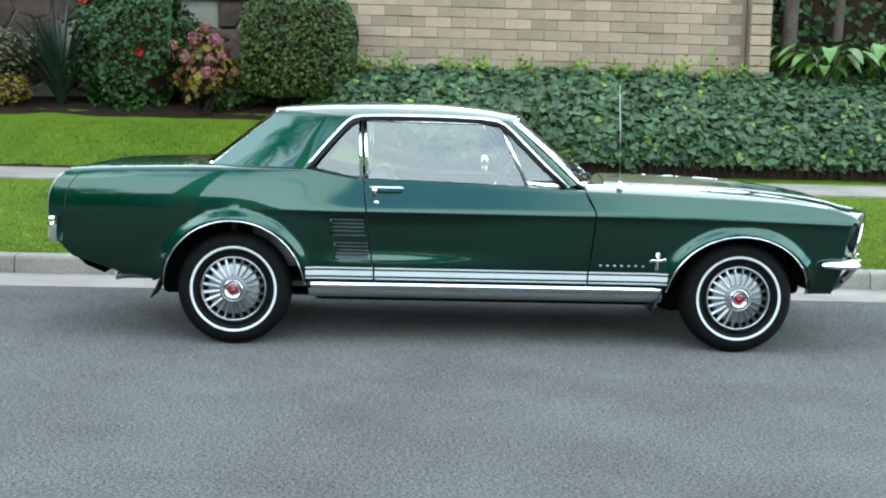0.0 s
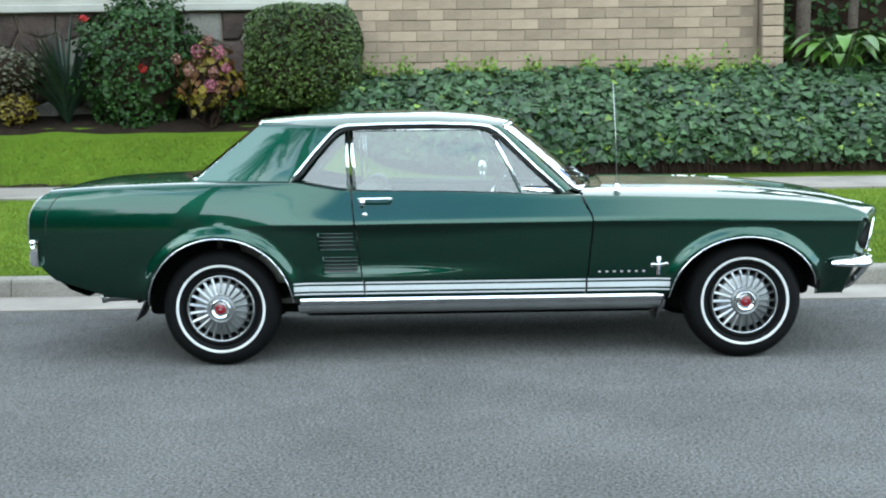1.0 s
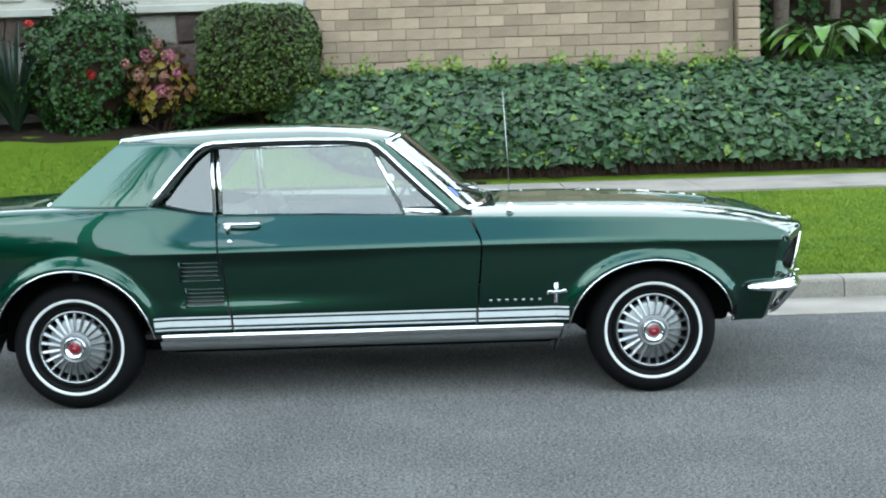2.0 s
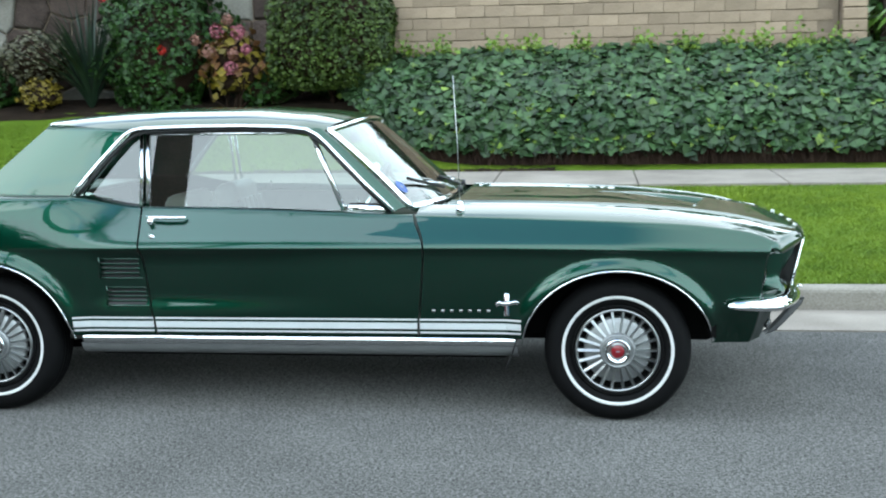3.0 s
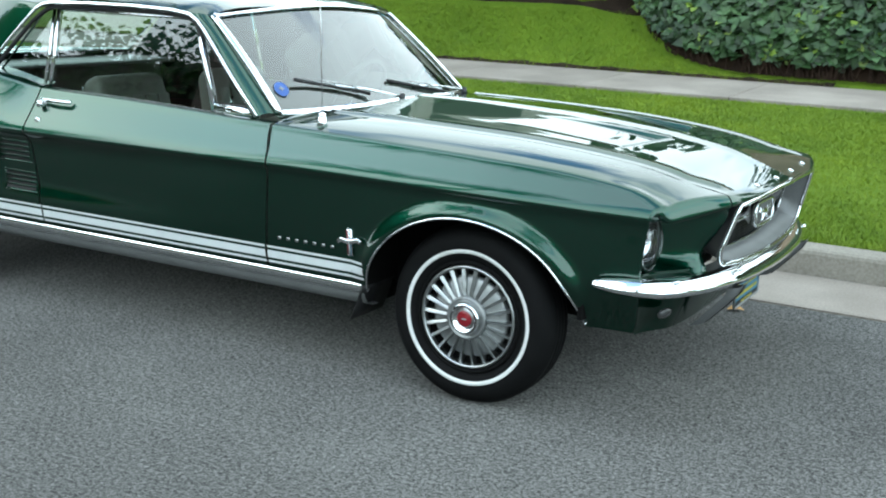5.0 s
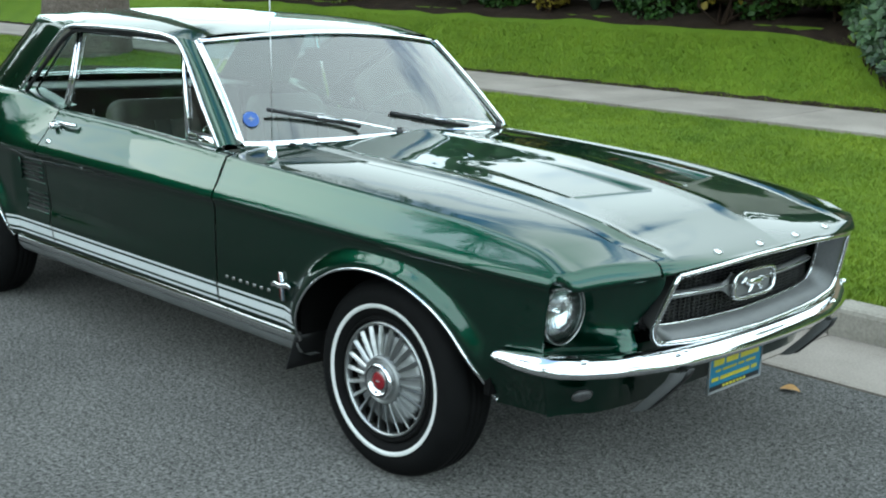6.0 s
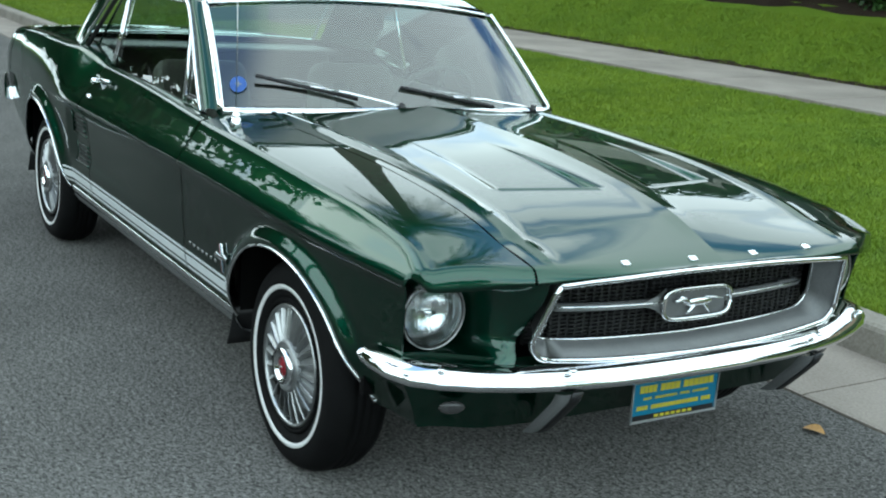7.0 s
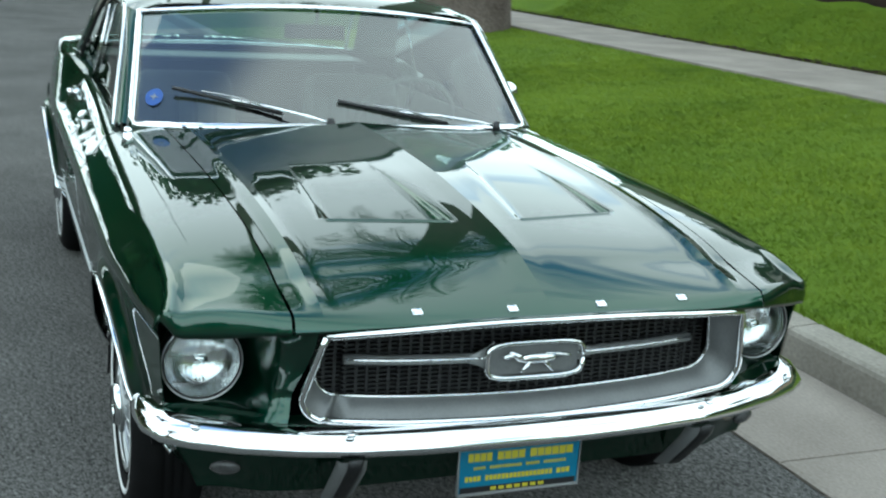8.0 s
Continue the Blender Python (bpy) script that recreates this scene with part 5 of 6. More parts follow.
# ---- cabin ----
def front_seat(y0):
    st = part("front_seat", box_bm(-0.50, y0 - 0.25, 0.42, 0.06, y0 + 0.25, 0.60, 0.05, 3), M_SEAT, car, "parchment vinyl bucket seat")
    b2 = box_bm(-0.07, -0.24, 0.0, 0.06, 0.24, 0.44, 0.05, 3)
    for v in b2.verts:
        v.co.y *= 1 - 0.22 * max(0, (v.co.z - 0.24) / 0.2)
    bmesh.ops.transform(b2, matrix=pose(-0.50, y0, 0.52, 0, -14, 0), verts=b2.verts)
    part("seat_back", b2, M_SEAT, st)
    for k in range(5):
        b2 = box_bm(0.056, -0.19 + 0.078 * k, 0.06, 0.068, -0.125 + 0.078 * k, 0.34, 0.005, 2)
        bmesh.ops.transform(b2, matrix=pose(-0.50, y0, 0.52, 0, -14, 0), verts=b2.verts)
        part("seat_pleat", b2, M_SEAT, st)


front_seat(-0.36)
front_seat(0.36)
rs = part("rear_seat", box_bm(-1.22, -0.60, 0.40, -0.78, 0.60, 0.58, 0.05, 3), M_SEAT, car, "parchment vinyl rear bench")
b2 = box_bm(-0.06, -0.60, 0.0, 0.06, 0.60, 0.44, 0.05, 3)
bmesh.ops.transform(b2, matrix=pose(-1.22, 0, 0.52, 0, -16, 0), verts=b2.verts)
part("seat_back", b2, M_SEAT, rs)
part("parcel_shelf", box_bm(-1.58, -0.62, 0.925, -1.20, 0.62, 0.945, 0.006, 1), M_DASH, car, "rear parcel shelf", smooth=False)
part("cabin_floor", box_bm(-1.28, -0.70, 0.312, 0.60, 0.70, 0.335), M_CARPET, car, "dark cabin carpet", smooth=False)
part("bulkhead", box_bm(0.70, -0.70, 0.33, 0.73, 0.70, 0.84), M_CARPET, car, smooth=False)
part("seat_bulkhead", box_bm(-1.40, -0.70, 0.33, -1.37, 0.70, 0.92), M_CARPET, car, smooth=False)
b2 = box_bm(0.30, -0.68, 0.66, 0.56, 0.68, 0.86, 0.05, 3)
dash = part("dashboard", b2, M_DASH, car, "padded grey green dashboard")
bm = bmesh.new()
bmesh.ops.create_cube(bm, size=1, matrix=Matrix.Translation((0.47, 0.36, 0.875)) @ Matrix.Diagonal((0.20, 0.40, 0.05, 1)))
bmesh.ops.bevel(bm, geom=bm.edges[:], offset=0.02, segments=2, affect="EDGES")
part("instrument_hood", bm, M_DASH, dash)
for s in (-1, 1):
    part("door_card", box_bm(-0.95, min(s * 0.695, s * 0.715), 0.34, 0.55, max(s * 0.695, s * 0.715), 0.868, 0.008, 2), M_SEAT, car, "parchment inner door panel")
# steering wheel
ring = []
for k in range(37):
    a = 2 * math.pi * k / 36
    ring.append(Vector((0.0, 0.19 * math.cos(a), 0.19 * math.sin(a))))
m = pose(0.13, 0.36, 0.86, 0, 28, 0)
sw = bar("steering_wheel", [m @ p for p in ring], 0.022, 0.022, M_DASH, car, "thin-rimmed steering wheel", up=(1, 0, 0), n=8, power=2)
for a in (90, 210, 330):
    bar("spoke", [m @ Vector((0, 0, 0)), m @ Vector((0, 0.18 * math.cos(radians(a)), 0.18 * math.sin(radians(a))))], 0.022, 0.006, M_CHROME, sw)
bar("steering_column", [m @ Vector((0, 0, 0)), m @ Vector((0.30, 0, 0))], 0.05, 0.05, M_DASH, sw, n=10, power=2)
bar("inside_mirror", [(0.13, -0.11, 1.18), (0.13, 0.11, 1.18)], 0.02, 0.055, M_BLACK, car, "inside rear-view mirror")
bar("inside_mirror_stalk", [(0.14, 0.0, 1.20), (0.16, 0.0, 1.255)], 0.012, 0.012, M_CHROME, car)
# head lining
rows = []
for x in np.linspace(-1.15, 0.12, 16):
    rows.append([(x, y, min(ROOF_C(x), 1.31) - 0.035 - 0.05 * (abs(y) / 0.6) ** 4) for y in np.linspace(-0.60, 0.60, 13)])
sheet("head_lining", rows, M_SEAT, car, "pale head lining")

# ---- garden ----
M_IVY = material("ivy_leaf", (0.0125, 0.034, 0.0105), (0.044, 0.085, 0.028), 2.2, 9, 0.46, spec=0.30, island=0.55)
M_IVY_NEW = material("young_ivy_leaf", (0.078, 0.132, 0.012), (0.132, 0.198, 0.018), 3, 9, 0.5, spec=0.4, island=0.3)
# bare stems, darkened to serve as the shade inside ivy and shrubs too
M_STEM_SHADE = material("stem_and_shade", (0.0108, 0.00648, 0.00432), (0.0306, 0.01872, 0.01224), 6, 40, 0.9, spec=0.1, island=0.3)
M_TOPIARY = material("topiary_leaf", (0.013, 0.028, 0.005), (0.060, 0.090, 0.016), 3.0, 12, 0.55, spec=0.22, island=0.5)
M_HIBISCUS = material("hibiscus_leaf", (0.0075, 0.026, 0.005), (0.031, 0.072, 0.0125), 3.0, 12, 0.5, spec=0.22, island=0.45)
M_YELLOW_LEAF = material("yellowing_leaf", (0.09, 0.0675, 0.00675), (0.189, 0.1395, 0.0135), 4, 14, 0.55, spec=0.3, island=0.4)
M_GOLDLEAF = material("golden_leaf", (0.030, 0.045, 0.005), (0.085, 0.098, 0.012), 3, 9, 0.55, spec=0.2, island=0.45)
M_PINK = material("pink_petal", (0.207, 0.045, 0.072), (0.279, 0.108, 0.126), 8, 30, 0.6, spec=0.3, island=0.3)
M_DUSKY = material("dusky_petal", (0.125, 0.052, 0.040), (0.205, 0.098, 0.070), 8, 30, 0.6, spec=0.3, island=0.3)
M_RUST_LEAF = material("rust_leaf", (0.070, 0.026, 0.010), (0.150, 0.070, 0.020), 4, 14, 0.55, spec=0.3, island=0.4)
M_REDPETAL = material("red_petal", (0.231, 0.00504, 0.00336), (0.294, 0.0126, 0.0063), 8, 30, 0.55, spec=0.3)
M_CREAM = material("cream_leaf", (0.040, 0.042, 0.018), (0.120, 0.110, 0.068), 5, 20, 0.55, spec=0.3, island=0.3)
M_DARKLEAF = material("dark_strap_leaf", (0.006, 0.0156, 0.0084), (0.018, 0.0372, 0.0204), 4, 14, 0.45, spec=0.45, island=0.4)
M_GREYLEAF = material("grey_green_leaf", (0.03, 0.0372, 0.0204), (0.069, 0.075, 0.045), 4, 14, 0.6, spec=0.3, island=0.4)
M_BROAD = material("broad_leaf", (0.026, 0.072, 0.0062), (0.085, 0.160, 0.018), 3, 20, 0.4, spec=0.5, island=0.35)
M_BARK = material("bark", (0.033, 0.024, 0.018), (0.09, 0.072, 0.057), 3, 30, 0.9, 0, 0.8, 24, spec=0.15, distance=0.03)
M_FROND = material("palm_frond", (0.012, 0.03, 0.0072), (0.033, 0.063, 0.0168), 2, 9, 0.5, spec=0.4, island=0.4)

rng = np.random.default_rng(7)


def leaves(name, centres, normals, size, mat, parent=None, label="", kind="", spread=0.7, long=1.15, lobes=False, droop=0.0):
    """Many folded leaves, one mesh. centres and normals: n x 3; size: mean length."""
    n = len(centres)
    nr = normals + rng.normal(0, spread, (n, 3))
    nr /= np.linalg.norm(nr, axis=1, keepdims=True) + 1e-9
    up = rng.normal(0, 1, (n, 3)) + np.array([0, 0, -droop])
    t = up - nr * np.sum(up * nr, axis=1, keepdims=True)
    t /= np.linalg.norm(t, axis=1, keepdims=True) + 1e-9
    b = np.cross(nr, t)
    s = (size * rng.uniform(0.6, 1.35, n))[:, None]
    c = centres
    if lobes:
        pts = [c - t * s * 0.30, c - b * s * 0.52 - t * s * 0.22 + nr * s * 0.10, c - b * s * 0.34 + t * s * 0.16 + nr * s * 0.05, c + t * s * 0.66 + nr * s * 0.02,
               c + b * s * 0.34 + t * s * 0.16 + nr * s * 0.05, c + b * s * 0.52 - t * s * 0.22 + nr * s * 0.10]
        fs = ((0, 3, 2), (0, 2, 1), (0, 5, 4), (0, 4, 3))
    else:
        w = 0.5 / long
        pts = [c - t * s * 0.5, c - b * s * w + nr * s * 0.10, c + t * s * 0.5, c + b * s * w + nr * s * 0.10]
        fs = ((0, 2, 1), (0, 3, 2))
    k = len(pts)
    verts = np.stack(pts, 1).reshape(-1, 3)
    base = (np.arange(n) * k)[:, None, None]
    faces = (np.array(fs)[None] + base).reshape(-1, 3)
    me = bpy.data.meshes.new(name)
    me.vertices.add(len(verts))
    me.vertices.foreach_set("co", verts.ravel())
    me.loops.add(len(faces) * 3)
    me.loops.foreach_set("vertex_index", faces.ravel())
    me.polygons.add(len(faces))
    me.polygons.foreach_set("loop_start", np.arange(0, len(faces) * 3, 3))
    me.update()
    me.materials.append(mat)
    ob = new(name, me)
    if parent is not None:
        ob.parent = parent
    tagged(ob, label, kind=kind)
    return ob


def blob_points(n, centre, radii, power=2.0, low=-1.0, depth=0.25, lump=0.12):
    """Points and outward normals in the outer shell of a lumpy rounded body."""
    d = rng.normal(0, 1, (n * 2, 3))
    d /= np.linalg.norm(d, axis=1, keepdims=True)
    d = d[d[:, 2] > low][:n]
    q = (np.abs(d) ** power).sum(1, keepdims=True) ** (-1 / power)
    lumps = np.array([noise.noise((p[0] * 2.3 + centre[0], p[1] * 2.3, p[2] * 2.3)) for p in d])[:, None]
    r = (1 + lump * lumps) * (1 - depth * rng.random((len(d), 1)) ** 2)
    p = d * q * r * np.array(radii) + np.array(centre)
    nn = d / np.array(radii)
    return p, nn / np.linalg.norm(nn, axis=1, keepdims=True)


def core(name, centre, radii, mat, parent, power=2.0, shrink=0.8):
    """The inside of a shrub: a solid lump, coloured dark for the twigs and shade within."""
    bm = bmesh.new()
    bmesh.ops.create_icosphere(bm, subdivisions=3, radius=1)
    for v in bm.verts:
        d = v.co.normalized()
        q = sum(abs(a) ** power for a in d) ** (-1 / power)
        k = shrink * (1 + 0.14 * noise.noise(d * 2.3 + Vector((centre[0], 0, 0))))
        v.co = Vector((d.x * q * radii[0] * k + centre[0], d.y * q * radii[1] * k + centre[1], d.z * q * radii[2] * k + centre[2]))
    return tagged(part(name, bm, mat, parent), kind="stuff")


def twigs(name, base, tips, mat, parent, thick=0.012):
    """Woody stems from a base to several tips, in one mesh."""
    verts, faces = [], []
    for tip in tips:
        a, b = Vector(base) + Vector(rng.normal(0, 0.05, 3) * (1, 1, 0)), Vector(tip)
        mid = (a + b) / 2 + Vector(rng.normal(0, 0.06, 3))
        for p, r in ((a, thick), (mid, thick * 0.8), (b, thick * 0.45)):
            for k in range(5):
                verts.append((p.x + r * math.cos(k * 1.2566), p.y + r * math.sin(k * 1.2566), p.z))
        o = len(verts) - 15
        faces += grid_faces(3, 5, False, True, o)
    return tagged(mesh_of(name, verts, faces, mat, parent), kind="stuff")


# brick wall with its pier
def block_wall():
    wall = tagged(mesh_of("wall_block", *box_data(-1.30, 9.02, 0.9, 4.19, 9.20, 3.045), M_MORTAR, label="tan slump block garden wall with raked joints", smooth=False), kind="structure")
    pier = tagged(mesh_of("wall_pier", *box_data(4.205, 8.87, 0.9, 4.485, 9.25, 3.18), M_MORTAR, label="tan slump block pier at the wall's end", smooth=False), kind="structure")
    shapes = []
    for k in range(6):
        bm = box_bm(0.002, 0, 0.003, 0.360, 0.045, 0.1365, 0.006, 2)
        for v in bm.verts:
            v.co += Vector((noise.noise(v.co * 9 + Vector((k, 0, 0))), noise.noise(v.co * 9 + Vector((0, k, 0))) * 1.3, noise.noise(v.co * 9 + Vector((0, 0, k))))) * 0.008
        me = bpy.data.meshes.new("brick")
        bm.to_mesh(me)
        bm.free()
        me.materials.append(M_BRICK)
        shapes.append(me)
    bm = box_bm(0.004, 0, 0.006, 0.270, 0.05, 0.133, 0.010, 2)
    me = bpy.data.meshes.new("brick")
    bm.to_mesh(me)
    bm.free()
    me.materials.append(M_BRICK)
    for row in range(11):
        z = 1.657 + 0.1392 * row
        for i in range(-1, 16 if row < 10 else -1):
            x = -1.30 + 0.362 * i + (0.181 if row % 2 else 0.0)
            if x + 0.362 > 4.20 or x < -1.32:
                continue
            b = new("brick", shapes[(row * 5 + i * 3) % 6])
            b.parent = wall
            b.location = (x, 9.004 + 0.006 * math.sin(i * 7.3 + row * 3.1), z)
        b = new("brick", me)
        b.parent = pier
        b.location = (4.208, 8.845, z)
        b = new("brick", me)
        b.parent = pier
        b.matrix_basis = pose(4.500, 8.865, z, 0, 0, 90)


def box_data(x0, y0, z0, x1, y1, z1):
    v = [(x, y, z) for x in (x0, x1) for y in (y0, y1) for z in (z0, z1)]
    return v, [(0, 1, 3, 2), (4, 6, 7, 5), (0, 4, 5, 1), (2, 3, 7, 6), (0, 2, 6, 4), (1, 5, 7, 3)]


# flagstone house plinth with a white ledge
def stone_wall():
    wall = tagged(mesh_of("wall_stone", *box_data(-12.0, 9.16, 0.9, -1.34, 9.40, 2.80), M_MORTAR, label="rough flagstone house plinth in pale mortar", smooth=False), kind="structure")
    local = random.Random(4)
    # irregular flags: each keeps the ground nearer to its own middle than to its neighbours'
    seeds = []
    for i in range(20):
        for j in range(4):
            seeds.append((-9.6 + 0.43 * (i + 0.5 * (j % 2)) + local.uniform(-0.17, 0.17), 1.36 + 0.40 * j + local.uniform(-0.14, 0.14)))
    for i, (sx, sz) in enumerate(seeds):
        poly = [(max(sx - 0.6, -10), max(sz - 0.6, 1.2)), (min(sx + 0.6, -1.36), max(sz - 0.6, 1.2)), (min(sx + 0.6, -1.36), min(sz + 0.6, 2.785)), (max(sx - 0.6, -10), min(sz + 0.6, 2.785))]
        for ox, oz in seeds:
            dx, dz = ox - sx, oz - sz
            if (dx or dz) and dx * dx + dz * dz < 1.8:
                lim = (dx * (sx + ox) + dz * (sz + oz)) / 2
                cut = []
                for k in range(len(poly)):
                    (ax, az), (bx, bz) = poly[k], poly[(k + 1) % len(poly)]
                    fa, fb = dx * ax + dz * az - lim, dx * bx + dz * bz - lim
                    if fa <= 0:
                        cut.append((ax, az))
                    if fa * fb < 0:
                        f = fa / (fa - fb)
                        cut.append((ax + (bx - ax) * f, az + (bz - az) * f))
                poly = cut
        if len(poly) < 3:
            continue
        cx, cz = sum(q[0] for q in poly) / len(poly), sum(q[1] for q in poly) / len(poly)
        bm = bmesh.new()
        d = local.uniform(0.012, 0.055)
        n = len(poly)
        back = [bm.verts.new((cx + (x - cx) * 0.95, 9.165, cz + (z - cz) * 0.95)) for x, z in poly]
        mid = [bm.verts.new((cx + (x - cx) * 0.94, 9.165 - d, cz + (z - cz) * 0.94)) for x, z in poly]
        top = [bm.verts.new((cx + (x - cx) * 0.82, 9.165 - d - local.uniform(0.006, 0.024), cz + (z - cz) * 0.82)) for x, z in poly]
        for k in range(n):
            j = (k + 1) % n
            bm.faces.new((back[k], back[j], mid[j], mid[k]))
            bm.faces.new((mid[k], mid[j], top[j], top[k]))
        bm.faces.new(top)
        bmesh.ops.recalc_face_normals(bm, faces=bm.faces)
        part("stone", bm, M_STONE_PALE if local.random() < 0.24 else M_STONE, wall, smooth=False)
    part("ledge", box_bm(-12.0, 9.02, 2.80, -1.34, 9.45, 2.90, 0.012, 2), M_STUCCO, wall, smooth=False)
    house = tagged(mesh_of("wall_house", *box_data(-12.0, 9.24, 2.90, -1.34, 9.5, 4.0), M_STUCCO, label="white stucco house wall above the stone plinth", smooth=False), kind="structure")
    for x0, x1 in ((-6.6, -5.0), (-4.75, -3.2)):
        w = part("window_frame", box_bm(x0, 9.20, 3.02, x1, 9.26, 3.9, 0.01, 1), M_STUCCO, house, smooth=False)
        part("pane", box_bm(x0 + 0.06, 9.19, 3.08, x1 - 0.06, 9.205, 3.84), M_BLACK, house, "dark window pane", smooth=False)


stone_wall()


# ivy bank
IVY = [(7.22, 0.60), (7.24, 0.78), (7.30, 0.98), (7.44, 1.18), (7.70, 1.38), (8.05, 1.58), (8.45, 1.76), (8.98, 1.92)]


def ivy_front(x):
    """How far the bank's edge draws back at its rounded end."""
    return 1.75 * min(max((0.5 - x) / 2.55, 0.0), 1.0) ** 2.6


def ivy_point(x, t):
    s = t * (len(IVY) - 1)
    i = min(int(s), len(IVY) - 2)
    f = s - i
    y = IVY[i][0] + (IVY[i + 1][0] - IVY[i][0]) * f
    z = IVY[i][1] + (IVY[i + 1][1] - IVY[i][1]) * f
    d = ivy_front(x)
    k = 1 - min(d / 1.75, 1.0)
    y = 8.98 - (8.98 - y) * k
    base = ground_z(y)
    z = base + (z - ground_z(IVY[i][0] + (IVY[i + 1][0] - IVY[i][0]) * f)) * (0.35 + 0.65 * k) + 0.02
    bump = 0.10 * noise.noise((x * 1.3, t * 3, 1.0)) + 0.05 * noise.noise((x * 3.7, t * 8, 4.0))
    return np.array((x, y - bump * 0.6 * min(t * 4, 1), z + bump * 0.8 * min(t * 3, 1)))


def ivy_bank():
    bank = thing("ivy_bank", "thick bank of dark green ivy below the block wall", "ivy", (2.5, 8.0, 0.9))
    # a dark sheet behind the leaves stands in for the bank's inner shade
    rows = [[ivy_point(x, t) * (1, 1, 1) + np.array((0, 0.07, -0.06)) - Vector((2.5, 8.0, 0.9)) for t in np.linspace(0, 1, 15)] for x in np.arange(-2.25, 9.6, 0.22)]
    sheet("shaded_core", rows, M_STEM_SHADE, bank, "dark sheet for the twigs and shade inside", flip=True)
    n = 21000
    xs = rng.uniform(-2.2, 9.5, n)
    tt = rng.uniform(0.10, 1.0, n) ** 0.9
    pts, nor = np.zeros((n, 3)), np.zeros((n, 3))
    for i in range(n):
        p = ivy_point(xs[i], tt[i])
        q = ivy_point(xs[i], min(tt[i] + 0.03, 1.03))
        t_ = q - p
        nv = np.array((0, -t_[2], t_[1]))
        nor[i] = nv / (np.linalg.norm(nv) + 1e-9)
        pts[i] = p
    pts += rng.normal(0, 0.022, (n, 3)) + nor * rng.uniform(-0.03, 0.05, (n, 1))
    off = np.array((2.5, 8.0, 0.9))
    young = rng.random(n) < 0.035 + 0.05 * (tt < 0.22)
    face = nor * 0.6 + np.array((0, -0.35, 0.55))
    leaves("ivy_foliage", pts[~young] - off, face[~young], 0.098, M_IVY, bank, "dark lobed ivy leaves", "stuff", 0.42, lobes=True, droop=0.8)
    leaves("young_foliage", pts[young] - off, face[young], 0.082, M_IVY_NEW, bank, "bright yellow-green young ivy leaves", "stuff", 0.5, lobes=True, droop=0.4)
    # shoots that stand up against the wall
    m = 900
    xs = rng.choice([-1.0, -0.55, 0.1, 0.55, 1.15, 1.9, 2.4, 2.95, 3.3, 3.75, 4.15], m) + rng.normal(0, 0.09, m)
    p = np.stack([xs, 8.86 + rng.normal(0, 0.04, m), 1.90 + np.abs(rng.normal(0, 0.10, m))], 1)
    leaves("wall_growth", p - off, np.tile((0, -1.0, 0.3), (m, 1)), 0.055, M_IVY_NEW, bank, "fresh shoots against the wall", "stuff", 0.6)
    # bare stems under the front edge
    tips, verts, faces = [], [], []
    for i in range(420):
        x = rng.uniform(-1.3, 9.4)
        a = ivy_point(x, 0.0) - off
        b = ivy_point(x + rng.normal(0, 0.12), rng.uniform(0.12, 0.30)) - off
        for p_, r in ((a, 0.007), (b, 0.004)):
            for k in range(4):
                verts.append((p_[0] + r * math.cos(k * 1.571), p_[1] - 0.01 + r * math.sin(k * 1.571), p_[2]))
        faces += grid_faces(2, 4, False, True, len(verts) - 8)
    tagged(mesh_of("stem_mat", verts, faces, M_STEM_SHADE, bank, "bare brown stems along the bottom"), kind="stuff")


ivy_bank()


def shrub(name, label, category, centre, radii, count, leaf, mat, power=2.0, low=-0.8, lump=0.14, base_z=None, long=1.3, spread=0.6):
    b = base_z if base_z is not None else ground_z(centre[1])
    ob = thing(name, label, category, (centre[0], centre[1], b))
    c = (0, 0, centre[2] - b)
    p, nn = blob_points(count, c, radii, power, low, 0.30, lump)
    leaves("foliage", p, nn + np.array((0, 0, 0.3)), leaf, mat, ob, "", "stuff", spread, long)
    core("twig_core", c, radii, M_STEM_SHADE, ob, power, 0.80)
    twigs("stem_bundle", (0, 0, 0.0), [(rng.normal(0, radii[0] * 0.4), rng.normal(0, radii[1] * 0.4), c[2] - radii[2] * 0.3) for _ in range(9)], M_STEM_SHADE, ob, 0.018)
    return ob


# clipped box-shaped shrub at the end of the wall
shrub("clipped_shrub", "box-clipped dense green shrub beside the block wall", "shrub", (-1.86, 8.50, 2.15), (0.735, 0.55, 0.65), 14000, 0.050, M_TOPIARY, 5.0, -0.95, 0.06, long=1.25)

hib = shrub("hibiscus_shrub", "loose dark green hibiscus shrub with a few red flowers", "shrub", (-4.02, 8.62, 2.06), (0.76, 0.52, 0.88), 8500, 0.066, M_HIBISCUS, 2.2, -0.9, 0.55)
for x, z in ((-3.83, 2.00), (-4.55, 2.62)):
    p, nn = blob_points(26, (x + 4.02, -0.60, z - ground_z(8.62)), (0.05, 0.04, 0.05))
    leaves("flower", p, nn, 0.055, M_REDPETAL, hib, "red hibiscus flower", spread=0.3)

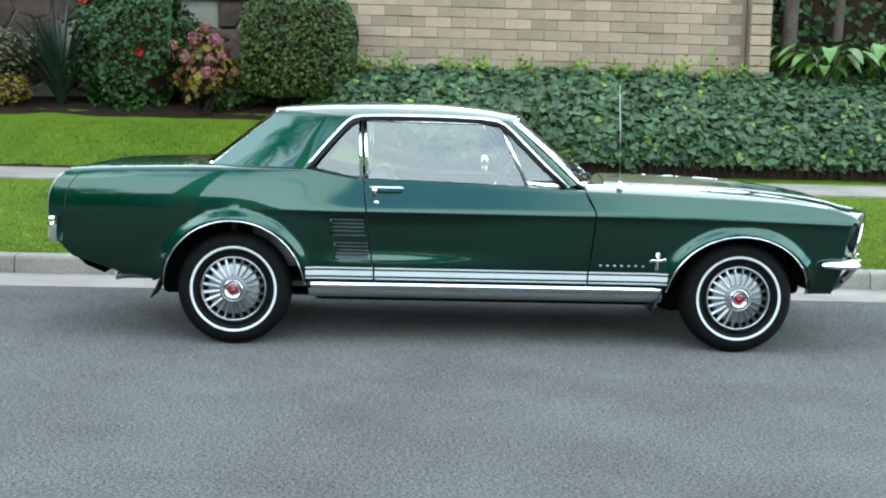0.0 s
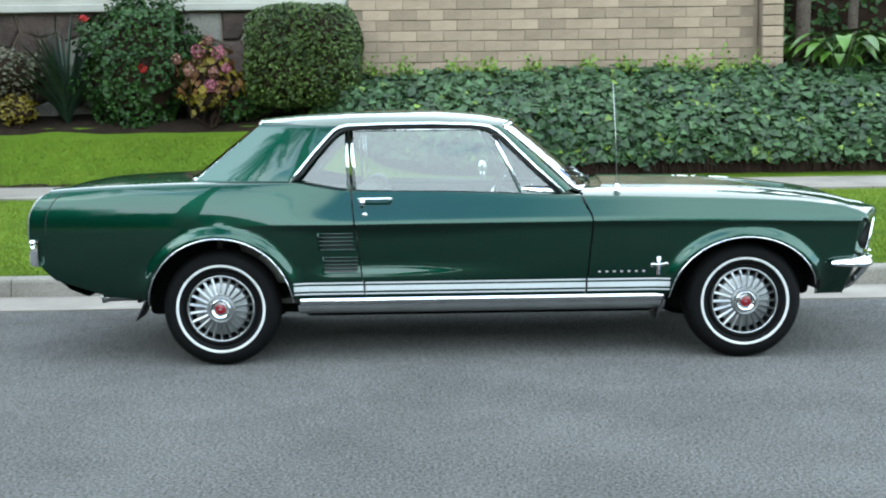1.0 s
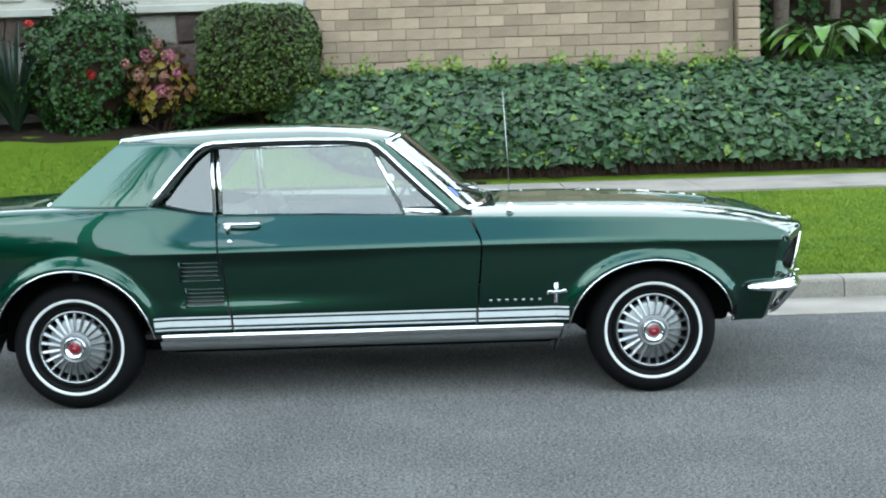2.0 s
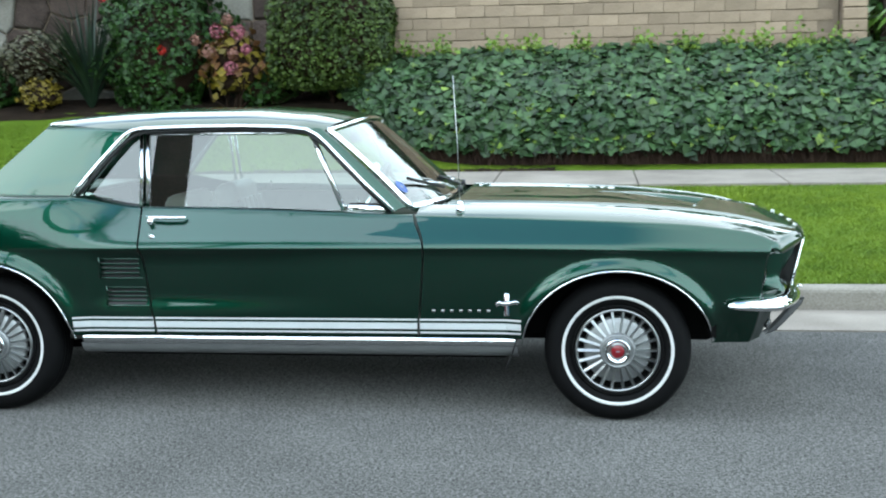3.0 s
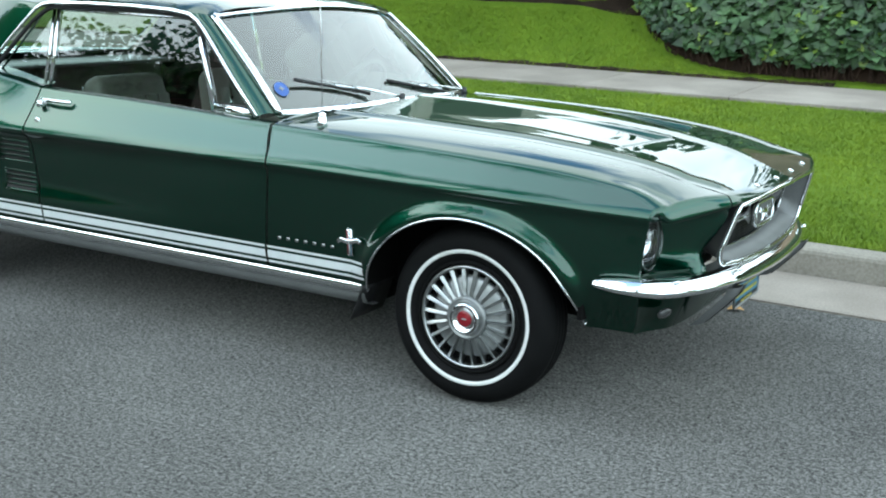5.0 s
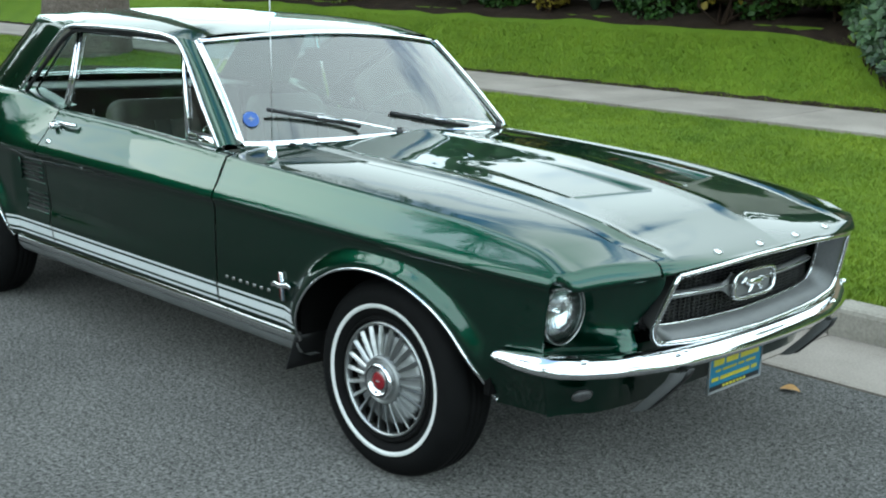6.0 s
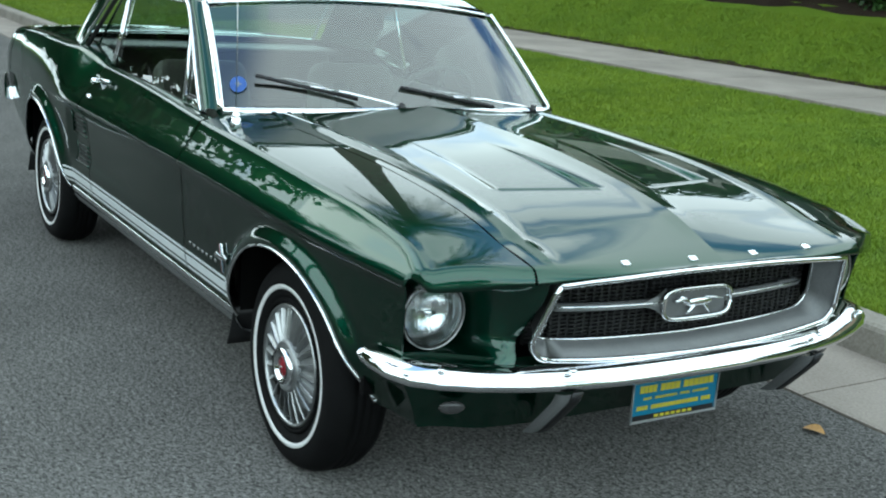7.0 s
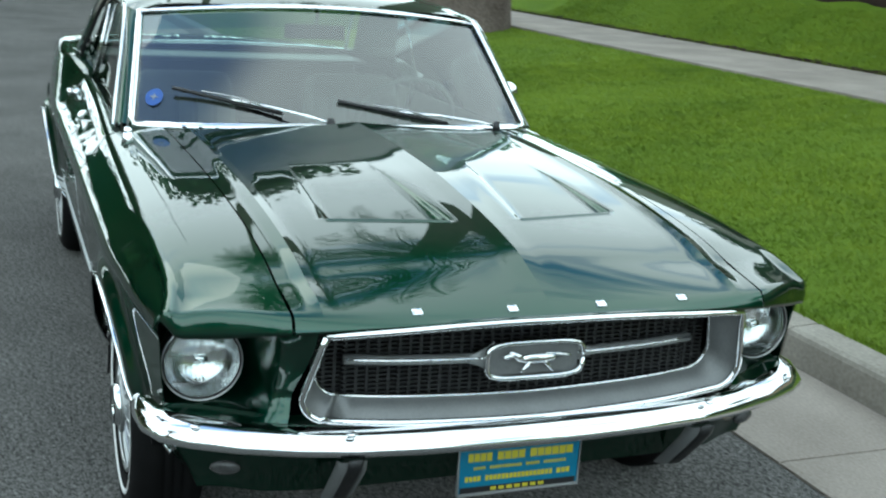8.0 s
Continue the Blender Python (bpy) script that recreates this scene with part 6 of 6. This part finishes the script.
hyd = shrub("hydrangea", "hydrangea with yellowing leaves and fading pink flower heads", "flowering shrub", (-3.02, 8.28, 1.80), (0.38, 0.28, 0.42), 240, 0.115, M_YELLOW_LEAF, 2.0, -0.8, 0.55)
p, nn = blob_points(130, (0, -0.03, 1.86 - ground_z(8.28)), (0.38, 0.28, 0.36), 2.0, -0.6, 0.3, 0.5)
leaves("rusty_foliage", p, nn + np.array((0, 0, 0.3)), 0.105, M_RUST_LEAF, hyd, "rust-coloured leaves", "stuff", 0.6, 1.3)
for x, z, r, m in ((-2.98, 1.77, 0.085, M_PINK), (-3.13, 2.20, 0.085, M_PINK), (-2.88, 2.19, 0.085, M_PINK), (-3.24, 1.96, 0.085, M_DUSKY), (-3.00, 2.33, 0.070, M_DUSKY), (-3.40, 2.10, 0.065, M_DUSKY), (-2.94, 1.93, 0.070, M_DUSKY), (-2.78, 1.98, 0.060, M_PINK)):
    p, nn = blob_points(90, (x + 3.02, -0.30, z - ground_z(8.28)), (r, r, r))
    leaves("flower_head", p, nn, 0.040, m, hyd, "fading pink flower head", spread=0.3)


def strap_plant(name, label, x, y, reach, n, mat, width=0.04, up=0.9):
    z0 = ground_z(y)
    ob = thing(name, label, "plant", (x, y, z0))
    verts, faces = [], []
    for i in range(n):
        a = rng.uniform(0, 2 * math.pi)
        l = reach * rng.uniform(0.7, 1.1)
        lean = rng.uniform(0.15, 1.0)
        d = np.array((math.cos(a), math.sin(a), 0))
        sd = np.array((-d[1], d[0], 0))
        for k in range(6):
            t = k / 5
            p = d * (l * lean * t ** 1.3) + np.array((0, 0, l * up * (t - 0.55 * lean * t * t)))
            w = width * (1 - t) ** 0.6 * (0.5 + 0.5 * min(t * 4, 1))
            verts += [tuple(p - sd * w / 2), tuple(p + np.array((0, 0, -w * 0.3))), tuple(p + sd * w / 2)]
        faces += grid_faces(6, 3, False, False, len(verts) - 18)
    tagged(mesh_of("strap_foliage", verts, faces, mat, ob, "long pointed leaves"), kind="stuff")
    return ob


strap_plant("strap_leaf_plant", "dark strap-leaved plant in the bed", -4.95, 8.50, 1.35, 95, M_DARKLEAF, 0.06, 1.15)
strap_plant("strap_leaf_plant", "dark strap-leaved plant under the stone wall", -7.6, 8.7, 1.15, 90, M_DARKLEAF, 0.06)
strap_plant("dry_grass_tuft", "grey dry grass tuft in the bed", -7.05, 8.42, 0.62, 190, M_GREYLEAF, 0.012, 1.0)

shrub("variegated_shrub", "variegated shrub with cream-edged leaves", "shrub", (-5.68, 8.62, 1.95), (0.56, 0.38, 0.32), 1500, 0.06, M_CREAM, 2.0, -0.9, 0.42)
shrub("golden_shrub", "small yellow-green shrub at the bed's edge", "shrub", (-5.55, 8.36, 1.50), (0.26, 0.22, 0.20), 450, 0.06, M_YELLOW_LEAF, 2.0, -0.9, 0.4)
shrub("dark_shrub", "low dark green shrub in the bed", "shrub", (-6.45, 8.6, 1.62), (0.52, 0.36, 0.36), 1500, 0.095, M_HIBISCUS, 2.0, -0.9, 0.4)
shrub("golden_shrub", "bushy yellow-green shrub by the house", "shrub", (-9.35, 8.6, 1.80), (0.72, 0.5, 0.62), 2600, 0.080, M_GOLDLEAF, 2.0, -0.9, 0.35)
shrub("dark_shrub", "tall dark shrub against the house", "shrub", (-8.35, 8.85, 1.85), (0.55, 0.35, 0.62), 1700, 0.10, M_HIBISCUS, 2.0, -0.9, 0.4)
shrub("dark_shrub", "broad dark shrub at the end of the bed", "shrub", (-10.9, 8.7, 1.75), (0.9, 0.5, 0.6), 2300, 0.10, M_HIBISCUS, 2.0, -0.9, 0.4)
shrub("low_shrub", "low leafy shrub at the foot of the clipped shrub", "shrub", (-2.75, 8.55, 1.52), (0.40, 0.30, 0.22), 700, 0.08, M_HIBISCUS, 2.0, -0.9, 0.4)

# ragged strip of bare earth along the path's upper edge
rows = []
for x in np.arange(-20, 0.9, 0.08):
    w = 0.05 + 0.07 * abs(noise.noise((x * 1.9, 3, 0))) + 0.05 * noise.noise((x * 6, 1, 0))
    rows.append([(x, WALK_1 - 0.006, 0.53), (x, WALK_1 + 0.002, 0.588 + 0.015 * noise.noise((x * 9, 0, 0))), (x, WALK_1 + max(w, 0.03), ground_z(WALK_1 + w) + 0.030), (x, WALK_1 + max(w, 0.03) + 0.05, ground_z(WALK_1 + w) + 0.0)])
tagged(sheet("earth_edge", rows, M_SOIL, label="ragged bare earth along the footpath's edge", flip=True), kind="structure")

# dark bed of soil along the plants
rows = []
for x in np.arange(-12.2, -0.9, 0.15):
    e = 8.20 + 0.05 * noise.noise((x * 1.7, 0, 0)) - 0.10 * ease(-2.6, -1.6, x)
    rows.append([(x, y, ground_z(y) + h + 0.025 * noise.noise((x * 3, y * 3, 2))) for y, h in ((e, -0.02), (e + 0.03, 0.028), (e + 0.3, 0.05), (8.9, 0.05), (9.17, 0.05))])
tagged(sheet("bed_soil", rows, M_SOIL, label="dark planting bed of soil", flip=True), kind="structure")


def broad_plant(x, y, n, reach, label):
    z0 = 1.62
    ob = thing("broad_leaf_plant", label, "plant", (x, y, z0))
    verts, faces, sv, sf = [], [], [], []
    for i in range(n):
        a = rng.uniform(0, 2 * math.pi)
        l, lean = reach * rng.uniform(0.6, 1.1), rng.uniform(0.3, 0.9)
        d, sd = np.array((math.cos(a), math.sin(a), 0)), np.array((-math.sin(a), math.cos(a), 0))
        tip = d * l * lean * 0.55 + np.array((0, 0, l * 0.8))
        for p_, r in (((0, 0, 0), 0.014), (tip, 0.008)):
            for k in range(4):
                sv.append((p_[0] + r * math.cos(k * 1.571), p_[1] + r * math.sin(k * 1.571), p_[2]))
        sf += grid_faces(2, 4, False, True, len(sv) - 8)
        for k in range(7):
            t = k / 6
            p = tip + d * (0.55 * l * t) + np.array((0, 0, 0.18 * l * t - 0.42 * l * t * t))
            w = 0.23 * l * math.sin(math.pi * min(t * 0.92 + 0.08, 1)) ** 0.8
            verts += [tuple(p - sd * w / 2 + np.array((0, 0, w * 0.12))), tuple(p), tuple(p + sd * w / 2 + np.array((0, 0, w * 0.12)))]
        faces += grid_faces(7, 3, False, False, len(verts) - 21)
    tagged(mesh_of("foliage", verts, faces, M_BROAD, ob, "broad bright green leaves"), kind="stuff")
    tagged(mesh_of("stalk", sv, sf, M_BROAD, ob), kind="stuff")


broad_plant(5.30, 8.95, 46, 0.86, "broad-leaved bright green plant beyond the pier")
broad_plant(6.15, 9.10, 40, 0.95, "broad-leaved plant behind the ivy")
broad_plant(4.85, 9.55, 18, 0.9, "broad-leaved plant in the pier's shade")


def trunk_of(name, label, x, y, r, h, z0, mat=None):
    ob = thing(name, label, "tree", (x, y, z0))
    rows = []
    for k in range(14):
        t = k / 13
        rr = r * (1.25 - 0.35 * t) * (1 + 0.25 * (1 - min(t * 6, 1)))
        rows.append([(rr * math.cos(a) * (1 + 0.08 * noise.noise((math.cos(a) * 2, math.sin(a) * 2, t * 9))) + 0.06 * math.sin(t * 3), rr * math.sin(a), t * h) for a in np.linspace(0, 2 * math.pi, 13)])
    sheet("trunk", rows, mat or M_BARK, ob, "rough grey-brown trunk", flip=True)
    return ob


for x, y, r in ((4.80, 9.15, 0.085), (5.75, 9.9, 0.06)):
    t = trunk_of("garden_tree", "slim grey tree trunk behind the ivy", x, y, r, 3.4, 1.6)
    p, nn = blob_points(900, (0, 0, 3.7), (0.9, 0.9, 0.6), 2.0, -1, 0.6, 0.3)
    leaves("crown", p, nn, 0.13, M_HIBISCUS, t, "dark leafy crown", "stuff", 0.7, 1.5)
shrub("dark_hedge", "tall dark hedge closing the garden", "hedge", (7.4, 10.8, 2.6), (3.1, 0.8, 1.6), 6500, 0.13, M_HIBISCUS, 3.0, -0.95, 0.2, base_z=1.5)
shrub("dark_hedge", "tall dark hedge behind the block wall", "hedge", (1.6, 10.6, 2.6), (3.2, 0.7, 1.55), 4500, 0.15, M_HIBISCUS, 3.0, -0.95, 0.25, base_z=1.5)
shrub("low_cover", "low mixed green ground cover beyond the ivy", "shrub", (7.2, 9.2, 1.80), (1.7, 0.6, 0.36), 3000, 0.075, M_TOPIARY, 2.0, -0.9, 0.3, base_z=1.4)

# ---- street palms and the far side of the street ----
M_PALM_BARK = material("palm_bark", (0.070, 0.054, 0.046), (0.165, 0.135, 0.115), 2.5, 26, 0.9, 0, 0.8, 18, spec=0.15, distance=0.04)


def palm(x, y, z0, h, r, label, reach=3.2, fronds=58):
    t = trunk_of("palm_tree", label, x, y, r, h, z0, M_PALM_BARK)
    verts, faces = [], []
    for i in range(fronds):
        a = 2.39996 * i + rng.uniform(-0.2, 0.2)
        el = 1.25 - 1.75 * (i / fronds) + rng.uniform(-0.12, 0.12)
        l = reach * rng.uniform(0.85, 1.12)
        flat = np.array((math.cos(a), math.sin(a), 0.0))
        sd = np.array((-math.sin(a), math.cos(a), 0.0))
        # the rachis arches outwards and hangs at its tip
        spine, p, ang = [], np.array((0.0, 0.0, h - 0.15)), el
        for k in range(13):
            spine.append(p)
            p = p + (flat * math.cos(ang) + np.array((0, 0, math.sin(ang)))) * l / 12
            ang -= 0.085 + 0.05 * k / 12
        for k in range(12):
            w = 0.05 * (1 - k / 13)
            o = len(verts)
            verts += [tuple(spine[k] - sd * w), tuple(spine[k] + sd * w), tuple(spine[k + 1] + sd * w), tuple(spine[k + 1] - sd * w)]
            faces.append((o, o + 1, o + 2, o + 3))
            d = spine[k + 1] - spine[k]
            d = d / np.linalg.norm(d)
            for half in (0.0, 0.5):
                for s in (-1, 1):
                    if k < 2:
                        continue
                    root = spine[k] + (spine[k + 1] - spine[k]) * half
                    ll = 0.55 * math.sin(math.pi * (0.12 + 0.80 * k / 12)) * rng.uniform(0.85, 1.15)
                    v = sd * s * 0.78 + d * 0.55 + np.array((0, 0, -0.22 + rng.normal(0, 0.12)))
                    tip = root + v * ll
                    mid = root + v * ll * 0.4
                    o = len(verts)
                    verts += [tuple(root), tuple(mid - d * 0.03), tuple(tip), tuple(mid + d * 0.03)]
                    faces.append((o, o + 1, o + 2, o + 3))
    tagged(mesh_of("crown", verts, faces, M_FROND, t, "arching feathery palm fronds", smooth=False), kind="stuff")
    return t


palm(-11.05, 5.15, 0.40, 12.4, 0.40, "tall street palm with a thick grey trunk", 3.8, 70)
palm(-21.0, 2.9, 0.22, 20.6, 0.20, "very tall slender street palm further along the parkway", 3.9, 84)
palm(-9.2, -10.9, 0.1, 14.4, 0.20, "tall street palm across the road", 4.0, 70)
palm(-4.9, -11.2, 0.1, 14.6, 0.24, "tall street palm across the road", 3.4, 70)
palm(5.0, -14.2, 0.1, 9.0, 0.30, "street palm beyond the opposite kerb")
palm(-18.5, -13.0, 0.1, 10.5, 0.30, "tall street palm across the road")

far = tagged(new("far_kerb"), "concrete kerb on the opposite side of the street", kind="structure")
part("kerbstone", box_bm(-400, -10.0, -0.1, 400, -9.7, 0.13, 0.02, 2), M_KERB, far, smooth=False)
rows = [[(x, y, z) for y, z in ((-400, 0.8), (-60, 0.7), (-20, 0.5), (-13, 0.25), (-9.95, 0.125))] for x in (-400, -60, -20, 0, 20, 60, 400)]
tagged(sheet("far_lawn", rows, M_TURF, label="lawn on the opposite side of the street", flip=True), kind="structure")
for i, (x, w) in enumerate(((-26, 9), (-9, 8), (8, 9), (26, 9))):
    h = thing("far_house", "low pale house across the street", "house", (x, -24, 0.5))
    part("wall", box_bm(-w / 2 - 2, -4, 0, w / 2 + 2, 4, 2.9), M_STUCCO, h, smooth=False)
    verts = [(-w / 2 - 2.6, -4.6, 2.8), (w / 2 + 2.6, -4.6, 2.8), (w / 2 + 2.6, 4.6, 2.8), (-w / 2 - 2.6, 4.6, 2.8), (-w / 2, 0, 4.7), (w / 2, 0, 4.7)]
    mesh_of("roof", verts, [(0, 1, 5, 4), (2, 3, 4, 5), (1, 2, 5), (3, 0, 4), (0, 3, 2, 1)], M_BARK, h, smooth=False)
for i in range(9):
    big = 1.5 if i < 3 else 1.1
    shrub("far_tree", "rounded dark tree across the street", "tree", (-34 + 8.2 * i + 2 * math.sin(i * 5), -19 - 2 * math.cos(i * 3), (2.6 + 0.7 * math.sin(i * 4)) * big), (2.2 * big, 1.8, 1.9 * big), 1500, 0.34, M_HIBISCUS, 2.0, -0.9, 0.35, base_z=0.4)
for x, y, r, z in ((-24.5, -12.4, 4.2, 9.4), (-32.5, -12.8, 4.6, 9.8), (-46.0, -9.5, 6.6, 10.5), (-26.5, 3.4, 4.2, 8.8)):
    shrub("far_tree", "large dense street tree beside the road", "tree", (x, y, z), (r * 1.05, r, r * 0.95), 2600, 0.42, M_HIBISCUS, 2.0, -0.9, 0.35, base_z=0.2)
for x, y, r, z in ((-12.5, -16.0, 3.2, 4.7), (-17.0, -17.0, 3.4, 4.9)):
    shrub("far_tree", "dark spreading tree in a garden across the street", "tree", (x, y, z), (r * 1.2, r, r * 0.9), 7000, 0.19, M_HIBISCUS, 2.0, -0.9, 0.38, base_z=0.4)
shrub("far_tree", "dark street tree far along the kerb", "tree", (-34, 8, 4.2), (3.5, 3.2, 3.0), 1800, 0.4, M_HIBISCUS, 2.0, -0.9, 0.3, base_z=1.2)
# the last three, unseen, are added to darken reflections of the street's end
for x, y, r in ((-23, -13.5, 4.4), (-31, -14, 5.2), (-42, -13, 6.2), (-52, -3, 5.6), (-46, 8, 4.8), (-27, 11, 3.0), (-58, -14, 7.5), (-88, -11, 7.0), (-93, -1, 6.5), (-90, 8, 6.5)):
    shrub("far_tree", "dark leafy tree far down the street, out of view", "tree", (x, y, r * 1.15), (r * 1.1, r, r * 0.95), 1500, 0.45, M_HIBISCUS, 2.0, -0.9, 0.35, base_z=0.0)
shrub("far_tree", "dark street tree further along the kerb", "tree", (26, 9, 4.2), (3.5, 3.2, 3.0), 1800, 0.4, M_HIBISCUS, 2.0, -0.9, 0.3, base_z=1.2)


for k in range(3, 8):
    shrub("garden_tree", "dark leafy tree behind the garden wall", "tree", (-17 + 5.0 * k + math.sin(k * 4), 15.5 + 1.2 * math.cos(k * 3), 3.9 + 0.6 * math.sin(k * 2.3)), (2.7, 2.0, 2.1 + 0.4 * math.cos(k * 5)), 1600, 0.36, M_HIBISCUS, 2.0, -0.9, 0.35, base_z=1.6)


# ---- small things on the ground ----
for x, y, z, r, h in ((-10.4, 13.6, 4.3, 2.9, 2.5), (-15.6, 18.0, 4.6, 3.1, 2.7)):
    shrub("garden_tree", "tall dark leafy tree behind the garden wall", "tree", (x, y, z), (r, r * 0.85, h), 2200, 0.36, M_HIBISCUS, 2.0, -0.9, 0.35, base_z=1.6)


def fallen_leaf(x, y, z, turn, size, mat, label):
    bm = bmesh.new()
    rows = []
    for k in range(6):
        t = k / 5
        w = 0.42 * math.sin(math.pi * min(0.08 + t * 0.9, 1))
        rows.append([bm.verts.new((t - 0.5, -w, 0.22 * w + 0.10 * math.sin(t * 3))), bm.verts.new((t - 0.5, 0, 0.10 * math.sin(t * 3))), bm.verts.new((t - 0.5, w, 0.30 * w + 0.10 * math.sin(t * 3)))])
    for i in range(5):
        for j in range(2):
            bm.faces.new((rows[i][j], rows[i + 1][j], rows[i + 1][j + 1], rows[i][j + 1]))
    bmesh.ops.transform(bm, matrix=pose(x, y, z, 0, 0, turn) @ Matrix.Diagonal((size, size, size, 1)), verts=bm.verts)
    ob = part("fallen_leaf", bm, mat)
    return tagged(ob, label, "leaf")


M_DRYLEAF = material("dry_leaf", (0.20, 0.10, 0.03), (0.40, 0.24, 0.09), 30, 120, 0.8, spec=0.2)
fallen_leaf(1.80, 0.945, 0.003, 20, 0.075, M_DRYLEAF, "curled dry brown leaf on the asphalt")

# ---- lawn ----
def grass(name, label, x0, x1, y0, y1, n, h):
    xs, ys = rng.uniform(x0, x1, n), rng.uniform(y0, y1, n)
    keep = np.ones(n, bool)
    if y0 > 7:
        lim = np.array([8.12 if x < -1.6 else (7.18 + ivy_front(x) if x > -1.6 else 8.2) for x in xs])
        keep = ys < lim
    xs, ys = xs[keep], ys[keep]
    n = len(xs)
    zs = np.interp(ys, [1.17, 1.78, 1.83, 1.96, 5.77, 7.12, 7.6, 8.3, 9.2], [0, 0, 0.03, 0.138, 0.488, 0.54, 0.74, 1.26, 1.40]) - 0.004
    a = rng.uniform(0, 2 * math.pi, n)
    w = rng.uniform(0.0025, 0.0055, n)
    hh = h * rng.uniform(0.5, 1.25, n)
    lean = rng.normal(0, 0.55, (n, 2)) * hh[:, None]
    v = np.zeros((n, 3, 3))
    v[:, 0] = np.stack([xs - w * np.cos(a), ys - w * np.sin(a), zs], 1)
    v[:, 1] = np.stack([xs + w * np.cos(a), ys + w * np.sin(a), zs], 1)
    v[:, 2] = np.stack([xs + lean[:, 0], ys + lean[:, 1], zs + hh], 1)
    me = bpy.data.meshes.new(name)
    me.vertices.add(n * 3)
    me.vertices.foreach_set("co", v.ravel())
    me.loops.add(n * 3)
    me.loops.foreach_set("vertex_index", np.arange(n * 3))
    me.polygons.add(n)
    me.polygons.foreach_set("loop_start", np.arange(0, n * 3, 3))
    me.update()
    me.materials.append(M_BLADE)
    return tagged(new(name, me), label, "grass", kind="stuff")


grass("grass", "short bright green parkway grass", -7, 6.5, 1.97, 5.76, 360000, 0.027)
grass("grass", "short green parkway grass further along", -18, -7, 1.97, 5.76, 110000, 0.034)
grass("grass", "short green grass on the bank", -13, 1.0, 7.14, 8.25, 60000, 0.040)
grass("grass_edge", "overhanging grass along the footpath", -16, 1.0, 7.10, 7.22, 6000, 0.075)
grass("grass_edge", "uneven grass along the kerb", -16, 6, 1.955, 2.02, 5000, 0.05)
block_wall()

# alike things that one could count
for ob in list(scene.objects):
    for stem, group in (("palm_tree", "street palms"), ("far_tree", "trees along the street"), ("garden_tree", "trees in the garden"), ("far_house", "houses across the street"), ("fallen_leaf", "fallen leaves"), ("broad_leaf_plant", "broad-leaved plants by the pier"), ("dark_shrub", "dark shrubs in the bed"), ("golden_shrub", "golden shrubs in the bed"), ("dark_hedge", "dark garden hedges")):
        if ob.parent is None and ob.name.split(".")[0] == stem:
            tagged(ob, group=group)
